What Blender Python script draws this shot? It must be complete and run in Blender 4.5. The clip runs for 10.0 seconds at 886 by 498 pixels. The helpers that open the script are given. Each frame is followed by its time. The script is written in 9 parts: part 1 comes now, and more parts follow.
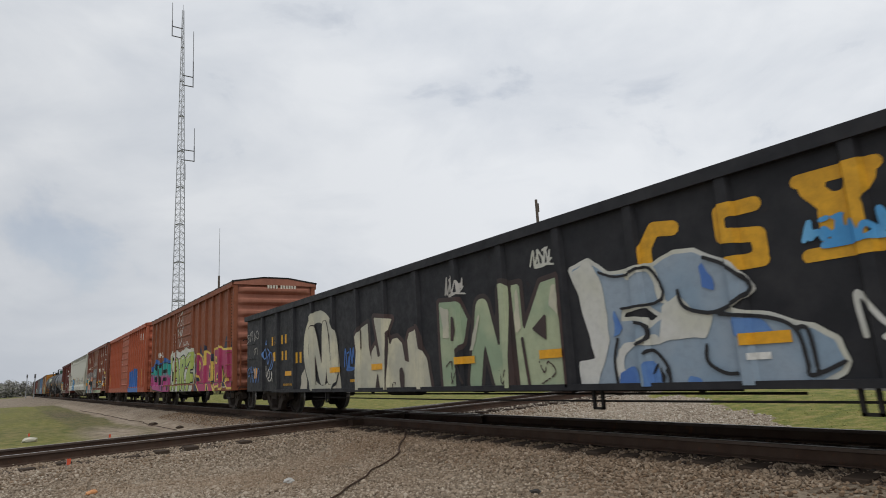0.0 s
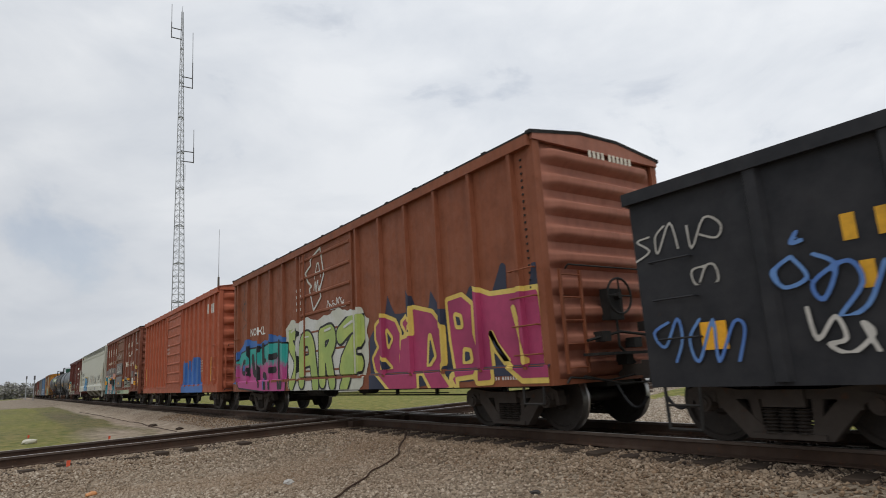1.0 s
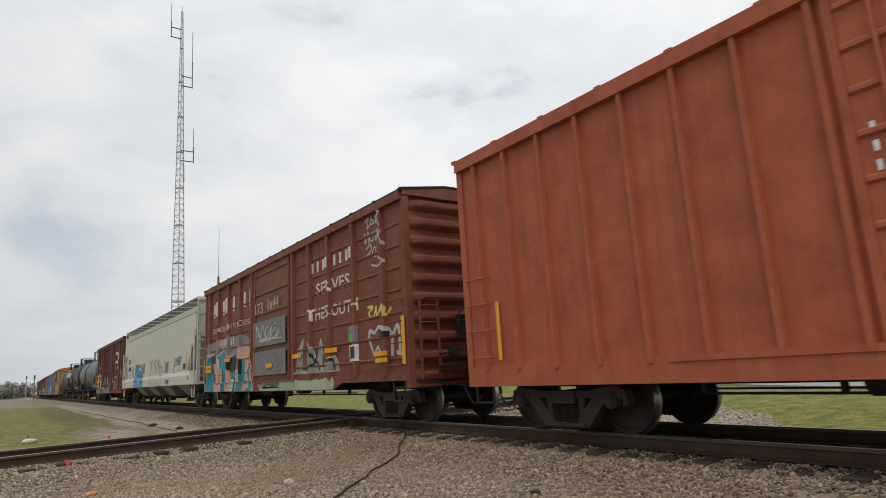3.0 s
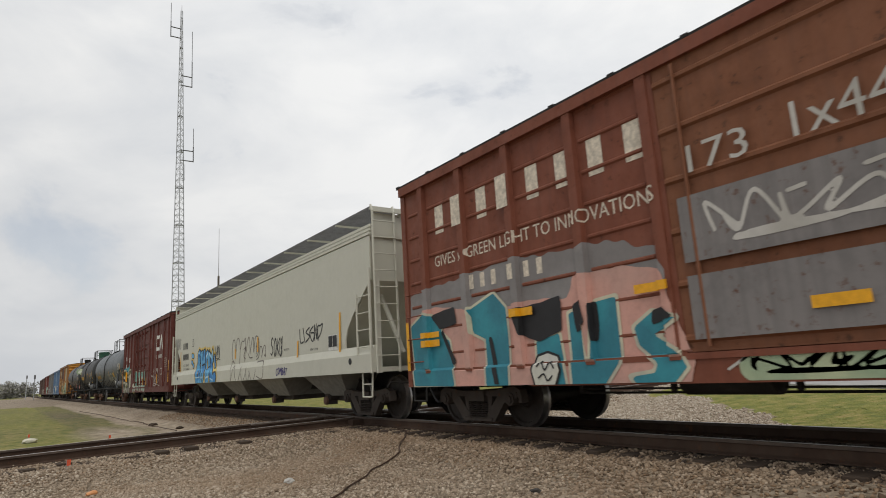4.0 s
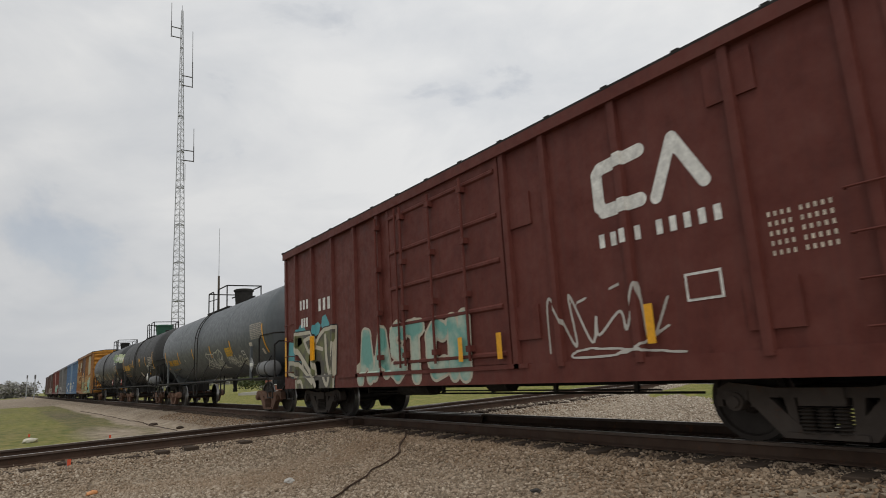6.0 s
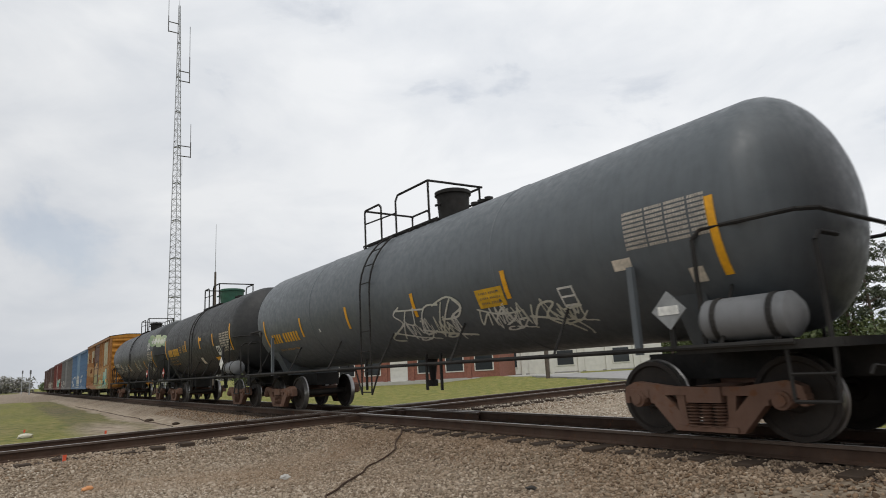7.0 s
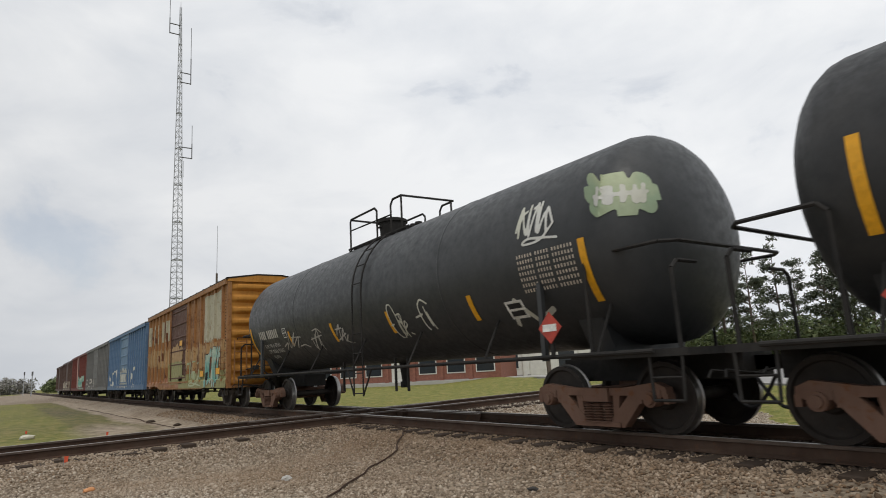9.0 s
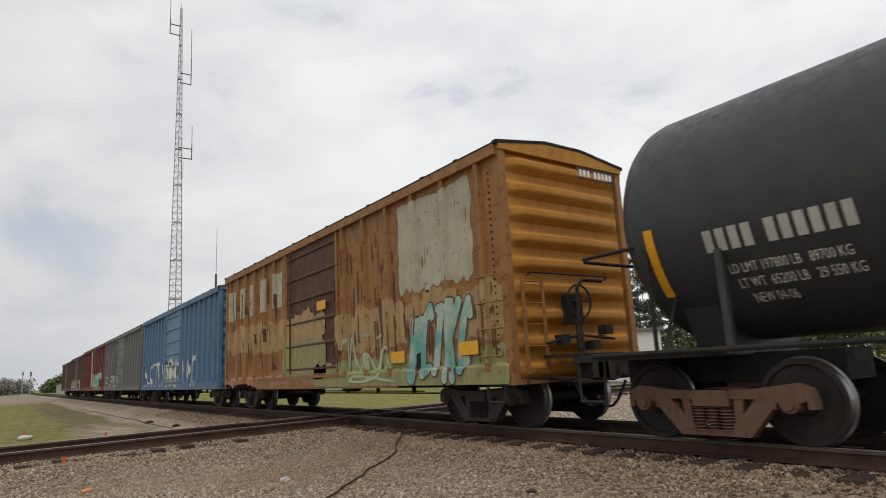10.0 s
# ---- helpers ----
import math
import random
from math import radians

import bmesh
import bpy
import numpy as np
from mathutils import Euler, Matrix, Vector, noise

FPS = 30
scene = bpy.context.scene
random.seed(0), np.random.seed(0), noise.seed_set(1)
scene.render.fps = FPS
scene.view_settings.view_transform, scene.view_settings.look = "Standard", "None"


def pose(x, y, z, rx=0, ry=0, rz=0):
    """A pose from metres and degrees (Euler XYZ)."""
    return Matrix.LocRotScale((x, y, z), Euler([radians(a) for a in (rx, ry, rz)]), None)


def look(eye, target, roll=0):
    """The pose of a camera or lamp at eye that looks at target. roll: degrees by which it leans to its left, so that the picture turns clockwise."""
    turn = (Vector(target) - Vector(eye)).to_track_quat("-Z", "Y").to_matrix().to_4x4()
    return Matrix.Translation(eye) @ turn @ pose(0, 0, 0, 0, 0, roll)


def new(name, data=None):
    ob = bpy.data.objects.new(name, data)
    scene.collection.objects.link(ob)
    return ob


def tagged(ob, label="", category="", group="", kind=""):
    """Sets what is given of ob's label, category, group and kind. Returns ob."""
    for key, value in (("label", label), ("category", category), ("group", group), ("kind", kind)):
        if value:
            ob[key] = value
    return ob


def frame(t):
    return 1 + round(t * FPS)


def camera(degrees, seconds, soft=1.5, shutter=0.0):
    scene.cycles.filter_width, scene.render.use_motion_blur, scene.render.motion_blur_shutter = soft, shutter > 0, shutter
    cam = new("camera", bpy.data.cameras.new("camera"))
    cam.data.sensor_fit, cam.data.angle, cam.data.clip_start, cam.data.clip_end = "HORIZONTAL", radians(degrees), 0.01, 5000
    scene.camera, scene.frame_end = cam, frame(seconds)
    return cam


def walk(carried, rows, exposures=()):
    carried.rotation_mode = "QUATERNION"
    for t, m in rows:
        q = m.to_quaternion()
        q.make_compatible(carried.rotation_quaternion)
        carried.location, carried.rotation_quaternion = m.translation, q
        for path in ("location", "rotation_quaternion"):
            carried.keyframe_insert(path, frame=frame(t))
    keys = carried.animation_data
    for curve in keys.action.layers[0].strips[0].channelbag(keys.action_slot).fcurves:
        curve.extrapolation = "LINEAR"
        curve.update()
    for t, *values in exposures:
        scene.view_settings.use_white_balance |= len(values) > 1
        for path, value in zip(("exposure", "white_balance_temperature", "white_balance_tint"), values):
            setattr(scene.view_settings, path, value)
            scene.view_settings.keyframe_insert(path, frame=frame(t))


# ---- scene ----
# ---------------------------------------------------------------- camera
EYE = (-7.688, 0.0, 0.997)
cam = camera(72.59, 10.0, 0.95, 0.06)
TURNS = [(0.0, -35.002, 11.302, 3.196), (0.5, -35.154, 11.363, 3.266), (1.0, -35.022, 11.386, 3.286),
         (1.5, -35.024, 11.433, 3.42), (2.0, -35.093, 11.411, 3.4), (3.5, -35.001, 11.313, 3.272),
         (4.0, -35.012, 11.266, 3.38), (4.5, -35.029, 11.365, 3.4), (5.0, -34.944, 11.248, 3.399),
         (5.5, -34.874, 11.307, 3.404), (7.0, -35.329, 10.997, 3.086), (7.5, -35.214, 10.867, 3.021),
         (8.0, -35.014, 10.909, 3.024), (8.5, -35.119, 11.12, 3.199), (9.0, -35.201, 11.09, 3.148),
         (9.5, -35.146, 11.084, 2.986), (10.0, -35.291, 11.236, 2.952)]
walk(cam, [(t, pose(*EYE, 90 + pitch, roll, yaw)) for t, yaw, pitch, roll in TURNS],
     [(0.0, -0.05, 6500, 10), (1.0, 0.04, 6500, 10), (2.0, 0.12, 6550, 10), (3.5, 0.15, 6800, 10), (4.5, 0.06, 6850, 10), (5.5, -0.15, 6850, 10),
      (6.3, 0.0, 6750, 10), (7.0, 0.13, 6650, 10), (8.0, 0.14, 6650, 10), (9.0, 0.12, 6700, 10), (10.0, 0.10, 6800, 10)])

# ---------------------------------------------------------------- sky and light
world = bpy.data.worlds.new("overcast_sky")
scene.world = world
world.use_nodes = True
wt = world.node_tree
wt.nodes.clear()


def wnode(kind, **values):
    n = wt.nodes.new(kind)
    for k, v in values.items():
        n.inputs[k].default_value = v
    return n


sky = wt.nodes.new("ShaderNodeTexSky")
sky.sky_type, sky.sun_disc = "NISHITA", False
sky.sun_elevation, sky.sun_rotation = radians(52), radians(200)
tc = wt.nodes.new("ShaderNodeTexCoord")
flat = wt.nodes.new("ShaderNodeMapping")
flat.inputs["Scale"].default_value = (1.0, 1.0, 1.9)
flat.inputs["Rotation"].default_value = (0.0, 0.0, 0.6)
wt.links.new(tc.outputs["Generated"], flat.inputs["Vector"])
big = wnode("ShaderNodeTexNoise", Scale=1.7, Detail=7.0, Roughness=0.52, Distortion=0.25)
wisp = wnode("ShaderNodeTexNoise", Scale=4.2, Detail=8.0, Roughness=0.55, Distortion=0.4)
for n in (big, wisp):
    wt.links.new(flat.outputs["Vector"], n.inputs["Vector"])
tone = wt.nodes.new("ShaderNodeValToRGB")
tone.color_ramp.elements[0].position, tone.color_ramp.elements[0].color = 0.37, (0.57, 0.612, 0.675, 1)
tone.color_ramp.elements[1].position, tone.color_ramp.elements[1].color = 0.60, (0.765, 0.792, 0.828, 1)
mixn = wt.nodes.new("ShaderNodeMath")
mixn.operation = "MULTIPLY_ADD"
mixn.inputs[1].default_value, mixn.inputs[2].default_value = 0.45, 0.0
wt.links.new(wisp.outputs["Fac"], mixn.inputs[0])
addn = wt.nodes.new("ShaderNodeMath")
addn.operation = "MULTIPLY_ADD"
addn.inputs[1].default_value = 0.55
wt.links.new(big.outputs["Fac"], addn.inputs[0])
wt.links.new(mixn.outputs[0], addn.inputs[2])
wt.links.new(addn.outputs[0], tone.inputs["Fac"])
side = wt.nodes.new("ShaderNodeVectorMath")
side.operation = "DOT_PRODUCT"
side.inputs[1].default_value = (0.62, -0.28, 0.73)
wt.links.new(tc.outputs["Generated"], side.inputs[0])
lit = wt.nodes.new("ShaderNodeMapRange")
lit.inputs["From Min"].default_value, lit.inputs["From Max"].default_value = -0.45, 0.45
lit.inputs["To Min"].default_value, lit.inputs["To Max"].default_value = 0.80, 1.06
wt.links.new(side.outputs["Value"], lit.inputs["Value"])
veil = wt.nodes.new("ShaderNodeMixRGB")
veil.blend_type = "MULTIPLY"
veil.inputs[0].default_value = 1.0
wt.links.new(tone.outputs[0], veil.inputs[1])
wt.links.new(lit.outputs[0], veil.inputs[2])
gap = wt.nodes.new("ShaderNodeValToRGB")          # thin places where the blue shows
gap.color_ramp.elements[0].position, gap.color_ramp.elements[0].color = 0.27, (0.22, 0.22, 0.22, 1)
gap.color_ramp.elements[1].position, gap.color_ramp.elements[1].color = 0.38, (0, 0, 0, 1)
wt.links.new(wisp.outputs["Fac"], gap.inputs["Fac"])
blend = wt.nodes.new("ShaderNodeMixRGB")
scale_sky = wt.nodes.new("ShaderNodeMixRGB")
scale_sky.blend_type = "MULTIPLY"
scale_sky.inputs[0].default_value, scale_sky.inputs[2].default_value = 1.0, (0.10, 0.10, 0.10, 1)
wt.links.new(sky.outputs[0], scale_sky.inputs[1])
wt.links.new(gap.outputs[0], blend.inputs[0])
wt.links.new(veil.outputs[0], blend.inputs[1])
wt.links.new(scale_sky.outputs[0], blend.inputs[2])
bg = wnode("ShaderNodeBackground", Strength=1.0)
out = wt.nodes.new("ShaderNodeOutputWorld")
wt.links.new(blend.outputs[0], bg.inputs["Color"])
wt.links.new(bg.outputs[0], out.inputs["Surface"])

sun = new("sun", bpy.data.lights.new("sun", "SUN"))
sun.data.energy, sun.data.angle, sun.data.color = 0.9, radians(25), (1.0, 0.97, 0.92)
sun.matrix_world = look((-20, -30, 60), (0, 0, 0))
scene.view_settings.exposure = 0.0


# ---------------------------------------------------------------- materials
def material(name, rough=0.8, metal=0.0):
    m = bpy.data.materials.new(name)
    m.use_nodes = True
    b = m.node_tree.nodes["Principled BSDF"]
    b.inputs["Roughness"].default_value, b.inputs["Metallic"].default_value = rough, metal
    return m, m.node_tree, b


def tex(nt, kind, coord, **values):
    n = nt.nodes.new(kind)
    for k, v in values.items():
        n.inputs[k].default_value = v
    if coord:
        nt.links.new(coord, n.inputs["Vector"])
    return n


def ramp(nt, fac, stops):
    r = nt.nodes.new("ShaderNodeValToRGB")
    while len(r.color_ramp.elements) < len(stops):
        r.color_ramp.elements.new(0.5)
    for e, (pos, col) in zip(r.color_ramp.elements, stops):
        e.position, e.color = pos, (*col, 1) if len(col) == 3 else col
    nt.links.new(fac, r.inputs["Fac"])
    return r


def blendcol(nt, fac, a, b, mode="MIX"):
    n = nt.nodes.new("ShaderNodeMixRGB")
    n.blend_type = mode
    for k, v in ((0, fac), (1, a), (2, b)):
        if hasattr(v, "is_linked"):
            nt.links.new(v, n.inputs[k])
        else:
            n.inputs[k].default_value = v if k == 0 else (*v, 1)
    return n.outputs[0]


def coords(nt, scale=(1, 1, 1)):
    t = nt.nodes.new("ShaderNodeTexCoord")
    m = nt.nodes.new("ShaderNodeMapping")
    m.inputs["Scale"].default_value = scale
    nt.links.new(t.outputs["Object"], m.inputs["Vector"])
    return m.outputs["Vector"]


def relief(nt, b, height, strength=0.3, distance=0.02):
    n = nt.nodes.new("ShaderNodeBump")
    n.inputs["Strength"].default_value, n.inputs["Distance"].default_value = strength, distance
    nt.links.new(height, n.inputs["Height"])
    nt.links.new(n.outputs[0], b.inputs["Normal"])


def paint(name, col, rust=(0.12, 0.045, 0.02), wear=0.3, dirt=0.35, rough=0.55, streak=0.4, vary=0.25, gloss=0.22, bump=0.10):
    """Weathered paint on steel: grain, drip streaks, grime and rust patches."""
    m, nt, b = material(name, rough)
    c = coords(nt)
    fine = tex(nt, "ShaderNodeTexNoise", c, Scale=2.2, Detail=9.0, Roughness=0.65)
    spots = tex(nt, "ShaderNodeTexNoise", c, Scale=7.0, Detail=8.0, Roughness=0.7)
    drips = tex(nt, "ShaderNodeTexNoise", coords(nt, (6, 6, 0.25)), Scale=1.5, Detail=5.0, Roughness=0.6)
    dark = tuple(v * (1 - vary) for v in col)
    light = tuple(min(1, v * (1 + 0.6 * vary) + 0.005) for v in col)
    base = ramp(nt, fine.outputs["Fac"], [(0.3, dark), (0.5, col), (0.72, light)]).outputs[0]
    d = ramp(nt, drips.outputs["Fac"], [(0.45, (0, 0, 0)), (0.75, (streak,) * 3)]).outputs[0]
    base = blendcol(nt, d, base, tuple(v * 0.5 + 0.012 for v in col))
    r = ramp(nt, spots.outputs["Fac"], [(0.66 - 0.16 * wear, (0, 0, 0)), (0.72 - 0.1 * wear, (min(1, wear * 1.6),) * 3)]).outputs[0]
    base = blendcol(nt, r, base, rust)
    g = ramp(nt, fine.outputs["Fac"], [(0.4, (0, 0, 0)), (0.8, (dirt,) * 3)]).outputs[0]
    base = blendcol(nt, g, base, tuple(0.5 * v + 0.5 * q for v, q in zip(col, (0.10, 0.085, 0.07))))
    nt.links.new(base, b.inputs["Base Color"])
    b.inputs["Specular IOR Level"].default_value = gloss
    rr = ramp(nt, spots.outputs["Fac"], [(0.3, (rough - 0.1,) * 3), (0.7, (min(1, rough + 0.25),) * 3)])
    nt.links.new(rr.outputs[0], b.inputs["Roughness"])
    relief(nt, b, spots.outputs["Fac"], bump, 0.01)
    return m


def plain(name, col, rough=0.6, metal=0.0, var=0.25, scale=6.0, bump=0.1):
    m, nt, b = material(name, rough, metal)
    n = tex(nt, "ShaderNodeTexNoise", coords(nt), Scale=scale, Detail=7.0, Roughness=0.65)
    r = ramp(nt, n.outputs["Fac"], [(0.3, tuple(v * (1 - var) for v in col)), (0.7, tuple(min(1, v * (1 + var)) for v in col))])
    nt.links.new(r.outputs[0], b.inputs["Base Color"])
    relief(nt, b, n.outputs["Fac"], bump, 0.01)
    return m


# ---------------------------------------------------------------- mesh tools
def box(bm, x0, x1, y0, y1, z0, z1):
    v = [bm.verts.new((x, y, z)) for x in (x0, x1) for y in (y0, y1) for z in (z0, z1)]
    for f in ((0, 1, 3, 2), (4, 6, 7, 5), (0, 4, 5, 1), (2, 3, 7, 6), (0, 2, 6, 4), (1, 5, 7, 3)):
        bm.faces.new([v[i] for i in f])
    return bm


def prism(bm, pts, axis, a, b):
    """Extrude a closed outline from a to b along an axis; outline coordinates are the other two axes in order."""
    def at(p, d):
        q = list(p)
        q.insert(axis, d)
        return q
    lo = [bm.verts.new(at(p, a)) for p in pts]
    hi = [bm.verts.new(at(p, b)) for p in pts]
    n = len(pts)
    bm.faces.new(lo)
    bm.faces.new(hi[::-1])
    for i in range(n):
        bm.faces.new((lo[i], hi[i], hi[(i + 1) % n], lo[(i + 1) % n]))
    return bm


def rod(bm, p0, p1, r, seg=8, r1=None):
    p0, p1 = Vector(p0), Vector(p1)
    d = p1 - p0
    q = d.to_track_quat("Z", "Y").to_matrix()
    rings = []
    for p, rad in ((p0, r), (p1, r if r1 is None else r1)):
        rings.append([bm.verts.new(p + q @ Vector((math.cos(2 * math.pi * i / seg) * rad, math.sin(2 * math.pi * i / seg) * rad, 0))) for i in range(seg)])
    for i in range(seg):
        bm.faces.new((rings[0][i], rings[0][(i + 1) % seg], rings[1][(i + 1) % seg], rings[1][i]))
    bm.faces.new(rings[0][::-1])
    bm.faces.new(rings[1])
    return bm


def pipe(bm, pts, r, seg=8):
    for a, b in zip(pts, pts[1:]):
        rod(bm, a, b, r, seg)
    return bm


def lathe(bm, prof, axis=0, seg=24, centre=(0, 0, 0), cap=True):
    """Turn a profile of (along, radius) about an axis."""
    rings = []
    for d, r in prof:
        ring = []
        for i in range(seg):
            a = 2 * math.pi * i / seg
            q = [math.cos(a) * r, math.sin(a) * r]
            q.insert(axis, d)
            ring.append(bm.verts.new(Vector(q) + Vector(centre)))
        rings.append(ring)
    for a, b in zip(rings, rings[1:]):
        for i in range(seg):
            bm.faces.new((a[i], a[(i + 1) % seg], b[(i + 1) % seg], b[i]))
    if cap:
        bm.faces.new(rings[0])
        bm.faces.new(rings[-1][::-1])
    return bm


def B():
    return bmesh.new()


MESHES = {}


def mesh_of(name, bm, mat, smooth=False):
    bmesh.ops.recalc_face_normals(bm, faces=bm.faces)
    me = bpy.data.meshes.new(name)
    bm.to_mesh(me)
    bm.free()
    for m in (mat if isinstance(mat, (list, tuple)) else [mat]):
        me.materials.append(m)
    if smooth:
        me.polygons.foreach_set("use_smooth", [True] * len(me.polygons))
        me.set_sharp_from_angle(angle=radians(40))
    return me


def part(name, bm, mat, parent, label="", m=None, smooth=False):
    """One mesh object under a thing or part; bm may be a mesh that is shared."""
    me = bm if isinstance(bm, bpy.types.Mesh) else mesh_of(name, bm, mat, smooth)
    ob = new(name, me)
    ob.parent = parent
    if m is not None:
        ob.matrix_basis = m
    if label:
        ob["label"] = label
    return ob


def shared(key, make, mat, smooth=False):
    if key not in MESHES:
        MESHES[key] = mesh_of(key, make(), mat, smooth)
    return MESHES[key]


def thing(name, label, category, group="", m=None):
    ob = new(name)
    ob.empty_display_size = 0.3
    if m is not None:
        ob.matrix_basis = m
    return tagged(ob, label, category, group)
# ---------------------------------------------------------------- ground materials
def island_tint(nt):
    return nt.nodes.new("ShaderNodeNewGeometry").outputs["Random Per Island"]


def ground_material():
    m, nt, b = material("ground_cover", 0.95)
    c = coords(nt)
    grass = nt.nodes.new("ShaderNodeAttribute")
    grass.attribute_name = "grass"
    dirt = nt.nodes.new("ShaderNodeAttribute")
    dirt.attribute_name = "dirt"
    big = tex(nt, "ShaderNodeTexNoise", c, Scale=0.35, Detail=6.0, Roughness=0.6)
    mid = tex(nt, "ShaderNodeTexNoise", c, Scale=2.5, Detail=8.0, Roughness=0.7)
    fine = tex(nt, "ShaderNodeTexNoise", c, Scale=30.0, Detail=6.0, Roughness=0.7)
    vor = tex(nt, "ShaderNodeTexVoronoi", c, Scale=19.0)
    stone = ramp(nt, vor.outputs["Color"], [(0.1, (0.14, 0.107, 0.075)), (0.5, (0.26, 0.21, 0.152)), (0.9, (0.40, 0.335, 0.26))]).outputs[0]
    patch = ramp(nt, big.outputs["Fac"], [(0.35, (0.74, 0.66, 0.58)), (0.65, (1, 1, 1))]).outputs[0]
    stone = blendcol(nt, 0.8, stone, patch, "MULTIPLY")
    green = ramp(nt, mid.outputs["Fac"], [(0.38, (0.115, 0.14, 0.016)), (0.5, (0.20, 0.205, 0.028)), (0.62, (0.31, 0.25, 0.075))]).outputs[0]
    green = blendcol(nt, 0.6, green, ramp(nt, fine.outputs["Fac"], [(0.3, (0.5, 0.5, 0.45)), (0.7, (1.25, 1.25, 1.15))]).outputs[0], "MULTIPLY")
    soil = ramp(nt, mid.outputs["Fac"], [(0.4, (0.22, 0.165, 0.115)), (0.5, (0.32, 0.255, 0.185)), (0.6, (0.41, 0.34, 0.26))]).outputs[0]
    edge = nt.nodes.new("ShaderNodeMath")
    edge.operation = "ADD"
    nt.links.new(grass.outputs["Fac"], edge.inputs[0])
    wob = nt.nodes.new("ShaderNodeMath")
    wob.operation = "MULTIPLY_ADD"
    wob.inputs[1].default_value, wob.inputs[2].default_value = 0.7, -0.35
    nt.links.new(mid.outputs["Fac"], wob.inputs[0])
    nt.links.new(wob.outputs[0], edge.inputs[1])
    gm = ramp(nt, edge.outputs[0], [(0.42, (0, 0, 0)), (0.58, (1, 1, 1))]).outputs[0]
    dm = ramp(nt, dirt.outputs["Fac"], [(0.2, (0, 0, 0)), (0.8, (1, 1, 1))]).outputs[0]
    olive = nt.nodes.new("ShaderNodeAttribute")
    olive.attribute_name = "olive"
    dull = ramp(nt, mid.outputs["Fac"], [(0.4, (0.06, 0.06, 0.02)), (0.5, (0.105, 0.088, 0.038)), (0.6, (0.18, 0.135, 0.072))]).outputs[0]
    green = blendcol(nt, olive.outputs["Fac"], green, dull)
    col = blendcol(nt, gm, stone, green)
    col = blendcol(nt, dm, col, soil)
    # dark strip along both tracks: oil stain plus shade put into the colour
    oil_shade = nt.nodes.new("ShaderNodeAttribute")
    oil_shade.attribute_name = "oil_shade"
    col = blendcol(nt, ramp(nt, oil_shade.outputs["Fac"], [(0.3, (0, 0, 0)), (0.7, (0.85, 0.85, 0.85))]).outputs[0], col, (0.06, 0.042, 0.03))
    nt.links.new(col, b.inputs["Base Color"])
    relief(nt, b, vor.outputs["Distance"], 0.8, 0.03)
    return m


GROUND = ground_material()
STONE, nt_, bs_ = material("ballast_stone", 0.9)
tint_ = ramp(nt_, island_tint(nt_), [(0.0, (0.15, 0.115, 0.083)), (0.4, (0.31, 0.25, 0.185)), (0.8, (0.44, 0.37, 0.285)), (1.0, (0.60, 0.53, 0.44))]).outputs[0]
spk_ = tex(nt_, "ShaderNodeTexNoise", coords(nt_), Scale=0.25, Detail=3.0)
tint_ = blendcol(nt_, ramp(nt_, spk_.outputs["Fac"], [(0.42, (0, 0, 0)), (0.62, (0.6, 0.6, 0.6))]).outputs[0], tint_, (0.26, 0.175, 0.105))
dust_ = nt_.nodes.new("ShaderNodeSeparateXYZ")
nt_.links.new(coords(nt_), dust_.inputs[0])
near_ = nt_.nodes.new("ShaderNodeMapRange")
near_.inputs["From Min"].default_value, near_.inputs["From Max"].default_value = -5.2, -1.6
near_.inputs["To Max"].default_value = 0.6
nt_.links.new(dust_.outputs["X"], near_.inputs["Value"])
nt_.links.new(blendcol(nt_, near_.outputs[0], tint_, blendcol(nt_, 1.0, tint_, (0.60, 0.47, 0.36), "MULTIPLY")), bs_.inputs["Base Color"])
# sandy stones beyond the main line, albedo raised for the unshaded light there
LIT_PALE_STONE, np_, bp_ = material("pale_ballast_stone", 0.9)
np_.links.new(ramp(np_, island_tint(np_), [(0.0, (0.26, 0.21, 0.155)), (0.5, (0.40, 0.335, 0.26)), (1.0, (0.56, 0.50, 0.42))]).outputs[0], bp_.inputs["Base Color"])
RUSTY_STONE, nq_, bq_ = material("rusty_ballast_stone", 0.9)
nq_.links.new(ramp(nq_, island_tint(nq_), [(0.0, (0.075, 0.047, 0.027)), (0.5, (0.19, 0.12, 0.07)), (1.0, (0.34, 0.24, 0.155))]).outputs[0], bq_.inputs["Base Color"])
# stones by the rails: oil and the shade there share this dark tint
OILY_SHADED_STONE, no_, bo_ = material("oily_ballast_stone", 0.8)
no_.links.new(ramp(no_, island_tint(no_), [(0.0, (0.032, 0.023, 0.017)), (0.6, (0.075, 0.05, 0.034)), (1.0, (0.16, 0.105, 0.07))]).outputs[0], bo_.inputs["Base Color"])
RAIL_SIDE = paint("rusty_rail_steel", (0.070, 0.042, 0.029), (0.13, 0.058, 0.030), wear=0.5, dirt=0.5, rough=0.85)
RAIL_TOP = plain("polished_rail_head", (0.42, 0.40, 0.38), 0.45, 0.5, 0.2)
RAIL_HEAD = plain("brown_rail_head", (0.095, 0.068, 0.052), 0.6, 0.2, 0.3)
TIE = paint("creosoted_timber", (0.055, 0.038, 0.027), (0.10, 0.075, 0.055), wear=0.4, dirt=0.5, rough=0.9)
ASPHALT = plain("pale_road_surface", (0.30, 0.29, 0.28), 0.9, 0, 0.18, 3.0)
GALV = plain("galvanised_steel", (0.34, 0.35, 0.36), 0.5, 0.5, 0.2)
DARK_STEEL = plain("dull_dark_steel", (0.12, 0.12, 0.125), 0.6, 0.2, 0.2)
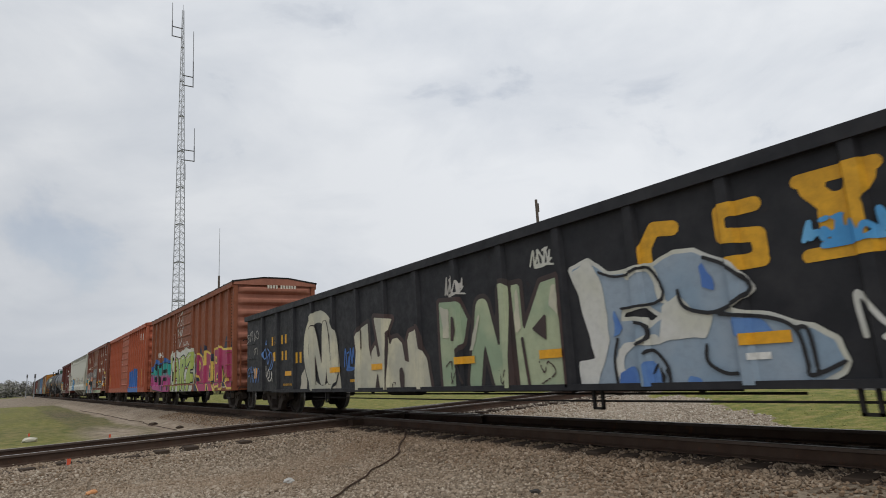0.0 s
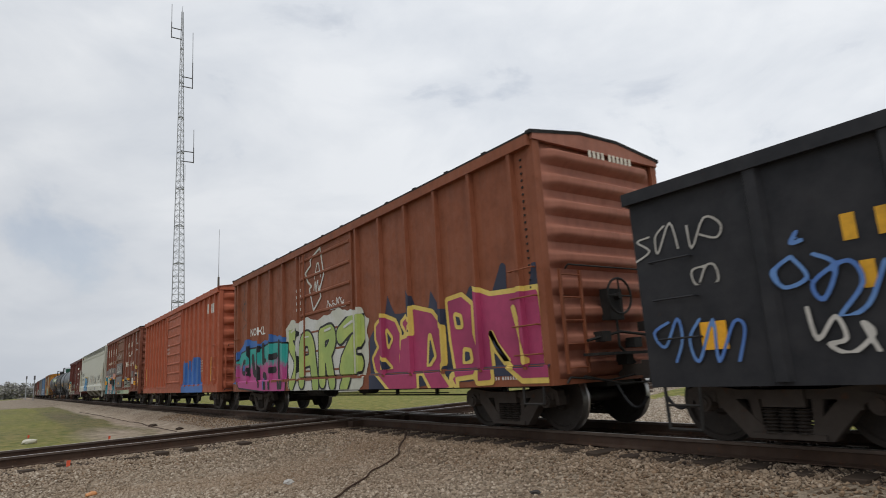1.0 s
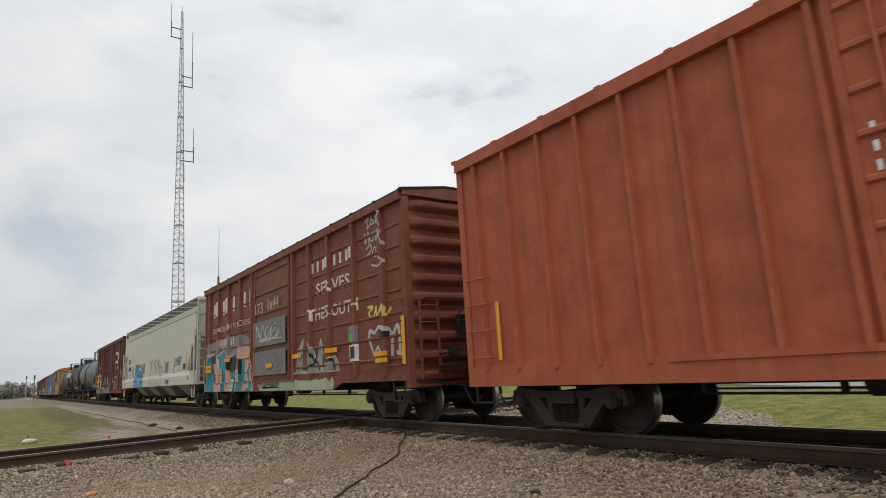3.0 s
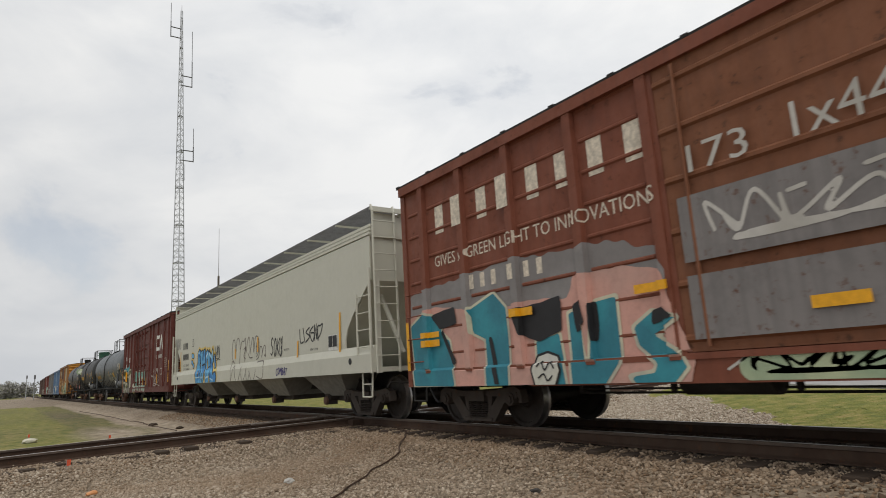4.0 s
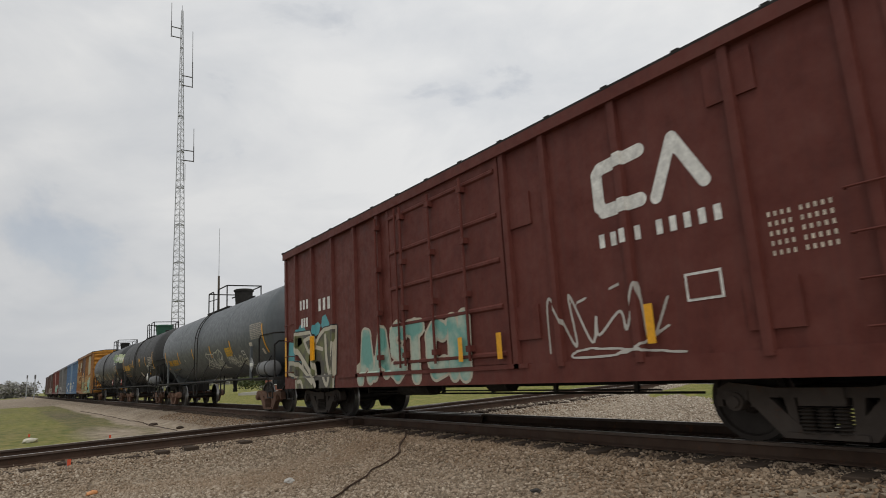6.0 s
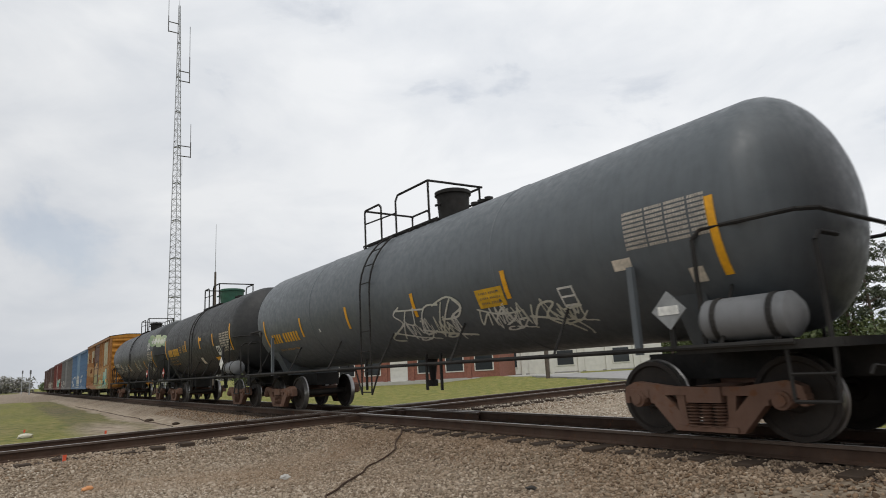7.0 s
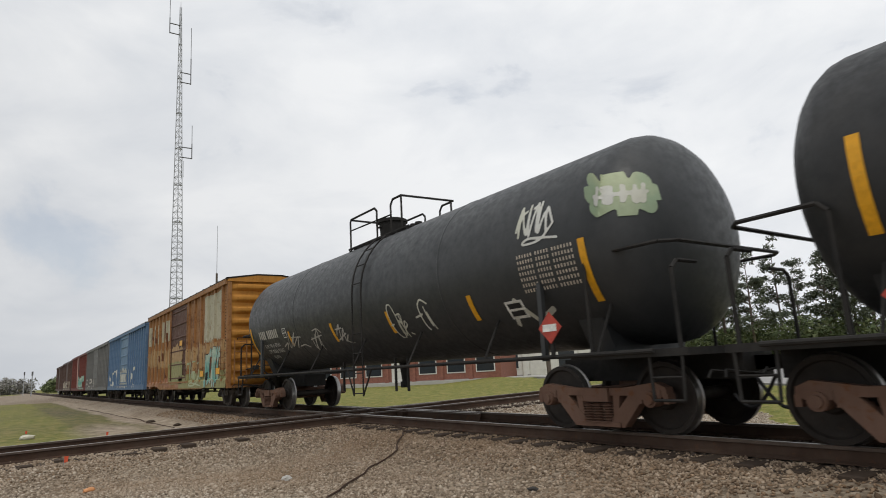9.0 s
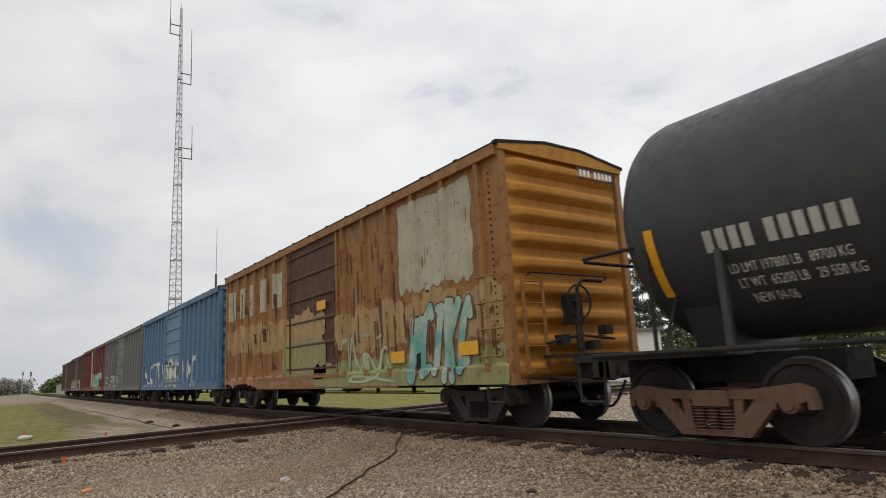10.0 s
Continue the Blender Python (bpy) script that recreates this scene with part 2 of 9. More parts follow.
WOOD_POLE = plain("weathered_pole_wood", (0.10, 0.08, 0.065), 0.9)
BARK = plain("pine_bark", (0.13, 0.10, 0.08), 0.95, 0, 0.4, 8)
# needle greens lifted and greyed: the haze before the pines is in the colour
LEAF, nl_, bl_ = material("hazed_pine_needles", 0.8)
nl_.links.new(ramp(nl_, island_tint(nl_), [(0, (0.052, 0.066, 0.042)), (0.6, (0.085, 0.10, 0.06)), (1, (0.12, 0.135, 0.085))]).outputs[0], bl_.inputs["Base Color"])
SHRUB, ns_, bs2_ = material("shrub_leaves", 0.8)
ns_.links.new(ramp(ns_, island_tint(ns_), [(0, (0.06, 0.085, 0.03)), (0.6, (0.11, 0.14, 0.055)), (1, (0.17, 0.19, 0.09))]).outputs[0], bs2_.inputs["Base Color"])
# far trees: pale grey leaf tint, with distance haze painted into it
FARLEAF, nf_, bf_ = material("hazed_far_woods", 0.9)
nf_.links.new(ramp(nf_, island_tint(nf_), [(0, (0.20, 0.19, 0.18)), (0.6, (0.28, 0.27, 0.25)), (1, (0.27, 0.28, 0.20))]).outputs[0], bf_.inputs["Base Color"])
RED_FLAG = plain("red_marker", (0.62, 0.09, 0.035), 0.6)
BRICK = plain("brick_red", (0.24, 0.10, 0.07), 0.9, 0, 0.25, 5)
WALL_WHITE = plain("white_render", (0.62, 0.61, 0.57), 0.85, 0, 0.08, 2)
GLASS = plain("dark_window_glass", (0.03, 0.035, 0.04), 0.12, 0, 0.1)

YELLOW = plain("reflective_yellow", (0.75, 0.36, 0.01), 0.5, 0, 0.15, 14)

SKEW = 0.105                       # the crossing line's lean to the main line
MID2 = 14.42                       # where its middle meets the main line


def off2(x, y):
    return abs(y - MID2 - SKEW * x) / math.sqrt(1 + SKEW * SKEW)


def bed(d, shoulder=False):
    """Top of the ballast at a distance from a track; a shoulder covers the sleeper ends."""
    if shoulder:
        if d < 1.45:
            return -0.202 - 0.03 * min(1.0, max(0.0, (d - 0.95) / 0.4))
        k = min(1.0, (d - 1.45) / 1.5)
        return -0.232 - 0.273 * k * k * (3 - 2 * k)
    if d < 1.35:
        k = min(1.0, max(0.0, (d - 0.95) / 0.35))
        return -0.202 - 0.058 * k
    k = min(1.0, (d - 1.35) / 1.6)
    return -0.26 - 0.245 * k * k * (3 - 2 * k)


ROAD = [Vector((5.7, -2.0)), Vector((24.0, 33.4))]      # near edge of the road


def past_road(x, y):
    """Metres beyond the road's near edge."""
    d = (ROAD[1] - ROAD[0]).normalized()
    p = Vector((x, y)) - ROAD[0]
    return p.x * d.y - p.y * d.x


def on_road(x, y):
    return past_road(x, y) > -0.2


def ground_z(x, y):
    n = 0.035 * noise.noise((x * 0.5, y * 0.5, 0)) + 0.012 * noise.noise((x * 2.3, y * 2.3, 5))
    z = -0.505
    if x > 2.5:
        r = past_road(x, y)
        k = min(1.0, max(0.0, 1 + r / 6.5))
        z = -0.505 + 0.39 * k * k * (3 - 2 * k) if r < 0 else -0.26
    z = max(z, bed(abs(x), True), bed(off2(x, y)) if not (x > 2.5 and -0.3 < past_road(x, y) < 15.3) else -9)
    return z + n * (0.35 if z > -0.22 else 1.0)


def grass_at(x, y):
    d1, d2 = abs(x), off2(x, y)
    n = 0.8 * noise.noise((x * 0.35, y * 0.35, 9)) + 0.4 * noise.noise((x * 1.2, y * 1.2, 4))
    if x < 0:
        if y < MID2:
            return 0.0
        return 1.0 if d1 > 3.4 + 0.6 * n and d2 > 2.6 + 0.4 * n and (y < 86 + 8 * n or y > 260) else 0.0
    if y < MID2 + SKEW * x:
        return 1.0 if y < 5.9 + 0.90 * (x - 4.0) + n and d1 > 3.6 + 0.3 * n and d2 > 1.9 + 0.4 * n or past_road(x, y) > -3.0 + n and d2 > 1.9 else 0.0
    return 1.0 if d1 > 3.5 + n and d2 > 2.4 + 0.3 * n else 0.0


def dirt_light_at(x, y):
    # x > 0: pale soil that also paints in the brightness of unshaded ground
    if x > 0:
        return 0.75 if 2.2 < x < 20 and y < MID2 + SKEW * x - 1.0 and grass_at(x, y) < 0.5 else 0.0
    if y < MID2 + 2:
        return 0.0
    n = 0.9 * noise.noise((x * 0.4, y * 0.2, 2))
    a = max(0.0, 1 - abs(x + 3.0 + 0.5 * n) / 0.9) * (1 if y < 90 else 0)
    b = max(0.0, 1 - math.hypot((x + 4.6 + 0.4 * n) / 1.7, (y - 24) / 9)) * 0.9
    return min(1.0, max(a * 1.3, b))


def axis_lines(stops):
    out = []
    for a, b, step in stops:
        out += list(np.arange(a, b, step))
    return sorted(set(round(v, 3) for v in out + [stops[-1][1]]))


def build_ground():
    xs = axis_lines([(-3000, -200, 700), (-200, -30, 20), (-30, -10, 2), (-10, 16, 0.33), (16, 40, 1.5), (40, 200, 16), (200, 3000, 700)])
    ys = axis_lines([(-3000, -100, 700), (-100, 0, 12), (0, 34, 0.33), (34, 60, 1.0), (60, 160, 5), (160, 400, 40), (400, 4000, 600)])
    verts = [(x, y, ground_z(x, y)) for x in xs for y in ys]
    n = len(ys)
    faces = [(i * n + j, (i + 1) * n + j, (i + 1) * n + j + 1, i * n + j + 1) for i in range(len(xs) - 1) for j in range(n - 1)]
    me = bpy.data.meshes.new("ground")
    me.from_pydata(verts, [], faces)
    me.materials.append(GROUND)
    for key, f in (("grass", grass_at), ("dirt", dirt_light_at), ("oil_shade", lambda x, y: max(0.0, min(1.0, (1.55 - min(abs(x), off2(x, y))) / 0.4))), ("olive", lambda x, y: (0.35 if x < -5.5 else 0.7) + 0.5 * noise.noise((x * 0.3, y * 0.12, 3)) if x < 2 else 0.12)):
        at = me.attributes.new(key, "FLOAT", "POINT")
        at.data.foreach_set("value", [f(v[0], v[1]) for v in verts])
    me.polygons.foreach_set("use_smooth", [True] * len(me.polygons))
    return tagged(new("ground", me), "gravel, bare earth and rough grass around the crossing tracks", "ground", kind="structure")


build_ground()


# ---- loose stones and grass
def scatter(name, label, pts, sizes, mat, flat=0.75):
    """Many small angular stones as one mesh."""
    bm = bmesh.new()
    bmesh.ops.create_icosphere(bm, subdivisions=1, radius=1.0)
    base = np.array([v.co[:] for v in bm.verts])
    tri = np.array([[v.index for v in f.verts] for f in bm.faces])
    bm.free()
    rng = np.random.default_rng(7)
    n, k = len(pts), len(base)
    v = base[None] * rng.uniform(0.62, 1.3, (n, k, 1)) * rng.uniform(0.7, 1.3, (n, 1, 3))
    v[:, :, 2] *= flat
    a = rng.uniform(0, 6.283, n)
    ca, sa = np.cos(a)[:, None], np.sin(a)[:, None]
    tilt = rng.uniform(-0.6, 0.6, (n, 1))
    x, y, z = v[..., 0], v[..., 1], v[..., 2]
    z, y = z + y * tilt, y
    v = np.stack([x * ca - y * sa, x * sa + y * ca, z], -1) * np.asarray(sizes)[:, None, None] + np.asarray(pts)[:, None, :]
    f = (tri[None] + (np.arange(n) * k)[:, None, None]).reshape(-1, 3)
    me = bpy.data.meshes.new(name)
    me.vertices.add(n * k)
    me.vertices.foreach_set("co", v.reshape(-1))
    me.loops.add(len(f) * 3)
    me.loops.foreach_set("vertex_index", f.reshape(-1))
    me.polygons.add(len(f))
    me.polygons.foreach_set("loop_start", np.arange(0, len(f) * 3, 3))
    me.polygons.foreach_set("loop_total", np.full(len(f), 3))
    me.update(calc_edges=True)
    me.materials.append(mat)
    return tagged(new(name, me), label, "gravel", kind="stuff")


def stone_field(count, x0, x1, y0, y1, keep, lo, hi, seed):
    rnd = random.Random(seed)
    pts, sizes = [], []
    while len(pts) < count:
        x, y = rnd.uniform(x0, x1), rnd.uniform(y0, y1)
        if keep(x, y):
            s = rnd.uniform(lo, hi) * (1.5 if rnd.random() < 0.04 else 1)
            pts.append((x, y, ground_z(x, y) + s * 0.2))
            sizes.append(s)
    return pts, sizes


scatter("ballast", "grey and brown crushed ballast stones", *stone_field(46000, -9.5, -0.85, 1.9, 13.6, lambda x, y: y > 10.3 - 1.22 * (x + 7.68), 0.011, 0.026, 1), STONE)
scatter("ballast", "pale ballast stones between the tracks, open light put into their colour", *stone_field(14000, 0.85, 14, 3.5, 15.2, lambda x, y: grass_at(x, y) < 0.5, 0.015, 0.035, 2), LIT_PALE_STONE)
scatter("ballast", "ballast stones beside the sleepers", *stone_field(15000, -9, 9, 1.5, 30, lambda x, y: 1.25 < abs(x) < 2.3 or abs(x) > 1.25 and 1.25 < off2(x, y) < 2.1, 0.011, 0.024, 3), RUSTY_STONE)
scatter("ballast", "ballast stones between the sleepers, dark with oil and painted shade", *stone_field(15000, -9, 9, 1.5, 30, lambda x, y: min(abs(x), off2(x, y)) < 1.38, 0.013, 0.028, 4), OILY_SHADED_STONE)


def grass_tufts():
    rng = random.Random(5)
    verts, faces = [], []
    spots = [(3.5, 22, 2.0, 14.5, 6000), (3.5, 26, 17, 34, 3000)]
    for x0, x1, y0, y1, count in spots:
        for _ in range(count):
            x, y = rng.uniform(x0, x1), rng.uniform(y0, y1)
            if grass_at(x, y) < 0.5 or dirt_light_at(x, y) > 0.4 or on_road(x, y):
                continue
            z, h = ground_z(x, y), rng.uniform(0.02, 0.055)
            for _ in range(3):
                a, w = rng.uniform(0, 6.28), rng.uniform(0.008, 0.02)
                dx, dy = math.cos(a), math.sin(a)
                ox, oy = x + rng.uniform(-0.06, 0.06), y + rng.uniform(-0.06, 0.06)
                k = len(verts)
                verts += [(ox - dx * w, oy - dy * w, z - 0.01), (ox + dx * w, oy + dy * w, z - 0.01), (ox + dy * h * 2.2, oy - dx * h * 2.2, z + h * 0.22)]
                faces.append((k, k + 1, k + 2))
    me = bpy.data.meshes.new("grass")
    me.from_pydata(verts, [], faces)
    m, nt, b = material("grass_blades", 0.8)
    nt.links.new(ramp(nt, island_tint(nt), [(0, (0.20, 0.21, 0.03)), (0.6, (0.28, 0.27, 0.05)), (1, (0.36, 0.31, 0.10))]).outputs[0], b.inputs["Base Color"])
    me.materials.append(m)
    tagged(new("grass", me), "short rough green grass with dry patches", "grass", kind="stuff")


grass_tufts()


# ---- tracks
def rail_profile():
    return [(-0.07, -0.178), (-0.07, -0.165), (-0.012, -0.145), (-0.010, -0.045), (-0.036, -0.038), (-0.037, -0.006), (-0.028, 0.0),
            (0.028, 0.0), (0.037, -0.006), (0.036, -0.038), (0.010, -0.045), (0.012, -0.145), (0.07, -0.165), (0.07, -0.178)]


def rail(parent, p0, p1, drop=0.0, label="", name="rail", worn=False):
    """A flat-bottomed rail laid from p0 to p1 (x, y)."""
    a, b = Vector((*p0, -drop)), Vector((*p1, -drop))
    d = (b - a).normalized()
    side = Vector((d.y, -d.x, 0))
    bm = B()
    prof = rail_profile()
    lo = [bm.verts.new(a + side * x + Vector((0, 0, z))) for x, z in prof]
    hi = [bm.verts.new(b + side * x + Vector((0, 0, z))) for x, z in prof]
    n = len(prof)
    bm.faces.new(lo)
    bm.faces.new(hi[::-1])
    for i in range(n):
        f = bm.faces.new((lo[i], hi[i], hi[(i + 1) % n], lo[(i + 1) % n]))
        if i == 6:
            f.material_index = 1
        elif i in (4, 5, 7, 8):
            f.material_index = 1 if worn else 2
    return part(name, bm, [RAIL_SIDE, RAIL_TOP, RAIL_HEAD], parent, label)


def tie_mesh():
    bm = box(B(), -1.3, 1.3, -0.115, 0.115, -0.36, -0.182)
    bmesh.ops.bevel(bm, geom=bm.edges[:], offset=0.012, segments=1, affect="EDGES")
    return bm


main_line = tagged(new("main_track"), "railway track of rusty rails on dark timber sleepers", "track", "railway tracks")
cross_line = tagged(new("crossing_track"), "second railway track crossing the main line at grade", "track", "railway tracks")
for x in (-0.755, 0.755):
    rail(main_line, (x, -25), (x, 700))
TIE_ME = shared("sleeper", tie_mesh, TIE)
rnd = random.Random(3)
for k in range(120):
    y = -1.0 + 0.52 * k
    part("sleeper", TIE_ME, TIE, main_line, m=pose(rnd.uniform(-0.05, 0.05), y, rnd.uniform(-0.012, 0.004), 0, 0, rnd.uniform(-1.2, 1.2)))
far = B()
for k in range(500):
    y = 61.4 + 0.52 * k
    box(far, -1.3, 1.3, y - 0.115, y + 0.115, -0.3, -0.182)
ob = part("distant_sleeper", far, TIE, main_line)
ob["kind"] = "stuff"
ang = math.degrees(math.atan(SKEW))
ca = math.cos(math.radians(ang))
for s in (-1, 1):
    m0 = MID2 + s * 0.755 / ca
    cuts = [-60.0, -0.755 - 0.11, -0.755 + 0.11, 0.755 - 0.11, 0.755 + 0.11, 60.0]
    for a, b in ((cuts[0], cuts[1]), (cuts[2], cuts[3]), (cuts[4], cuts[5])):
        rail(cross_line, (a, m0 + SKEW * a), (b, m0 + SKEW * b), 0.003)
    # guard rails inside the gauge at the crossing
    g0 = MID2 + s * 0.62 / ca
    rail(cross_line, (-3.0, g0 + SKEW * -3.0), (-0.87, g0 + SKEW * -0.87), 0.012, "", "guard_rail")
    rail(cross_line, (0.87, g0 + SKEW * 0.87), (3.0, g0 + SKEW * 3.0), 0.012, "", "guard_rail")
    rail(main_line, (s * 0.62, 10.5), (s * 0.62, MID2 - 0.95), 0.012, "", "guard_rail")
    rail(main_line, (s * 0.62, MID2 + 0.95), (s * 0.62, 18.5), 0.012, "", "guard_rail")
for k in range(90):
    u = -20.0 + 0.52 * k
    if abs(u) < 1.7 or past_road(u, MID2 + SKEW * u) > -0.5:
        continue
    part("sleeper", TIE_ME, TIE, cross_line, m=pose(u * ca, MID2 + SKEW * u * ca + rnd.uniform(-0.10, 0.10), rnd.uniform(-0.05, 0.006), 0, 0, 90 + ang + rnd.uniform(-1.2, 1.2)))
# castings under the crossing
casting = shared("crossing_casting", lambda: box(B(), -0.30, 0.30, -0.30, 0.30, -0.18, -0.05), RAIL_SIDE)
for s in (-1, 1):
    for t in (-1, 1):
        part("crossing_casting", casting, RAIL_SIDE, cross_line, "heavy cast crossing frame", m=pose(s * 0.755, MID2 + t * 0.755 / ca + SKEW * s * 0.755, 0))

# tie plates and spikes on the near rails
plate = shared("tie_plate", lambda: box(B(), -0.10, 0.10, -0.09, 0.09, -0.183, -0.172), RAIL_SIDE)
for k in range(60):
    part("tie_plate", plate, RAIL_SIDE, main_line, m=pose(-0.755, -1.0 + 0.52 * k, 0.006))


# ---- things lying about
def wire(line, label):
    pts = []
    for (x0, y0), (x1, y1) in zip(line, line[1:]):
        for k in range(5):
            x, y = x0 + (x1 - x0) * k / 5, y0 + (y1 - y0) * k / 5
            pts.append((x + 0.03 * math.sin(y * 7), y, ground_z(x, y) + 0.035))
    ob = new("old_wire", mesh_of("old_wire", pipe(B(), pts, 0.013, 6), RAIL_SIDE))
    tagged(ob, label, "wire")


def marker_flag(x, y, h=0.17):
    z = ground_z(x, y)
    t = thing("marker_flag", "small red survey flag on a wire stake", "flag", "survey flags", m=pose(x, y, z))
    part("stake", rod(B(), (0, 0, -0.05), (0, 0, h), 0.004, 5), GALV, t)
    part("flag", prism(B(), [(0.0, h - 0.10), (0.055, h - 0.09), (0.06, h), (0.0, h)], 1, -0.003, 0.003), RED_FLAG, t)


def litter(name, label, x, y, size, mat, seed):
    bm = bmesh.new()
    bmesh.ops.create_icosphere(bm, subdivisions=2, radius=size)
    for v in bm.verts:
        k = 1 + 0.45 * noise.noise(v.co * (1.6 / size) + Vector((seed, 0, 0)))
        v.co = Vector((v.co.x * 1.5 * k, v.co.y * k, v.co.z * 0.55 * k))
    ob = new(name, mesh_of(name, bm, mat))
    ob.location = (x, y, ground_z(x, y) + size * 0.35)
    ob.rotation_euler = (0, 0, seed)
    tagged(ob, label, name.replace("_", " "))


WIRE = [(-1.0, 11.3), (-1.15, 10.7), (-2.2, 9.3), (-2.9, 8.85), (-3.35, 8.35), (-4.1, 7.55), (-4.42, 7.25), (-4.5, 6.9)]
wire(WIRE, "rusty bent wire lying on the ballast")
wire([(-3.1, 22.0), (-3.12, 26.8), (-3.0, 29.0), (-3.11, 31.3), (-3.13, 34.6), (-3.2, 43.5), (-3.35, 56.0)], "old cable lying along the grass verge")
for x, y in ((-6.85, 12.05), (-5.2, 21.0), (-7.1, 25.0)):
    marker_flag(x, y)
PALE = plain("pale_litter", (0.55, 0.52, 0.42), 0.8)
litter("stone", "pale broken stone on the ballast", -4.25, 9.0, 0.07, plain("pale_stone", (0.45, 0.43, 0.40), 0.9), 1)
litter("stone", "dark lump of stone on the ballast", -2.62, 5.5, 0.05, plain("dark_stone", (0.05, 0.045, 0.04), 0.9), 2)
litter("crumpled_bag", "crumpled pale bag lying in the grass", -7.05, 23.8, 0.16, PALE, 3)
litter("orange_scrap", "scrap of orange plastic on the ballast", -6.6, 10.75, 0.07, plain("orange_plastic", (0.62, 0.27, 0.10), 0.6), 4)
litter("red_scrap", "scrap of red plastic on the ballast", -4.38, 6.75, 0.06, RED_FLAG, 5)
litter("timber_scrap", "dark broken timber beside the track", -2.95, 27.0, 0.12, TIE, 6)
litter("timber_scrap", "dark broken timber beside the track", -2.8, 23.0, 0.10, TIE, 7)


# ---- road, pavement and the buildings behind the line
def strip(name, a, b, width, z, mat, label, category):
    a, b = Vector(a), Vector(b)
    d = (b - a).normalized()
    n = Vector((d.y, -d.x)) * width
    bm = prism(B(), [tuple(a), tuple(b), tuple(b + n), tuple(a + n)], 2, z - 0.3, z)
    ob = new(name, mesh_of(name, bm, mat))
    return tagged(ob, label, category, kind="structure")


strip("road", tuple(ROAD[0]), tuple(ROAD[1]), 15.0, -0.06, ASPHALT, "pale worn road beside the railway", "road")
strip("pavement", (31.0, 36.0), (12.0, 66.0), 4.5, -0.20, plain("concrete_paving", (0.42, 0.41, 0.38), 0.9, 0, 0.1, 2), "pale concrete paving before the buildings", "pavement")


def wall_building(name, label, a, b, height, depth, mat, bays, win):
    a, b = Vector(a), Vector(b)
    d = b - a
    L = d.length
    root = thing(name, label, "building", m=Matrix.Translation((a.x, a.y, -0.5)) @ Matrix.Rotation(math.atan2(d.y, d.x), 4, "Z"))
    wall = part("wall", box(B(), 0, L, 0, depth, 0, height), mat, root)
    part("roof", box(B(), -0.3, L + 0.3, -0.3, depth + 0.3, height, height + 0.3), plain("roofing", (0.16, 0.15, 0.15), 0.9), root)
    part("plinth", box(B(), -0.04, L + 0.04, -0.06, -0.0, 0, 0.35), ASPHALT, root)
    for k in range(bays):
        x = L * (k + 0.5) / bays
        w = L / bays * 0.32
        kind = win[k % len(win)]
        if kind == "w":
            f = part("window", box(B(), x - w, x + w, -0.05, -0.003, 0.9, 2.5), WALL_WHITE, root)
            part("pane", box(B(), x - w + 0.1, x + w - 0.1, -0.07, -0.052, 1.0, 2.4), GLASS, f)
        elif kind == "d":
            f = part("door", box(B(), x - w, x + w, -0.06, -0.003, 0.05, 2.6), WALL_WHITE, root)
            for j in range(4):
                part("panel", box(B(), x - w + 0.08, x + w - 0.08, -0.085, -0.062, 0.15 + 0.6 * j, 0.68 + 0.6 * j), WALL_WHITE, f)
        part("pilaster", box(B(), L * k / bays - 0.2, L * k / bays + 0.2, -0.16, -0.003, 0, height - 0.01), mat, root)
    return root


wall_building("brick_building", "long low brick building with pilasters and white doors", (14.5, 64.0), (28.6, 42.4), 4.6, 10, BRICK, 9, "wdww")
wall_building("white_building", "low white building with windows", (31.5, 46.5), (46.0, 37.5), 4.2, 9, WALL_WHITE, 6, "wd")


def picket_fence():
    root = thing("picket_fence", "low white picket fence along the road", "fence", m=pose(42.8, 36.2, -0.28, 0, 0, -22))
    me = shared("picket", lambda: prism(B(), [(-0.05, 0), (0.05, 0), (0.05, 0.85), (0, 0.95), (-0.05, 0.85)], 1, -0.012, 0.012), WALL_WHITE)
    for k in range(26):
        part("picket", me, WALL_WHITE, root, m=pose(0.22 * k, 0, 0))
    for z in (0.3, 0.7):
        part("fence_rail", box(B(), -0.05, 5.6, 0.015, 0.05, z, z + 0.08), WALL_WHITE, root)


picket_fence()
cab = thing("utility_cabinet", "pale grey roadside utility cabinet", "cabinet", m=pose(43.5, 29.8, -0.28, 0, 0, -50))
part("body", box(B(), -0.75, 0.75, -0.4, 0.4, 0.0, 1.25), GALV, cab)
part("door", box(B(), -0.7, 0.7, -0.43, -0.402, 0.1, 1.15), WALL_WHITE, cab)
part("lid", box(B(), -0.8, 0.8, -0.46, 0.45, 1.25, 1.31), GALV, cab)
sg = thing("warning_sign", "small yellow diamond warning sign on a post", "sign", m=pose(39.5, 21.6, -0.28, 0, 0, -62))
part("post", box(B(), -0.03, 0.03, -0.03, 0.03, 0, 1.6), GALV, sg)
part("sign_plate", prism(B(), [(-0.3, 1.2), (0, 0.9), (0.3, 1.2), (0, 1.5)], 1, -0.045, -0.035), YELLOW, sg)
for dx in (0, 0.9):
    mk = thing("white_bollard", "white painted roadside bollard", "bollard", "white bollards", m=pose(38.6 + dx * 0.6, 18.8 - dx, -0.28))
    part("post", lathe(B(), [(0, 0.22), (0.1, 0.2), (0.9, 0.14), (1.1, 0.1), (1.15, 0.02)], 2, 12), WALL_WHITE, mk)
van = thing("parked_van", "parked white and blue delivery van", "van", m=pose(20.5, 77.0, -0.5, 0, 0, 30))
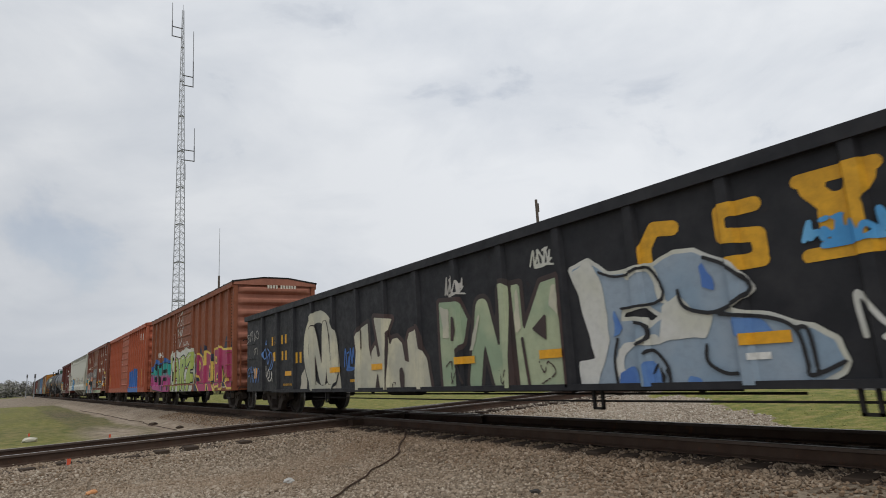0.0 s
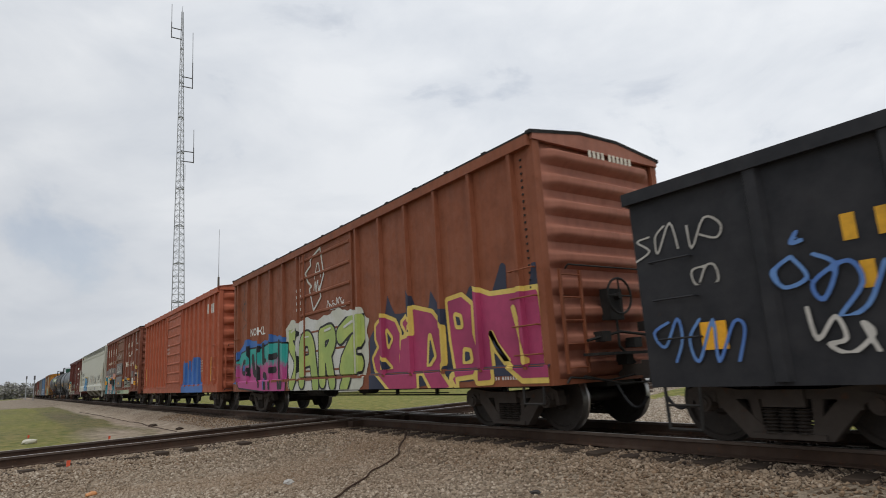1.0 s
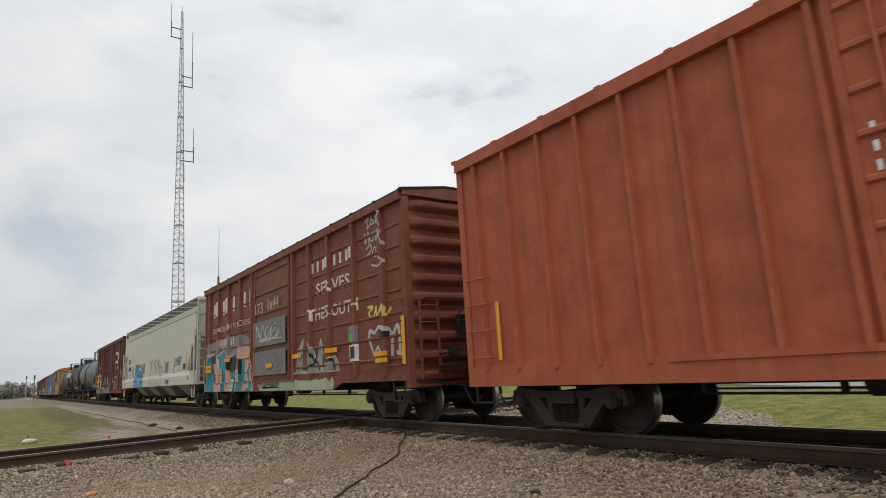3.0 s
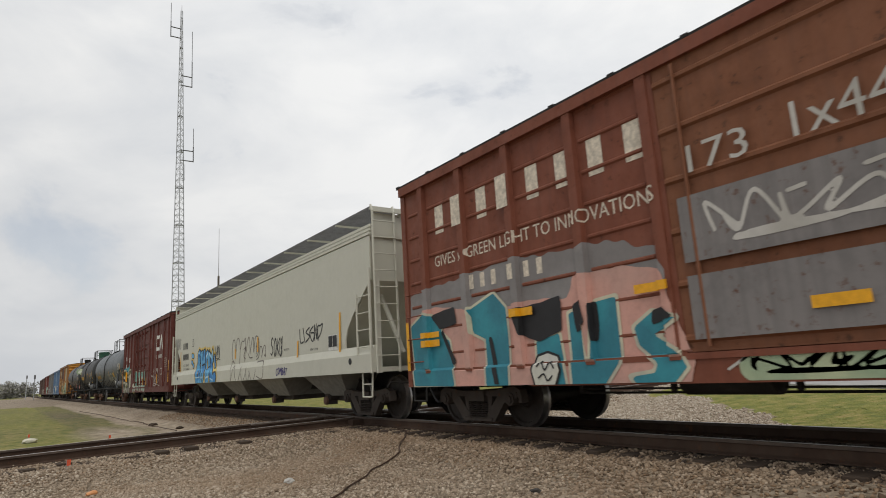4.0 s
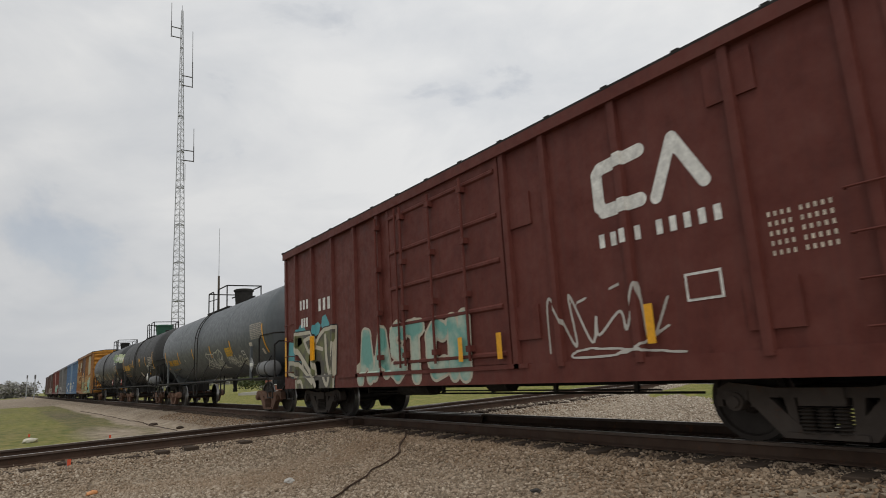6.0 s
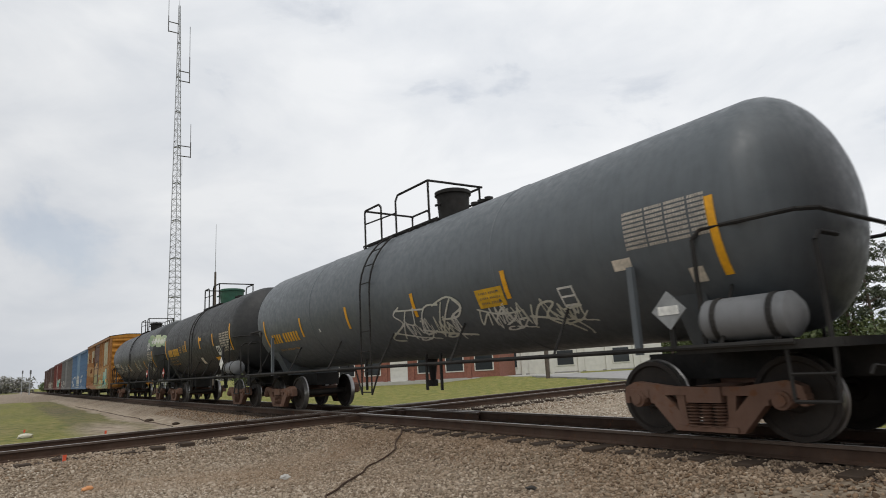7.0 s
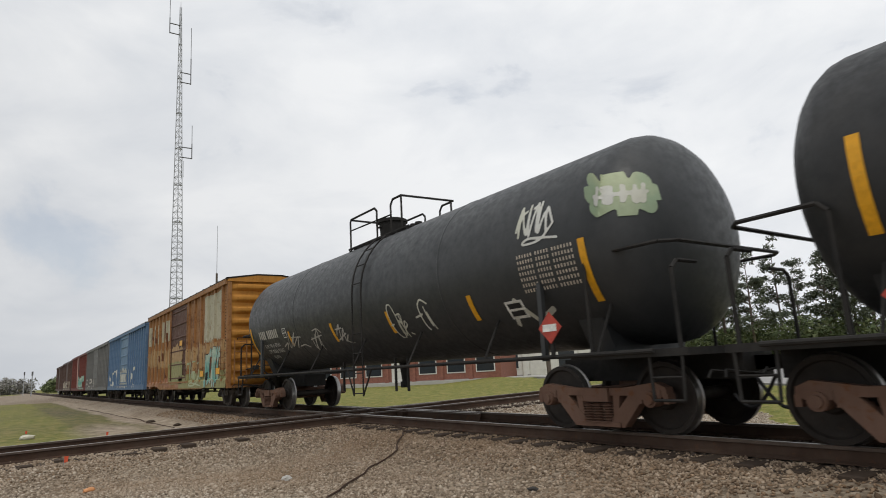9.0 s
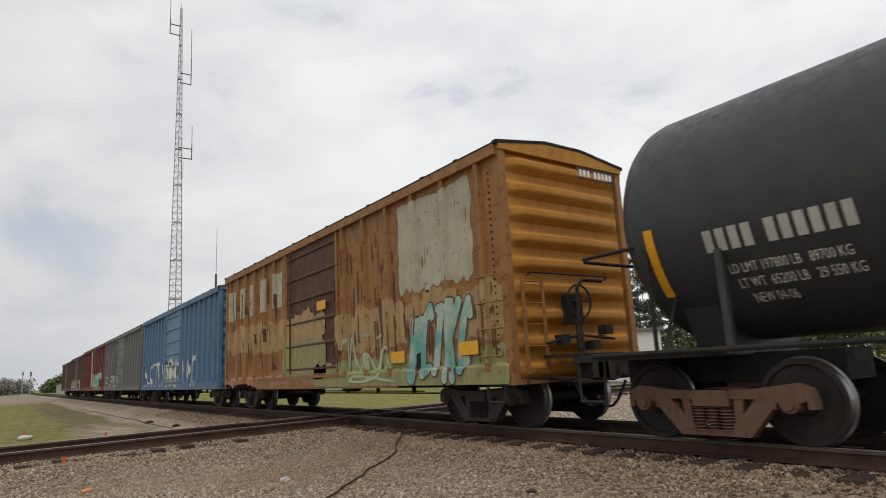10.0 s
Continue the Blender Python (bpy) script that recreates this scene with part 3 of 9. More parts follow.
part("body", prism(B(), [(-2.6, 0.45), (-2.6, 2.3), (1.2, 2.4), (1.9, 1.5), (2.6, 1.2), (2.6, 0.45)], 1, -0.95, 0.95), WALL_WHITE, van)

part("side_panel", box(B(), -2.4, 1.0, -0.97, -0.952, 0.7, 1.5), plain("blue_van_panel", (0.08, 0.28, 0.55), 0.5), van, "blue side panel")
for y in (-0.9, 0.75):
    for x in (-1.7, 1.7):
        part("wheel", rod(B(), (x, y, 0.36), (x, y + 0.2, 0.36), 0.36, 16), plain("tyre_rubber", (0.02, 0.02, 0.02), 0.9), van)


# ---- masts and poles
def lattice_tower():
    H, w0, w1 = 62.8, 1.25, 0.15
    root = thing("lattice_tower", "tall slender steel lattice radio tower with whip antennas", "tower", m=pose(12.62, 98.0, -0.5, 0, -0.85, 20))

    def corner(k, z):
        r = w0 + (w1 - w0) * z / H
        a = k * 2.0944
        return (r * math.cos(a), r * math.sin(a), z)
    for k in range(3):
        part("leg", rod(B(), corner(k, 0), corner(k, H), 0.075, 6, 0.05), GALV, root)
    br, step = B(), 0.95
    for sec in range(int((H - 0.8) / step)):
        z = sec * step
        for k in range(3):
            rod(br, corner(k, z), corner((k + 1) % 3, z), 0.028, 4)
            a, b = ((k, k + 1), (k + 1, k))[sec % 2]
            rod(br, corner(a % 3, z), corner(b % 3, z + step), 0.026, 4)
    part("bracing", br, GALV, root)["kind"] = "stuff"
    for z in (8, 14, 20, 26, 32, 38, 44, 50, 56):
        f = B()
        for k in range(3):
            rod(f, corner(k, z), corner((k + 1) % 3, z), 0.075, 5)
        part("flange", f, GALV, root)
    part("lightning_rod", rod(B(), (0, 0, H - 1), (0, 0, H + 1.0), 0.06, 6, 0.03), GALV, root)
    for z, side, arm, up in ((57.7, -1, 1.65, 6.0), (49.4, 1, 1.7, 10.0), (36.6, 1, 2.0, 5.6)):
        ant = B()
        # arms stand square to the line of sight
        dx, dy = math.cos(math.radians(-20)) * side, math.sin(math.radians(-20)) * side
        for dz in (0, 1.7):
            rod(ant, (0, 0, z + dz), (dx * arm, dy * arm, z + dz), 0.085, 6)
        rod(ant, (dx * arm, dy * arm, z - 0.1), (dx * arm, dy * arm, z + up * 0.45), 0.085, 6)
        rod(ant, (dx * arm, dy * arm, z + up * 0.45), (dx * arm, dy * arm, z + up), 0.05, 6)
        part("whip_antenna", ant, DARK_STEEL, root)
    d = B()
    for x in (0.55, 0.85):
        rod(d, (x, 0, 33.4), (x, 0, 36.1), 0.03, 5)
    rod(d, (0, 0, 33.6), (0.9, 0, 33.6), 0.03, 5)
    part("dipole_antenna", d, GALV, root)
    part("footing", box(B(), -1.8, 1.8, -1.8, 1.8, -0.3, 0.3), ASPHALT, root)


lattice_tower()
mast = thing("radio_mast", "thin dark mast with a whip antenna", "mast", m=pose(18.0, 96.6, -0.5))
part("pole", rod(B(), (0, 0, 0), (0, 0, 17.9), 0.24, 8, 0.16), WOOD_POLE, mast)
part("whip_antenna", rod(B(), (0, 0, 17.9), (0, 0, 25.6), 0.05, 6, 0.03), GALV, mast)
up = thing("utility_pole", "dark timber utility pole with a top bracket", "pole", m=pose(20.56, 28.3, -0.3))
part("pole", rod(B(), (0, 0, 0), (0, 0, 12.2), 0.14, 10, 0.09), WOOD_POLE, up)
part("bracket", box(rod(B(), (-0.02, 0, 11.7), (0.14, 0, 11.7), 0.035, 6), 0.09, 0.19, -0.05, 0.05, 11.35, 11.95), WOOD_POLE, up)
for x, y, h in ((-2.6, 190.0, 6.2), (0.8 - 4.2, 240.0, 7.4)):
    sm = thing("signal_mast", "distant dark railway signal mast", "signal", "signal masts", m=pose(x, y, -0.5))
    part("pole", rod(B(), (0, 0, 0), (0, 0, h), 0.12, 8), GALV, sm)
    part("signal_head", box(B(), -0.2, 0.2, -0.2, 0.1, h - 1.0, h), DARK_STEEL, sm)
hut = thing("signal_hut", "small distant white lineside hut", "hut", m=pose(3.6 + 4, 235.0, -0.5))
part("wall", box(B(), -1.8, 1.8, -1.5, 1.5, 0, 2.6), GALV, hut)
part("roof", prism(B(), [(-2.0, 2.6), (2.0, 2.6), (0, 3.3)], 1, -1.7, 1.7), ASPHALT, hut)


# ---- trees
def clump(bm_v, bm_f, rng, cx, cy, cz, r, n, size, squash=0.7):
    for _ in range(n):
        a, e = rng.uniform(0, 6.283), rng.uniform(-1, 1)
        d = r * rng.random() ** 0.5
        s = math.sqrt(1 - e * e)
        x, y, z = cx + d * s * math.cos(a), cy + d * s * math.sin(a), cz + d * e * squash
        k = len(bm_v)
        for _ in range(3):
            bm_v.append((x + rng.uniform(-size, size), y + rng.uniform(-size, size), z + rng.uniform(-size, size) * 0.8))
        bm_f.append((k, k + 1, k + 2))


def pine_mesh(h, seed):
    rng = random.Random(seed)
    trunk = B()
    bend = rng.uniform(-0.25, 0.25)
    pts = [(bend * math.sin(k / 6 * 2.2), 0.1 * math.sin(k), h * 0.96 * k / 6) for k in range(7)]
    for k, (a, b) in enumerate(zip(pts, pts[1:])):
        rod(trunk, a, b, 0.19 * (1 - k / 6.5), 7, 0.19 * (1 - (k + 1) / 6.5))
    v, f = [], []
    for k in range(34):
        t = rng.uniform(0.30, 1.0)
        reach = (1.05 - t) * 2.6 + 0.5
        a = rng.uniform(0, 6.283)
        z = h * t
        x, y = math.cos(a) * reach * rng.uniform(0.5, 1), math.sin(a) * reach * rng.uniform(0.5, 1)
        rod(trunk, (0, 0, z - 0.5), (x, y, z + 0.1), 0.045, 4, 0.015)
        clump(v, f, rng, x, y, z + 0.1, 0.8, 75, 0.24, 0.5)
    me = bpy.data.meshes.new("crown")
    me.from_pydata(v, [], f)
    me.materials.append(LEAF)
    return mesh_of("trunk", trunk, BARK), me


PINES = [pine_mesh(h, s) for h, s in ((14.5, 1), (13.0, 2), (15.5, 3), (12.0, 4))]
rng = random.Random(12)
for k in range(36):
    u = k / 35
    d = rng.uniform(72, 98)
    a = math.radians(8 + 44 * u + rng.uniform(-1.5, 1.5))
    x, y = -7.69 + d * math.cos(a), d * math.sin(a)
    tm, cm = PINES[k % 4]
    tr = thing("pine_tree", "tall sparse pine tree with open crown", "tree", "pines behind the road", m=pose(x, y, -0.55, 0, 0, rng.uniform(0, 360)))
    part("trunk", tm, BARK, tr)
    part("crown", cm, LEAF, tr)


def woods(name, label, spots, mat, seed, size):
    r = random.Random(seed)
    v, f = [], []
    for x, y, rad, h in spots:
        for j in range(8):
            clump(v, f, r, x + r.uniform(-rad, rad), y + r.uniform(-rad, rad), h * r.uniform(0.15, 0.85), rad * 0.8, 110, size, 0.8)
    me = bpy.data.meshes.new(name)
    me.from_pydata(v, [], f)
    me.materials.append(mat)
    tagged(new(name, me), label, "trees", kind="stuff")


rng = random.Random(21)
woods("undergrowth", "grey-green undergrowth below the pines", [(-7.69 + d * math.cos(a), d * math.sin(a), 2.4, rng.uniform(2.5, 5.0)) for a, d in [(math.radians(rng.uniform(6, 54)), rng.uniform(72, 92)) for _ in range(60)]], SHRUB, 4, 0.34)
woods("shrubs", "green shrubs beside the buildings", [(rng.uniform(15, 23), rng.uniform(68, 76), 1.2, 2.4) for _ in range(10)], SHRUB, 5, 0.2)
woods("distant_woods", "line of distant trees with haze put into their colour", [(rng.uniform(-45, -2) if k % 2 else rng.uniform(9, 110), rng.uniform(330, 420), 4.5, rng.uniform(3.5, 6.5)) for k in range(60)], FARLEAF, 6, 0.85)
woods("distant_trees", "green trees beyond the end of the train", [(rng.uniform(4, 40), rng.uniform(300, 340), 3.0, rng.uniform(4.5, 7.0)) for k in range(16)], SHRUB, 7, 0.7)
# ---------------------------------------------------------------- the train: paints and steel
BLACK_STEEL = paint("grimy_black_steel", (0.022, 0.021, 0.020), wear=0.15, dirt=0.3, rough=0.7)
TRUCK_STEEL = paint("rusty_cast_steel", (0.17, 0.098, 0.07), (0.16, 0.07, 0.035), wear=0.6, dirt=0.5, rough=0.8)
TRUCK_DARK = paint("sooty_cast_steel", (0.062, 0.051, 0.044), (0.10, 0.05, 0.03), wear=0.4, dirt=0.5, rough=0.8)
WHEEL_STEEL = paint("worn_wheel_steel", (0.028, 0.023, 0.02), (0.065, 0.04, 0.028), wear=0.4, dirt=0.4, rough=0.55)
TREAD = plain("polished_tread", (0.30, 0.29, 0.28), 0.35, 0.85, 0.2)
WHITE = plain("white_lettering", (0.68, 0.68, 0.64), 0.7, 0, 0.3, 9)
CREAM = plain("worn_cream_lettering", (0.62, 0.55, 0.45), 0.75, 0, 0.35, 12)
GOLD = plain("yellow_lettering", (0.66, 0.34, 0.015), 0.6, 0, 0.2, 9)
INK = plain("black_paint", (0.012, 0.012, 0.014), 0.6, 0, 0.3)


def spray(name, a, b=None, scale=0.9):
    """Sprayed paint that fades from one colour into another."""
    m, nt, bs = material(name, 0.6)
    c = coords(nt)
    n = tex(nt, "ShaderNodeTexNoise", c, Scale=scale, Detail=3.0, Roughness=0.5)
    f = tex(nt, "ShaderNodeTexNoise", c, Scale=9.0, Detail=8.0, Roughness=0.7)
    col = ramp(nt, n.outputs["Fac"], [(0.42, a), (0.58, b or tuple(v * 0.8 for v in a))]).outputs[0]
    g = ramp(nt, f.outputs["Fac"], [(0.45, (0, 0, 0)), (0.75, (0.35, 0.35, 0.35))]).outputs[0]
    nt.links.new(blendcol(nt, g, col, tuple(v * 0.5 for v in a)), bs.inputs["Base Color"])
    return m


# ---- painted shapes on the cars' sides
def march(us, vs, s, at, verts, faces):
    """Outline the region s > 0 on a grid; at(u, v) gives the point in space."""
    nu, nv = s.shape
    for i in range(nu - 1):
        col = s[i:i + 2]
        if not (col > 0).any():
            continue
        for j in range(nv - 1):
            q = ((us[i], vs[j], s[i, j]), (us[i + 1], vs[j], s[i + 1, j]), (us[i + 1], vs[j + 1], s[i + 1, j + 1]), (us[i], vs[j + 1], s[i, j + 1]))
            if all(c[2] <= 0 for c in q):
                continue
            ring = []
            for a, b in zip(q, q[1:] + q[:1]):
                if a[2] > 0:
                    ring.append((a[0], a[1]))
                if (a[2] > 0) != (b[2] > 0):
                    k = a[2] / (a[2] - b[2])
                    ring.append((a[0] + (b[0] - a[0]) * k, a[1] + (b[1] - a[1]) * k))
            if len(ring) >= 3:
                n0 = len(verts)
                verts += [at(u, v) for u, v in ring]
                faces.append(tuple(range(n0, n0 + len(ring))))


GLYPHS = {
    "R": [[(0.1, 0.0), (0.12, 1.0)], [(0.12, 0.95), (0.7, 0.92), (0.8, 0.7), (0.65, 0.5), (0.15, 0.45)], [(0.4, 0.45), (0.95, 0.0)]],
    "S": [[(0.9, 0.85), (0.55, 1.0), (0.15, 0.85), (0.2, 0.6), (0.75, 0.45), (0.85, 0.2), (0.5, 0.0), (0.05, 0.12)]],
    "A": [[(0.0, 0.0), (0.4, 0.98), (0.55, 0.98), (0.9, 0.0)], [(0.2, 0.35), (0.75, 0.35)]],
    "N": [[(0.1, 0.0), (0.12, 0.98), (0.78, 0.05), (0.88, 1.0)]],
    "C": [[(0.85, 0.82), (0.5, 1.0), (0.15, 0.8), (0.08, 0.4), (0.35, 0.02), (0.9, 0.15)]],
    "U": [[(0.1, 0.98), (0.12, 0.25), (0.35, 0.0), (0.65, 0.02), (0.85, 0.3), (0.88, 1.0)]],
    "K": [[(0.15, 0.0), (0.15, 1.0)], [(0.85, 1.0), (0.2, 0.5), (0.9, 0.0)]],
    "O": [[(0.5, 0.0), (0.15, 0.2), (0.1, 0.7), (0.4, 1.0), (0.75, 0.9), (0.9, 0.5), (0.75, 0.1), (0.5, 0.0)]],
    "T": [[(0.05, 0.95), (0.9, 0.95)], [(0.5, 0.95), (0.45, 0.0)]],
    "Z": [[(0.05, 0.95), (0.9, 0.98), (0.1, 0.05), (0.95, 0.02)]],
    "I": [[(0.5, 0.0), (0.5, 0.68)], [(0.5, 0.95), (0.52, 1.0)]],
    "E": [[(0.85, 1.0), (0.3, 0.95), (0.1, 0.7), (0.5, 0.52), (0.12, 0.35), (0.25, 0.02), (0.9, 0.05)]],
    "B": [[(0.12, 0.0), (0.12, 1.0), (0.7, 0.9), (0.7, 0.6), (0.2, 0.52), (0.8, 0.4), (0.8, 0.1), (0.12, 0.0)]],
    "M": [[(0.05, 0.0), (0.15, 1.0), (0.5, 0.4), (0.8, 1.0), (0.95, 0.0)]],
    "H": [[(0.12, 0.0), (0.12, 1.0)], [(0.85, 0.0), (0.85, 1.0)], [(0.12, 0.5), (0.85, 0.5)]],
    "L": [[(0.12, 1.0), (0.1, 0.05), (0.85, 0.0)]],
    "G": [[(0.85, 0.85), (0.5, 1.0), (0.12, 0.75), (0.1, 0.3), (0.45, 0.0), (0.85, 0.15), (0.85, 0.45), (0.5, 0.45)]],
    "W": [[(0.0, 1.0), (0.25, 0.0), (0.5, 0.65), (0.75, 0.0), (1.0, 1.0)]],
    "+": [[(0.5, 0.1), (0.5, 0.9)], [(0.1, 0.5), (0.9, 0.5)]],
}
LOOSE = ["R", "S", "A", "N", "C", "U", "K", "O", "T"]


def strokes(width, height, count, radius, seed, slant=0.0, text="", wild=1.0):
    """Letter shapes as thick line pieces, spread over a field."""
    rnd = random.Random(seed)
    count = len(text) or count
    out, cell = [], width / count
    pad = radius * 1.1
    for k in range(count):
        g = GLYPHS[text[k] if text else rnd.choice(LOOSE)]
        sx, sy = cell * (rnd.uniform(1.0, 1.12) if text else rnd.uniform(0.82, 1.0)), (height - 2 * pad) * rnd.uniform(0.82, 1.0)
        ox, oy = k * cell + pad * 0.7, pad + (height - 2 * pad - sy) * rnd.random()
        for line in g:
            pts = [(ox + (sx - pad) * (x + wild * rnd.uniform(-0.06, 0.06)) + slant * y, oy + sy * min(1, max(0, y + wild * rnd.uniform(-0.05, 0.05)))) for x, y in line]
            for a, b in zip(pts, pts[1:]):
                out.append((a, b, radius * rnd.uniform(0.85, 1.15)))
    return out


def smooth_line(pts, radius, n=6):
    """Round off a chain of points into a flowing pen line."""
    out, p = [], [pts[0]] + list(pts) + [pts[-1]]
    for k in range(1, len(p) - 2):
        for i in range(n):
            t = i / n
            out.append(tuple(0.5 * (2 * p[k][a] + (p[k + 1][a] - p[k - 1][a]) * t + (2 * p[k - 1][a] - 5 * p[k][a] + 4 * p[k + 1][a] - p[k + 2][a]) * t * t
                             + (3 * p[k][a] - p[k - 1][a] - 3 * p[k + 1][a] + p[k + 2][a]) * t ** 3) for a in (0, 1)))
    out.append(pts[-1])
    return [(a, b, radius) for a, b in zip(out, out[1:])]


def scribble(width, height, loops, radius, seed):
    """A quick signature: one dense pen line that swings up and down, with a flourish below it."""
    rnd = random.Random(seed)
    n = loops * 3
    pts = []
    for k in range(n):
        t = k / (n - 1)
        tall = 0.95 if k in (1, n - 3) or rnd.random() < 0.2 else rnd.uniform(0.55, 0.8)
        y = tall if k % 2 else rnd.uniform(0.15, 0.42)
        x = 0.04 + 0.86 * t + rnd.uniform(-0.09, 0.07)
        pts.append((width * x, height * y))
    out = smooth_line(pts, radius)
    tail = [(width * 0.9, height * 0.4), (width * 0.6, height * 0.12), (width * 0.2, height * 0.1), (width * 0.35, height * 0.2), (width * 0.98, height * 0.08)]
    out += smooth_line(tail, radius * 0.9, 4)
    for _ in range(2):
        x, y = width * rnd.uniform(0.2, 0.8), height * rnd.uniform(0.75, 0.95)
        out.append(((x, y), (x + width * 0.07, y + height * 0.04), radius))
    return out


def field(us, vs, segs):
    U, V = np.meshgrid(us, vs, indexing="ij")
    d = np.full(U.shape, 1e3)
    for a, b, r in segs:
        if r is None:
            continue
        (ax, ay), (bx, by) = a, b
        dx, dy = bx - ax, by - ay
        k = np.clip(((U - ax) * dx + (V - ay) * dy) / (dx * dx + dy * dy + 1e-9), 0, 1)
        d = np.minimum(d, np.hypot(U - ax - k * dx, V - ay - k * dy) - r)
    for _, ring, r in segs:
        if r is not None:
            continue
        inside = np.zeros(U.shape, bool)          # a filled outline
        edge = np.full(U.shape, 1e3)
        for (ax, ay), (bx, by) in zip(ring, ring[1:] + ring[:1]):
            dx, dy = bx - ax, by - ay
            k = np.clip(((U - ax) * dx + (V - ay) * dy) / (dx * dx + dy * dy + 1e-9), 0, 1)
            edge = np.minimum(edge, np.hypot(U - ax - k * dx, V - ay - k * dy))
            if dy:
                inside ^= ((ay > V) != (by > V)) & (U < ax + dx * (V - ay) / dy)
        d = np.minimum(d, np.where(inside, -edge, edge))
    return d, U, V


def mural(car, left, right, z0, z1, layers, segs, step=0.055, name="graffiti", label="", blotch=0.0, seed=0, over=0, shine=None):
    """Spray paint on the near side between two stations: layers of (margin, paint), the widest first."""
    surf, breaks = car["_surf"], car["_breaks"]
    m = 0.15
    us = np.arange(-m, left - right + m, step)
    us = np.unique(np.round(np.concatenate([us, [left - b for b in breaks if right - m < b < left + m]]), 4))
    vs = np.arange(-m, z1 - z0 + m, step)
    lo = max(0, car["_low"] - z0)
    vs = np.unique(np.maximum(vs, lo))
    keep = (us > left - car["_half"] + 0.01) & (us < left + car["_half"] - 0.01)
    us = us[keep]
    d, U, V = field(us, vs, segs)
    if blotch:
        rough = np.array([[noise.noise((u * 1.6 + seed, v * 1.6, seed)) + 0.5 * noise.noise((u * 5 + seed, v * 5, 3)) for v in vs] for u in us])
        d = d + blotch * rough
    for k, (margin, mat) in enumerate(layers):
        verts, faces = [], []
        lift = 0.005 + 0.004 * (k + over)
        march(us, vs, margin - d, lambda u, v: (surf(left - u, z0 + v) - lift, left - u, z0 + v), verts, faces)
        if faces:
            me = bpy.data.meshes.new(name)
            me.from_pydata(verts, [], faces)
            me.materials.append(mat)
            ob = new(name, me)
            ob.parent = car["_root"]
            if label and k == 0:
                ob["label"] = label
    if shine:
        fine = [((a[0] - 0.05, a[1] + 0.05), (b[0] - 0.05, b[1] + 0.05), r * 0.13) for a, b, r in segs[::2]]
        mural(car, left, right, z0, z1, [(0.0, shine)], fine, 0.032, "highlight", over=over + len(layers))


def piece(car, y0, z0, layers, shapes, step=0.045, label="", blotch=0.0, seed=0, over=0):
    """Sprayed shapes from a corner (y0, z0): pen lines of a radius through points, or filled outlines where the radius is 0."""
    segs = []
    for r, pts in shapes:
        if r:
            segs += smooth_line(pts, r, 4) if len(pts) > 2 else [(pts[0], pts[1], r)]
        else:
            segs.append((None, pts, None))
    wide = max(u for _, pts in shapes for u, _ in pts)
    tall = max(v for _, pts in shapes for _, v in pts)
    left = y0 - car["_c"]
    mural(car, left, left - wide, z0, z0 + tall, layers, segs, step, "graffiti", label, blotch, seed, over)


def slab(car, left, right, z0, z1, mat, name="reflector", label="", lift=0.006, thick=0.004):
    """A flat plate, strip or bar that follows the side."""
    surf = car["_surf"]
    ys = sorted({left, right, *[b for b in car["_breaks"] if right < b < left]})
    n = 2 if not car["_round"] else max(2, int((z1 - z0) / 0.12) + 1)
    zs = [z0 + (z1 - z0) * i / (n - 1) for i in range(n)]
    bm = B()
    front = [[bm.verts.new((surf(y, z) - lift, y, z)) for z in zs] for y in ys]
    for i in range(len(ys) - 1):
        for j in range(n - 1):
            bm.faces.new((front[i][j], front[i + 1][j], front[i + 1][j + 1], front[i][j + 1]))
    me = bpy.data.meshes.new(name)
    bm.to_mesh(me)
    bm.free()
    me.materials.append(mat)
    ob = new(name, me)
    ob.parent = car["_root"]
    if label:
        ob["label"] = label
    return ob


def bars(car, left, right, z0, z1, text_lengths, mat, name="lettering", label="", lift=0.006):
    """Illegible or private lettering: one plain bar for each character, words given by their lengths."""
    total = sum(text_lengths) + 0.7 * (len(text_lengths) - 1)
    cell = (left - right) / total
    bm, y, surf = B(), left, car["_surf"]
    for w in text_lengths:
        for _ in range(w):
            half_w = min(cell * 0.34, (z1 - z0) * 0.24)
            a, b = y - cell * 0.5 + half_w, y - cell * 0.5 - half_w
            zs = [z0, z1] if not car["_round"] else [z0, (z0 + z1) / 2, z1]
            g = [[bm.verts.new((min(surf(a, z), surf(b, z)) - lift, yy, z)) for z in zs] for yy in (a, b)]
            for j in range(len(zs) - 1):
                bm.faces.new((g[0][j], g[1][j], g[1][j + 1], g[0][j + 1]))
            y -= cell
        y -= cell * 0.7
    ob = part(name, bm, mat, car["_root"], label)
    return ob


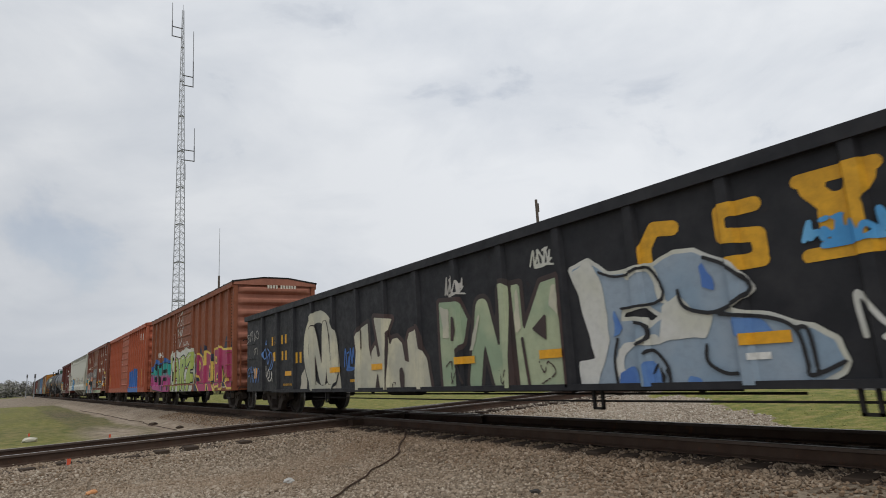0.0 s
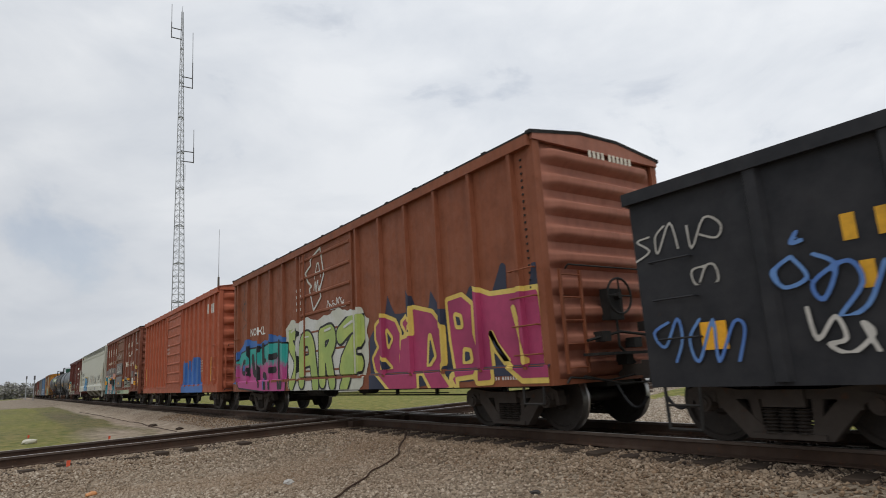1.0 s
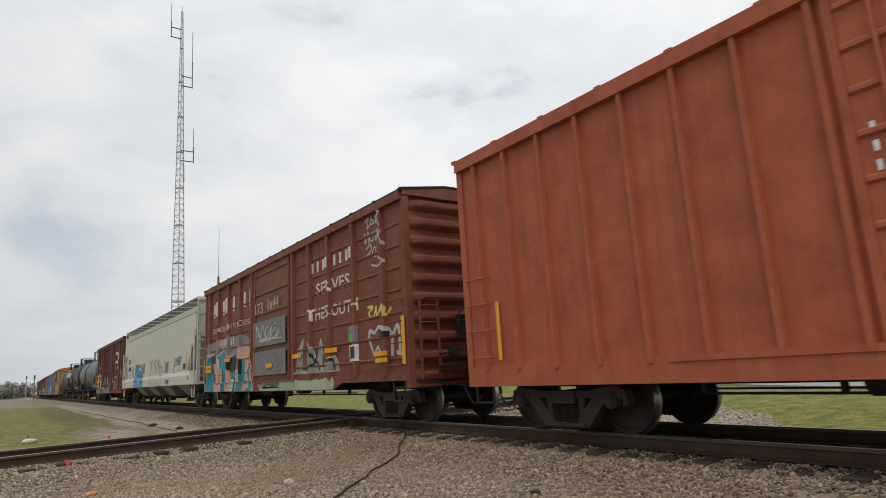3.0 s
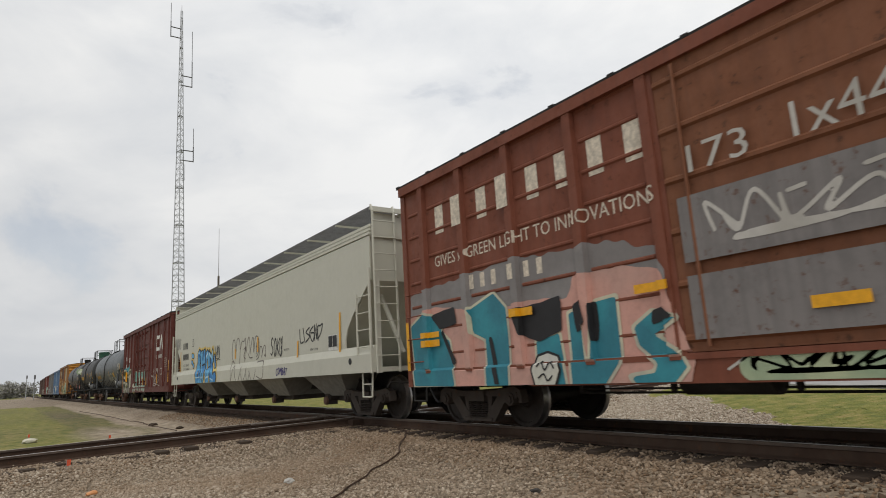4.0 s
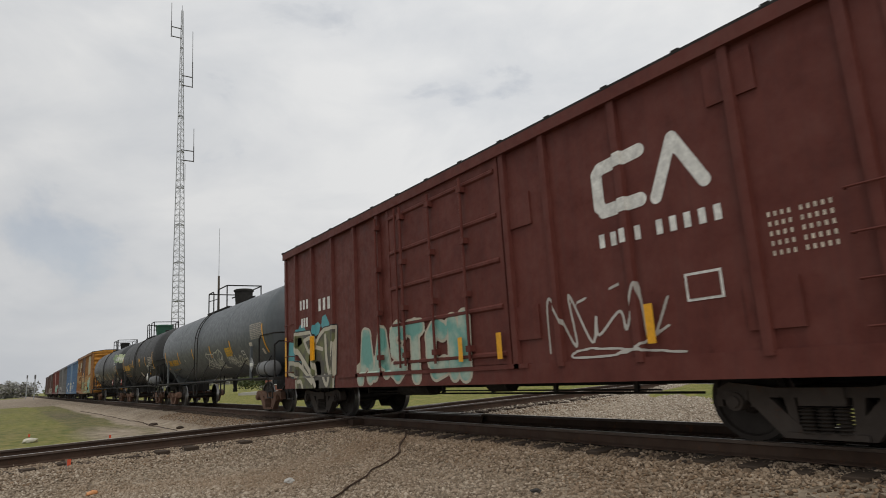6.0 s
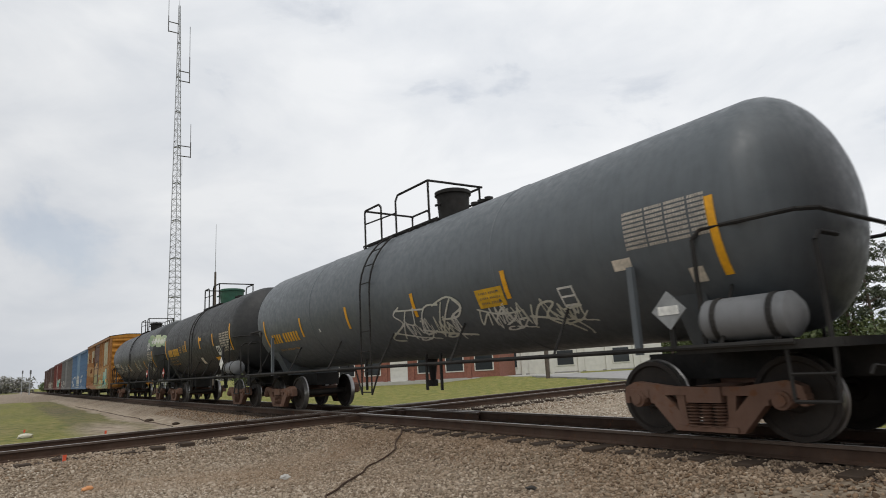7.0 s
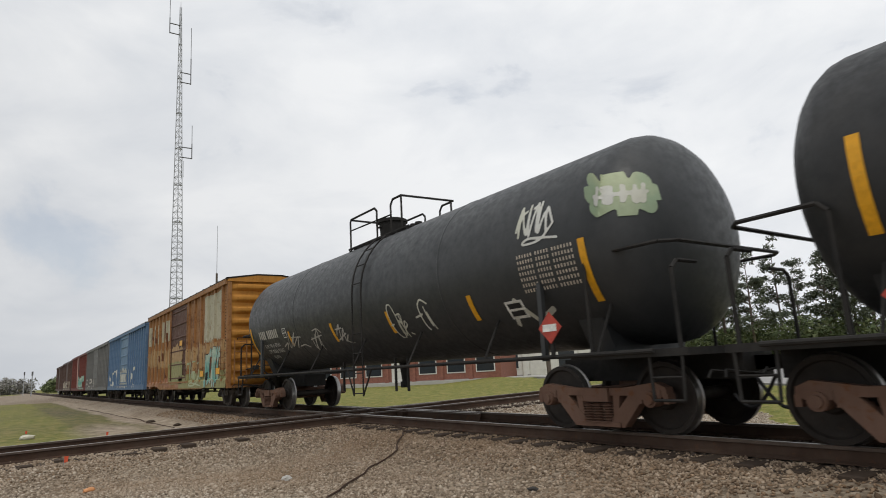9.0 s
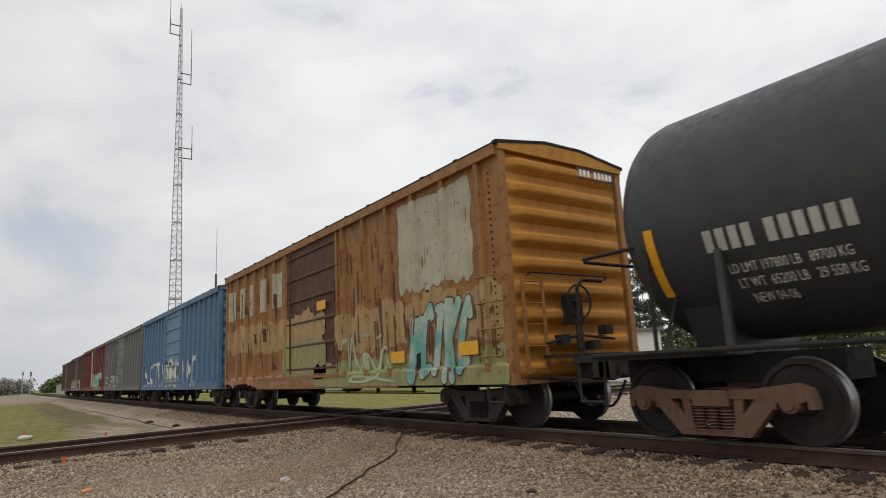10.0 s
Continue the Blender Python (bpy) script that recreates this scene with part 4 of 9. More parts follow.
def words(car, body, left, right, z0, height, mat, label="", lift=0.007, bold=0.0):
    """Readable lettering, cut where the side changes depth, so that it lies on posts and panels alike."""
    cu = bpy.data.curves.new("lettering", "FONT")
    cu.body, cu.size, cu.resolution_u, cu.offset = body, 1.0, 2, bold
    tmp = new("lettering", cu)
    bpy.context.view_layer.update()
    me = bpy.data.meshes.new_from_object(tmp.evaluated_get(bpy.context.evaluated_depsgraph_get()))
    bpy.data.objects.remove(tmp)
    bm = bmesh.new()
    bm.from_mesh(me)
    bpy.data.meshes.remove(me)
    xs, ys = [v.co.x for v in bm.verts], [v.co.y for v in bm.verts]
    kx, ky = (left - right) / (max(xs) - min(xs)), height / (max(ys) - min(ys))
    x0, y0 = min(xs), min(ys)
    for v in bm.verts:
        v.co = (0, left - (v.co.x - x0) * kx, z0 + (v.co.y - y0) * ky)
    for b in car["_breaks"]:
        if right < b < left:
            bmesh.ops.bisect_plane(bm, geom=bm.verts[:] + bm.edges[:] + bm.faces[:], plane_co=(0, b, 0), plane_no=(0, 1, 0))
    if car["_round"]:
        for k in range(1, 4):
            bmesh.ops.bisect_plane(bm, geom=bm.verts[:] + bm.edges[:] + bm.faces[:], plane_co=(0, 0, z0 + height * k / 4), plane_no=(0, 0, 1))
    for v in bm.verts:
        v.co.x = car["_surf"](v.co.y, v.co.z) - lift
    return part("lettering", bm, mat, car["_root"], label)


# ---- trucks and couplers
def side_frame():
    bm = B()
    w0, w1 = -0.075, 0.075
    top = [(-1.12, 0.47), (-1.10, 0.60), (-0.95, 0.665), (-0.45, 0.60), (0.45, 0.60), (0.95, 0.665), (1.10, 0.60), (1.12, 0.47), (0.96, 0.50), (0.62, 0.50), (-0.62, 0.50), (-0.96, 0.50)]
    prism(bm, top, 0, w0, w1)
    for s in (-1, 1):
        leg = [(s * 0.80, 0.515), (s * 0.54, 0.515), (s * 0.30, 0.27), (s * 0.22, 0.20), (s * 0.22, 0.09), (s * 0.42, 0.09)]
        prism(bm, leg if s > 0 else leg[::-1], 0, w0, w1)
        col = [(s * 0.38, 0.505), (s * 0.27, 0.505), (s * 0.25, 0.19), (s * 0.33, 0.19)]
        prism(bm, col if s > 0 else col[::-1], 0, w0 + 0.01, w1 - 0.01)
        rod(bm, (-0.13, s * 0.889, 0.457), (0.06, s * 0.889, 0.457), 0.10, 14)
        rod(bm, (-0.16, s * 0.889, 0.457), (-0.12, s * 0.889, 0.457), 0.065, 10)
        box(bm, -0.09, 0.09, s * 0.889 - 0.14, s * 0.889 + 0.14, 0.47, 0.57)
        box(bm, w0, w1, s * 1.09 - 0.035, s * 1.09 + 0.035, 0.40, 0.52)
        box(bm, w0, w1, s * 0.70 - 0.035, s * 0.70 + 0.035, 0.40, 0.52)
    box(bm, -0.10, 0.10, -0.37, 0.37, 0.095, 0.155)
    return bm


def spring():
    bm = B()
    prof = [(0.0, 0.02)]
    for k in range(15):
        prof.append((k / 14 * 0.25, 0.072 + 0.022 * math.cos(k * math.pi)))
    prof.append((0.25, 0.02))
    return lathe(bm, prof, 2, 12)


def wheelset():
    bm = B()
    prof = [(0.665, 0.09), (0.665, 0.13), (0.70, 0.15), (0.715, 0.34), (0.655, 0.40), (0.655, 0.475), (0.672, 0.482), (0.690, 0.462),
            (0.79, 0.455), (0.793, 0.40), (0.76, 0.38), (0.755, 0.16), (0.80, 0.13), (0.80, 0.08)]
    for s in (-1, 1):
        lathe(bm, [(s * d, r) for d, r in prof], 0, 36)
    rod(bm, (-0.95, 0, 0), (0.95, 0, 0), 0.085, 14)
    for f in bm.faces:
        r = f.calc_center_median()
        d = math.hypot(r.y, r.z)
        if d > 0.45:
            f.material_index = 1
    return bm


def truck(root, y, cast):
    steel = cast
    tr = part("truck", shared("bolster" + steel.name, lambda: box(box(B(), -1.1, 1.1, -0.22, 0.22, 0.42, 0.60), -0.25, 0.25, -0.25, 0.25, 0.60, 0.72), steel), steel, root, "cast steel three-piece truck", m=pose(0, y, 0))
    for s in (-1, 1):
        part("side_frame", shared("frame" + steel.name, side_frame, steel), steel, tr, m=pose(s * 0.99, 0, 0, 0, 0, 0 if s < 0 else 180))
        for k in (-0.165, 0, 0.165):
            part("spring", shared("spring" + steel.name, spring, steel, True), steel, tr, m=pose(s * 1.03, k, 0.155))
    for s in (-1, 1):
        w = part("wheelset", shared("wheelset", wheelset, [WHEEL_STEEL, TREAD], True), WHEEL_STEEL, tr, "steel wheels with polished treads", m=pose(0, s * 0.889, 0.457))
        WHEELS.append(w)
    rig = B()
    for s in (-1, 1):
        box(rig, -0.85, 0.85, s * 0.40 - 0.05, s * 0.40 + 0.05, 0.30, 0.40)
        for x in (-0.75, 0.75):
            box(rig, x - 0.05, x + 0.05, s * 0.40, s * 0.46, 0.28, 0.52)
    part("brake_beam", rig, steel, tr)


def coupler(root, y, s):
    bm = B()
    box(bm, -0.09, 0.09, min(y, y + s * 0.55), max(y, y + s * 0.55), 0.76, 0.93)
    box(bm, -0.18, 0.16, min(y + s * 0.50, y + s * 0.82), max(y + s * 0.50, y + s * 0.82), 0.72, 0.98)
    part("coupler", bm, TRUCK_DARK, root)
    hose = [(-0.32 + 0.0, y + s * (0.10 + 0.55 * k / 8), 0.70 - 0.38 * math.sin(k / 8 * math.pi * 0.8)) for k in range(9)]
    part("air_hose", pipe(B(), hose, 0.022, 6), INK, root)
    part("uncoupling_lever", pipe(B(), [(-1.35, y + s * 0.12, 0.72), (-1.30, y + s * 0.14, 0.80), (-0.5, y + s * 0.16, 0.72), (-0.1, y + s * 0.3, 0.78)], 0.016, 6), BLACK_STEEL, root)


def underframe(root, half, gear=True):
    bm = B()
    box(bm, -0.32, 0.32, -half + 0.05, half - 0.05, 0.62, 0.93)
    part("centre_sill", bm, BLACK_STEEL, root)
    if gear:
        r = B()
        pipe(r, [(-0.9, -half * 0.55, 0.58), (-0.9, half * 0.5, 0.60)], 0.014, 6)
        pipe(r, [(-0.55, -half * 0.6, 0.52), (-0.55, half * 0.55, 0.52)], 0.018, 6)
        for k in range(6):
            y = -half * 0.5 + half * k / 5
            box(r, -0.93, -0.87, y - 0.03, y + 0.03, 0.56, 0.95)
        part("brake_rod", r, BLACK_STEEL, root)
        part("air_reservoir", rod(rod(B(), (-1.0, 0.9, 0.72), (-1.0, 2.0, 0.72), 0.2, 14), (-0.95, -1.3, 0.74), (-0.95, -0.8, 0.74), 0.17, 14), BLACK_STEEL, root, smooth=True)


def grab_iron():
    return pipe(B(), [(0.0, -0.26, 0.0), (-0.07, -0.26, 0.0), (-0.07, 0.26, 0.0), (0.0, 0.26, 0.0)], 0.013, 6)


def ladder(root, x, y0, y1, z0, z1, mat, rungs, across="y", name="ladder"):
    bm = B()
    ends = ((x, y0), (x, y1)) if across == "y" else ((y0, x), (y1, x))
    for px, py in ends:
        box(bm, px - 0.02, px + 0.02, py - 0.02, py + 0.02, z0, z1)
    for k in range(rungs):
        z = z0 + 0.08 + (z1 - z0 - 0.16) * k / (rungs - 1)
        rod(bm, (*ends[0], z), (*ends[1], z), 0.012, 6)
    return part(name, bm, mat, root)


def step_stirrup(root, y, mat, x=-1.5, z=0.95):
    bm = B()
    pipe(bm, [(x, y - 0.22, z), (x - 0.02, y - 0.2, z - 0.5), (x - 0.02, y + 0.2, z - 0.5), (x, y + 0.22, z)], 0.02, 6)
    rod(bm, (x - 0.01, y - 0.21, z - 0.24), (x - 0.01, y + 0.21, z - 0.24), 0.015, 6)
    part("sill_step", bm, mat, root)


def brake_wheel(root, x, y, z, mat):
    bm = B()
    n = 20
    ring = [(x + 0.27 * math.cos(i / n * 6.2832), y, z + 0.27 * math.sin(i / n * 6.2832)) for i in range(n + 1)]
    pipe(bm, ring, 0.018, 6)
    for i in range(0, n, 5):
        rod(bm, (x, y, z), ring[i], 0.014, 6)
    rod(bm, (x, y - 0.02, z), (x, y + 0.22, z), 0.05, 8)
    part("brake_wheel", bm, mat, root)
    part("brake_housing", box(B(), x - 0.16, x + 0.16, y + 0.08, y + 0.24, z - 0.35, z + 0.12), mat, root)


CARS, WHEELS = [], []


def car_root(name, label, front, rear):
    root = thing(name, label, "freight car", "cars of the freight train")
    CARS.append((root, (front + rear) / 2))
    return root


def end_sheet(half_w, z0, z1, ribs, depth=0.15, peak=0.0):
    """A pressed steel end with horizontal ribs, facing -y at y = 0."""
    bm = B()
    nz, xs = ribs * 14, [-half_w, -half_w + 0.10, -half_w + 0.28, 0, half_w - 0.28, half_w - 0.10, half_w]
    rows = []
    for j in range(nz + 1):
        z = z0 + (z1 - z0) * j / nz
        ph = (j / nz * ribs) % 1.0
        rise = min(1.0, ph / 0.24) if ph < 0.54 else max(0.0, 1 - (ph - 0.54) / 0.12)      # sloped below, steep above
        bulge = depth * rise
        row = []
        for x in xs:
            k = 1.0 if abs(x) < half_w - 0.2 else (0.35 if abs(x) < half_w - 0.05 else 0.0)
            top = peak * (1 - abs(x) / half_w) if j == nz else 0.0
            row.append(bm.verts.new((x, -bulge * k, z + top)))
        rows.append(row)
    for a, b in zip(rows, rows[1:]):
        for i in range(len(xs) - 1):
            bm.faces.new((a[i], a[i + 1], b[i + 1], b[i]))
    return bm


def boxcar(label, front, rear, eave, mat, posts, door, post=(0.14, 0.075), ribs=9, off=1.5, end_mat=None, door_mat=None, roof_mat=None,
           door_ribs=6, sill=0.92, low_sill=0.68, cast=None, corrugate=0, door_side=-1, brake=True, detail=True, fishbelly=False, peak=0.22, riveted=False):
    half = (rear - front) / 2
    root = car_root("boxcar", label, front, rear)
    end_mat, door_mat, roof_mat = end_mat or mat, door_mat or mat, roof_mat or BLACK_STEEL
    wide, deep = post
    X = 1.48

    def surf(y, z):
        d = min((abs(y - p) for p in posts), default=9)
        if door[0] - 0.05 < y < door[1] + 0.05 and sill + 0.1 < z < eave - 0.15:
            return -(X + 0.055)
        if z < sill + 0.08:
            return -(X + 0.05)
        k = 1.0 if d <= wide / 2 - 0.012 else max(0.0, (wide / 2 - d) / 0.012)
        return -(X + deep * k)

    brk = sorted({round(p + s * o, 4) for p in posts for s in (-1, 1) for o in (wide / 2, wide / 2 - 0.012)} | {door[0] - 0.05, door[1] + 0.05, door[0] - 0.04, door[1] + 0.04})
    # body: a shell with a floor; the ends are pressed sheets of their own
    bm = B()
    box(bm, -X, X, -half + 0.11, half - 0.11, sill, eave)
    ribs_made = []
    if corrugate:
        for k in range(corrugate):
            z = sill + 0.35 + (eave - sill - 0.5) * k / (corrugate - 1)
            ys = sorted([-half + 0.1] + [p for p in posts] + [half - 0.1])
            for a, b in zip(ys, ys[1:]):
                if b - a > 0.3 and not (a >= door[0] - 0.2 and b <= door[1] + 0.2):
                    for s in (-1, 1):
                        ribs_made.append(prism(B(), [(s * X, z - 0.035), (s * (X + 0.022), z - 0.012), (s * (X + 0.022), z + 0.012), (s * X, z + 0.035)], 1, a + 0.13, b - 0.13))
    part("body", bm, mat, root)
    for rb in ribs_made:
        part("panel_rib", rb, mat, root)
    pk = (label[:6], round(eave, 2), wide)
    me = shared("post%s%s" % (mat.name, pk), lambda: prism(B(), [(-X, -wide / 2), (-X - deep, -wide / 2 + 0.012), (-X - deep, wide / 2 - 0.012), (-X, wide / 2)], 2, sill + 0.02, eave - 0.05), mat)
    for p in posts:
        part("side_post", me, mat, root, m=pose(0, p, 0))
        part("side_post", me, mat, root, m=pose(0, p, 0, 0, 0, 180))
    # side sills and top chords
    for s in (-1, 1):
        bm = B()
        lo = low_sill
        if fishbelly:
            out = [(-half + 0.05, sill + 0.08), (-half + 0.05, sill - 0.08), (-half + 2.9, sill - 0.08), (-half + 3.4, lo), (half - 3.4, lo), (half - 2.9, sill - 0.08), (half - 0.05, sill - 0.08), (half - 0.05, sill + 0.08)]
        else:
            out = [(-half + 0.05, sill + 0.08), (-half + 0.05, lo + 0.02), (half - 0.05, lo + 0.02), (half - 0.05, sill + 0.08)]
        prism(bm, out, 0, s * (X + 0.02) if s < 0 else s * X, s * X if s < 0 else s * (X + 0.05)) if s > 0 else prism(bm, out, 0, -X - 0.05, -X)
        part("side_sill", bm, mat, root)
        part("top_chord", box(B(), s * (X + 0.02) - 0.08, s * (X + 0.02) + 0.08, -half + 0.03, half - 0.03, eave - 0.15, eave + 0.02), mat, root)
        # corner posts
        for e in (-1, 1):
            part("corner_post", box(B(), s * (X - 0.04) - 0.07, s * (X - 0.04) + 0.07, e * (half - 0.06) - 0.07, e * (half - 0.06) + 0.07, low_sill + 0.02, eave), mat, root)
    # roof with raised seams
    bm = B()
    prism(bm, [(-X - 0.09, eave + 0.02), (-X - 0.09, eave + 0.06), (-0.45, eave + peak), (0.45, eave + peak), (X + 0.09, eave + 0.06), (X + 0.09, eave + 0.02), (0.45, eave + peak - 0.03), (-0.45, eave + peak - 0.03)], 1, -half - 0.05, half + 0.05)
    n = int((rear - front) / 1.05)
    part("roof", bm, roof_mat, root)
    seam = shared("seam%s%.2f%.2f" % (roof_mat.name, eave, peak), lambda: prism(B(), [(-X - 0.095, eave + 0.03), (-X - 0.095, eave + 0.078), (-0.45, eave + peak + 0.02), (0.45, eave + peak + 0.02), (X + 0.095, eave + 0.078),
                                                                                     (X + 0.095, eave + 0.03), (0.45, eave + peak - 0.02), (-0.45, eave + peak - 0.02)], 1, -0.05, 0.05), roof_mat)
    for k in range(n + 1):
        part("roof_seam", seam, roof_mat, root, m=pose(0, -half + (rear - front) * k / n, 0))
    # ends
    em = shared("end%s%d%.2f" % (end_mat.name, ribs, eave), lambda: end_sheet(X - 0.10, sill - 0.15, eave + 0.02, ribs, peak=peak), end_mat, True)
    for e in (-1, 1):
        part("end_panel", em, end_mat, root, m=pose(0, e * (half - 0.07), 0, 0, 0, 0 if e < 0 else 180))
        part("gable", prism(B(), [(-X - 0.04, eave - 0.06), (-X - 0.04, eave + 0.03), (-0.45, eave + peak - 0.035), (0.45, eave + peak - 0.035), (X + 0.04, eave + 0.03), (X + 0.04, eave - 0.06)], 1, e * half - 0.04, e * half + 0.02), end_mat, root)
        coupler(root, e * half, e)
        part("end_sill", box(B(), -X, X, e * (half - 0.1) - 0.1, e * (half - 0.1) + 0.1, 0.70, sill - 0.14), mat, root)
    # doors
    for s in (-1, 1):
        bm = B()
        y0, y1 = door
        box(bm, s * (X + 0.02) - 0.02, s * (X + 0.02) + 0.02, y0, y1, sill + 0.10, eave - 0.14)
        door_ob = part("door", bm, door_mat, root)
        for y in (y0, y1):
            part("door_post", box(B(), s * (X + 0.02) - 0.034, s * (X + 0.02) + 0.034, y - 0.045, y + 0.045, sill + 0.08, eave - 0.10), mat, root)
        rib = shared("doorrib%s%.2f" % (door_mat.name, y1 - y0), lambda: prism(B(), [(0, -0.05), (-0.035, -0.02), (-0.035, 0.02), (0, 0.05)], 1, y0 + 0.06, y1 - 0.06), door_mat)
        for k in range(door_ribs):
            z = sill + 0.25 + (eave - sill - 0.6) * k / max(1, door_ribs - 1)
            part("rib", rib, door_mat, door_ob, m=pose(s * (X + 0.038), 0, z) if s < 0 else pose(s * (X + 0.038), y0 + y1, z, 0, 0, 180))
        part("door_track", box(B(), s * (X + 0.035) - 0.035, s * (X + 0.035) + 0.035, y0 - 0.4, y1 + 0.4 + (y1 - y0) * 0.6, sill + 0.02, sill + 0.09), mat, root)
        part("lock_bar", rod(B(), (s * (X + 0.09), y1 - 0.35, sill + 0.15), (s * (X + 0.09), y1 - 0.35, eave - 0.2), 0.022, 6), door_mat, door_ob)
    underframe(root, half)
    cast = cast or TRUCK_DARK
    for e in (-1, 1):
        truck(root, e * (half - off), cast)
    if detail:
        gi = shared("grab" + mat.name, grab_iron, mat)
        for e in (-1, 1):
            for k in range(4):
                part("grab_iron", gi, mat, root, m=pose(-X - 0.03, e * (half - 0.42), 1.15 + 0.42 * k))
            ladder(root, e * (half + 0.10), -1.28, -0.86, 0.85, 2.35, BLACK_STEEL if not brake else mat, 5, "x")
            step_stirrup(root, e * (half - 0.40), BLACK_STEEL)
        brake_wheel(root, -0.25, -half - 0.30, 1.95, BLACK_STEEL)
        rig = B()
        for x, z in ((-0.55, 1.35), (0.15, 1.25), (0.5, 1.5), (-0.1, 1.0)):
            box(rig, x - 0.09, x + 0.09, -half - 0.24, -half - 0.06, z - 0.07, z + 0.08)
        pipe(rig, [(-0.25, -half - 0.2, 1.7), (-0.25, -half - 0.2, 1.2), (0.1, -half - 0.18, 0.95)], 0.02, 6)
        pipe(rig, [(-0.9, -half - 0.16, 1.3), (-0.2, -half - 0.2, 1.42), (0.7, -half - 0.16, 1.35)], 0.022, 6)
        pipe(rig, [(-1.0, -half - 0.12, 0.8), (-0.4, -half - 0.3, 0.66), (0.2, -half - 0.3, 0.66)], 0.018, 6)
        part("brake_rigging", rig, BLACK_STEEL, root)
        part("crossover_step", box(B(), -0.95, 0.6, -half - 0.38, -half - 0.10, 1.08, 1.12), BLACK_STEEL, root)
        part("end_rail", pipe(B(), [(-1.2, -half - 0.14, 2.35), (-1.2, -half - 0.2, 2.4), (0.6, -half - 0.2, 2.4), (0.6, -half - 0.14, 2.35)], 0.014, 6), BLACK_STEEL, root)
    if riveted:
        rv = B()
        for e in (-1, 1):
            for k in range(int((eave - sill - 0.4) / 0.11)):
                box(rv, -X - 0.014, -X + 0.005, e * (half - 0.30) - 0.016, e * (half - 0.30) + 0.016, sill + 0.2 + 0.11 * k, sill + 0.232 + 0.11 * k)
        part("rivet_row", rv, BLACK_STEEL, root)["kind"] = "stuff"
    c = {"_root": root, "_surf": surf, "_breaks": brk, "_half": half, "_low": low_sill + 0.02, "_round": False, "_c": (front + rear) / 2}
    return c


def end_bars(car, x0, x1, z0, z1, lengths, mat, plate=None):
    """A painted car mark on the leading end, one plain bar for each character."""
    y = -car["_half"] - 0.075
    if plate:
        part("end_plate", box(B(), x0 - 0.05, x1 + 0.05, y, y + 0.004, z0 - 0.04, z1 + 0.04), plate, car["_root"])
    total = sum(lengths) + 0.7 * (len(lengths) - 1)
    cell, x, bm = (x1 - x0) / total, x0, B()
    for w in lengths:
        for _ in range(w):
            box(bm, x + cell * 0.15, x + cell * 0.8, y - 0.006, y - 0.002, z0, z1)
            x += cell
        x += cell * 0.7
    part("end_lettering", bm, mat, car["_root"])


def spread(a, b, n):
    return [a + (b - a) * k / (n - 1) for k in range(n)]
# ---------------------------------------------------------------- gondola at the head of the view
CAR_BLACK = paint("faded_black_car_paint", (0.023, 0.024, 0.028), (0.07, 0.045, 0.035), wear=0.2, dirt=0.22, rough=0.5, streak=0.35)
BROWN = paint("oxide_brown_car_paint", (0.25, 0.082, 0.04), (0.07, 0.035, 0.022), wear=0.2, dirt=0.25)
FADED_END = paint("sun_faded_brown_paint", (0.34, 0.135, 0.088), (0.10, 0.045, 0.03), wear=0.2, dirt=0.25)
ORANGE = paint("orange_red_car_paint", (0.40, 0.108, 0.056), (0.10, 0.04, 0.025), wear=0.12, dirt=0.15)
RUSSET = paint("dark_russet_car_paint", (0.205, 0.067, 0.04), (0.055, 0.028, 0.02), wear=0.42, dirt=0.3)
MAROON = paint("maroon_car_paint", (0.125, 0.034, 0.026), (0.05, 0.02, 0.015), wear=0.2, dirt=0.25)
HOPPER_GREY = paint("pale_grey_car_paint", (0.54, 0.535, 0.455), (0.34, 0.31, 0.26), wear=0.03, dirt=0.08, rough=0.45, streak=0.05, vary=0.06, gloss=0.35, bump=0.02)
TANK_GREY = paint("slate_grey_tank_paint", (0.098, 0.112, 0.122), (0.05, 0.045, 0.04), wear=0.04, dirt=0.2, rough=0.42, vary=0.12, gloss=0.4, bump=0.02)
TANK_BLACK = paint("black_tank_paint", (0.037, 0.040, 0.042), (0.05, 0.045, 0.04), wear=0.05, dirt=0.15, rough=0.42, vary=0.12, gloss=0.4, bump=0.02)
TANK_DUSTY = paint("dusty_black_tank_paint", (0.031, 0.032, 0.033), (0.08, 0.06, 0.05), wear=0.12, dirt=0.3, rough=0.5, vary=0.2, gloss=0.35, bump=0.02)
RUST_YELLOW = paint("rusting_yellow_paint", (0.46, 0.205, 0.035), (0.17, 0.06, 0.022), wear=0.42, dirt=0.3)
TAN = paint("faded_tan_paint", (0.32, 0.155, 0.058), (0.17, 0.06, 0.025), wear=0.7, dirt=0.35, streak=0.7)
CAR_BLUE = paint("faded_blue_car_paint", (0.105, 0.18, 0.29), (0.10, 0.06, 0.05), wear=0.15, dirt=0.2)
DULL_GREY = paint("dull_grey_car_paint", (0.16, 0.16, 0.155), (0.10, 0.07, 0.055), wear=0.3, dirt=0.3)
DULL_RED = paint("dull_red_car_paint", (0.16, 0.045, 0.035), (0.07, 0.035, 0.03), wear=0.25, dirt=0.25)
DULL_BROWN = paint("dull_brown_car_paint", (0.10, 0.062, 0.05), (0.06, 0.035, 0.03), wear=0.3, dirt=0.3)

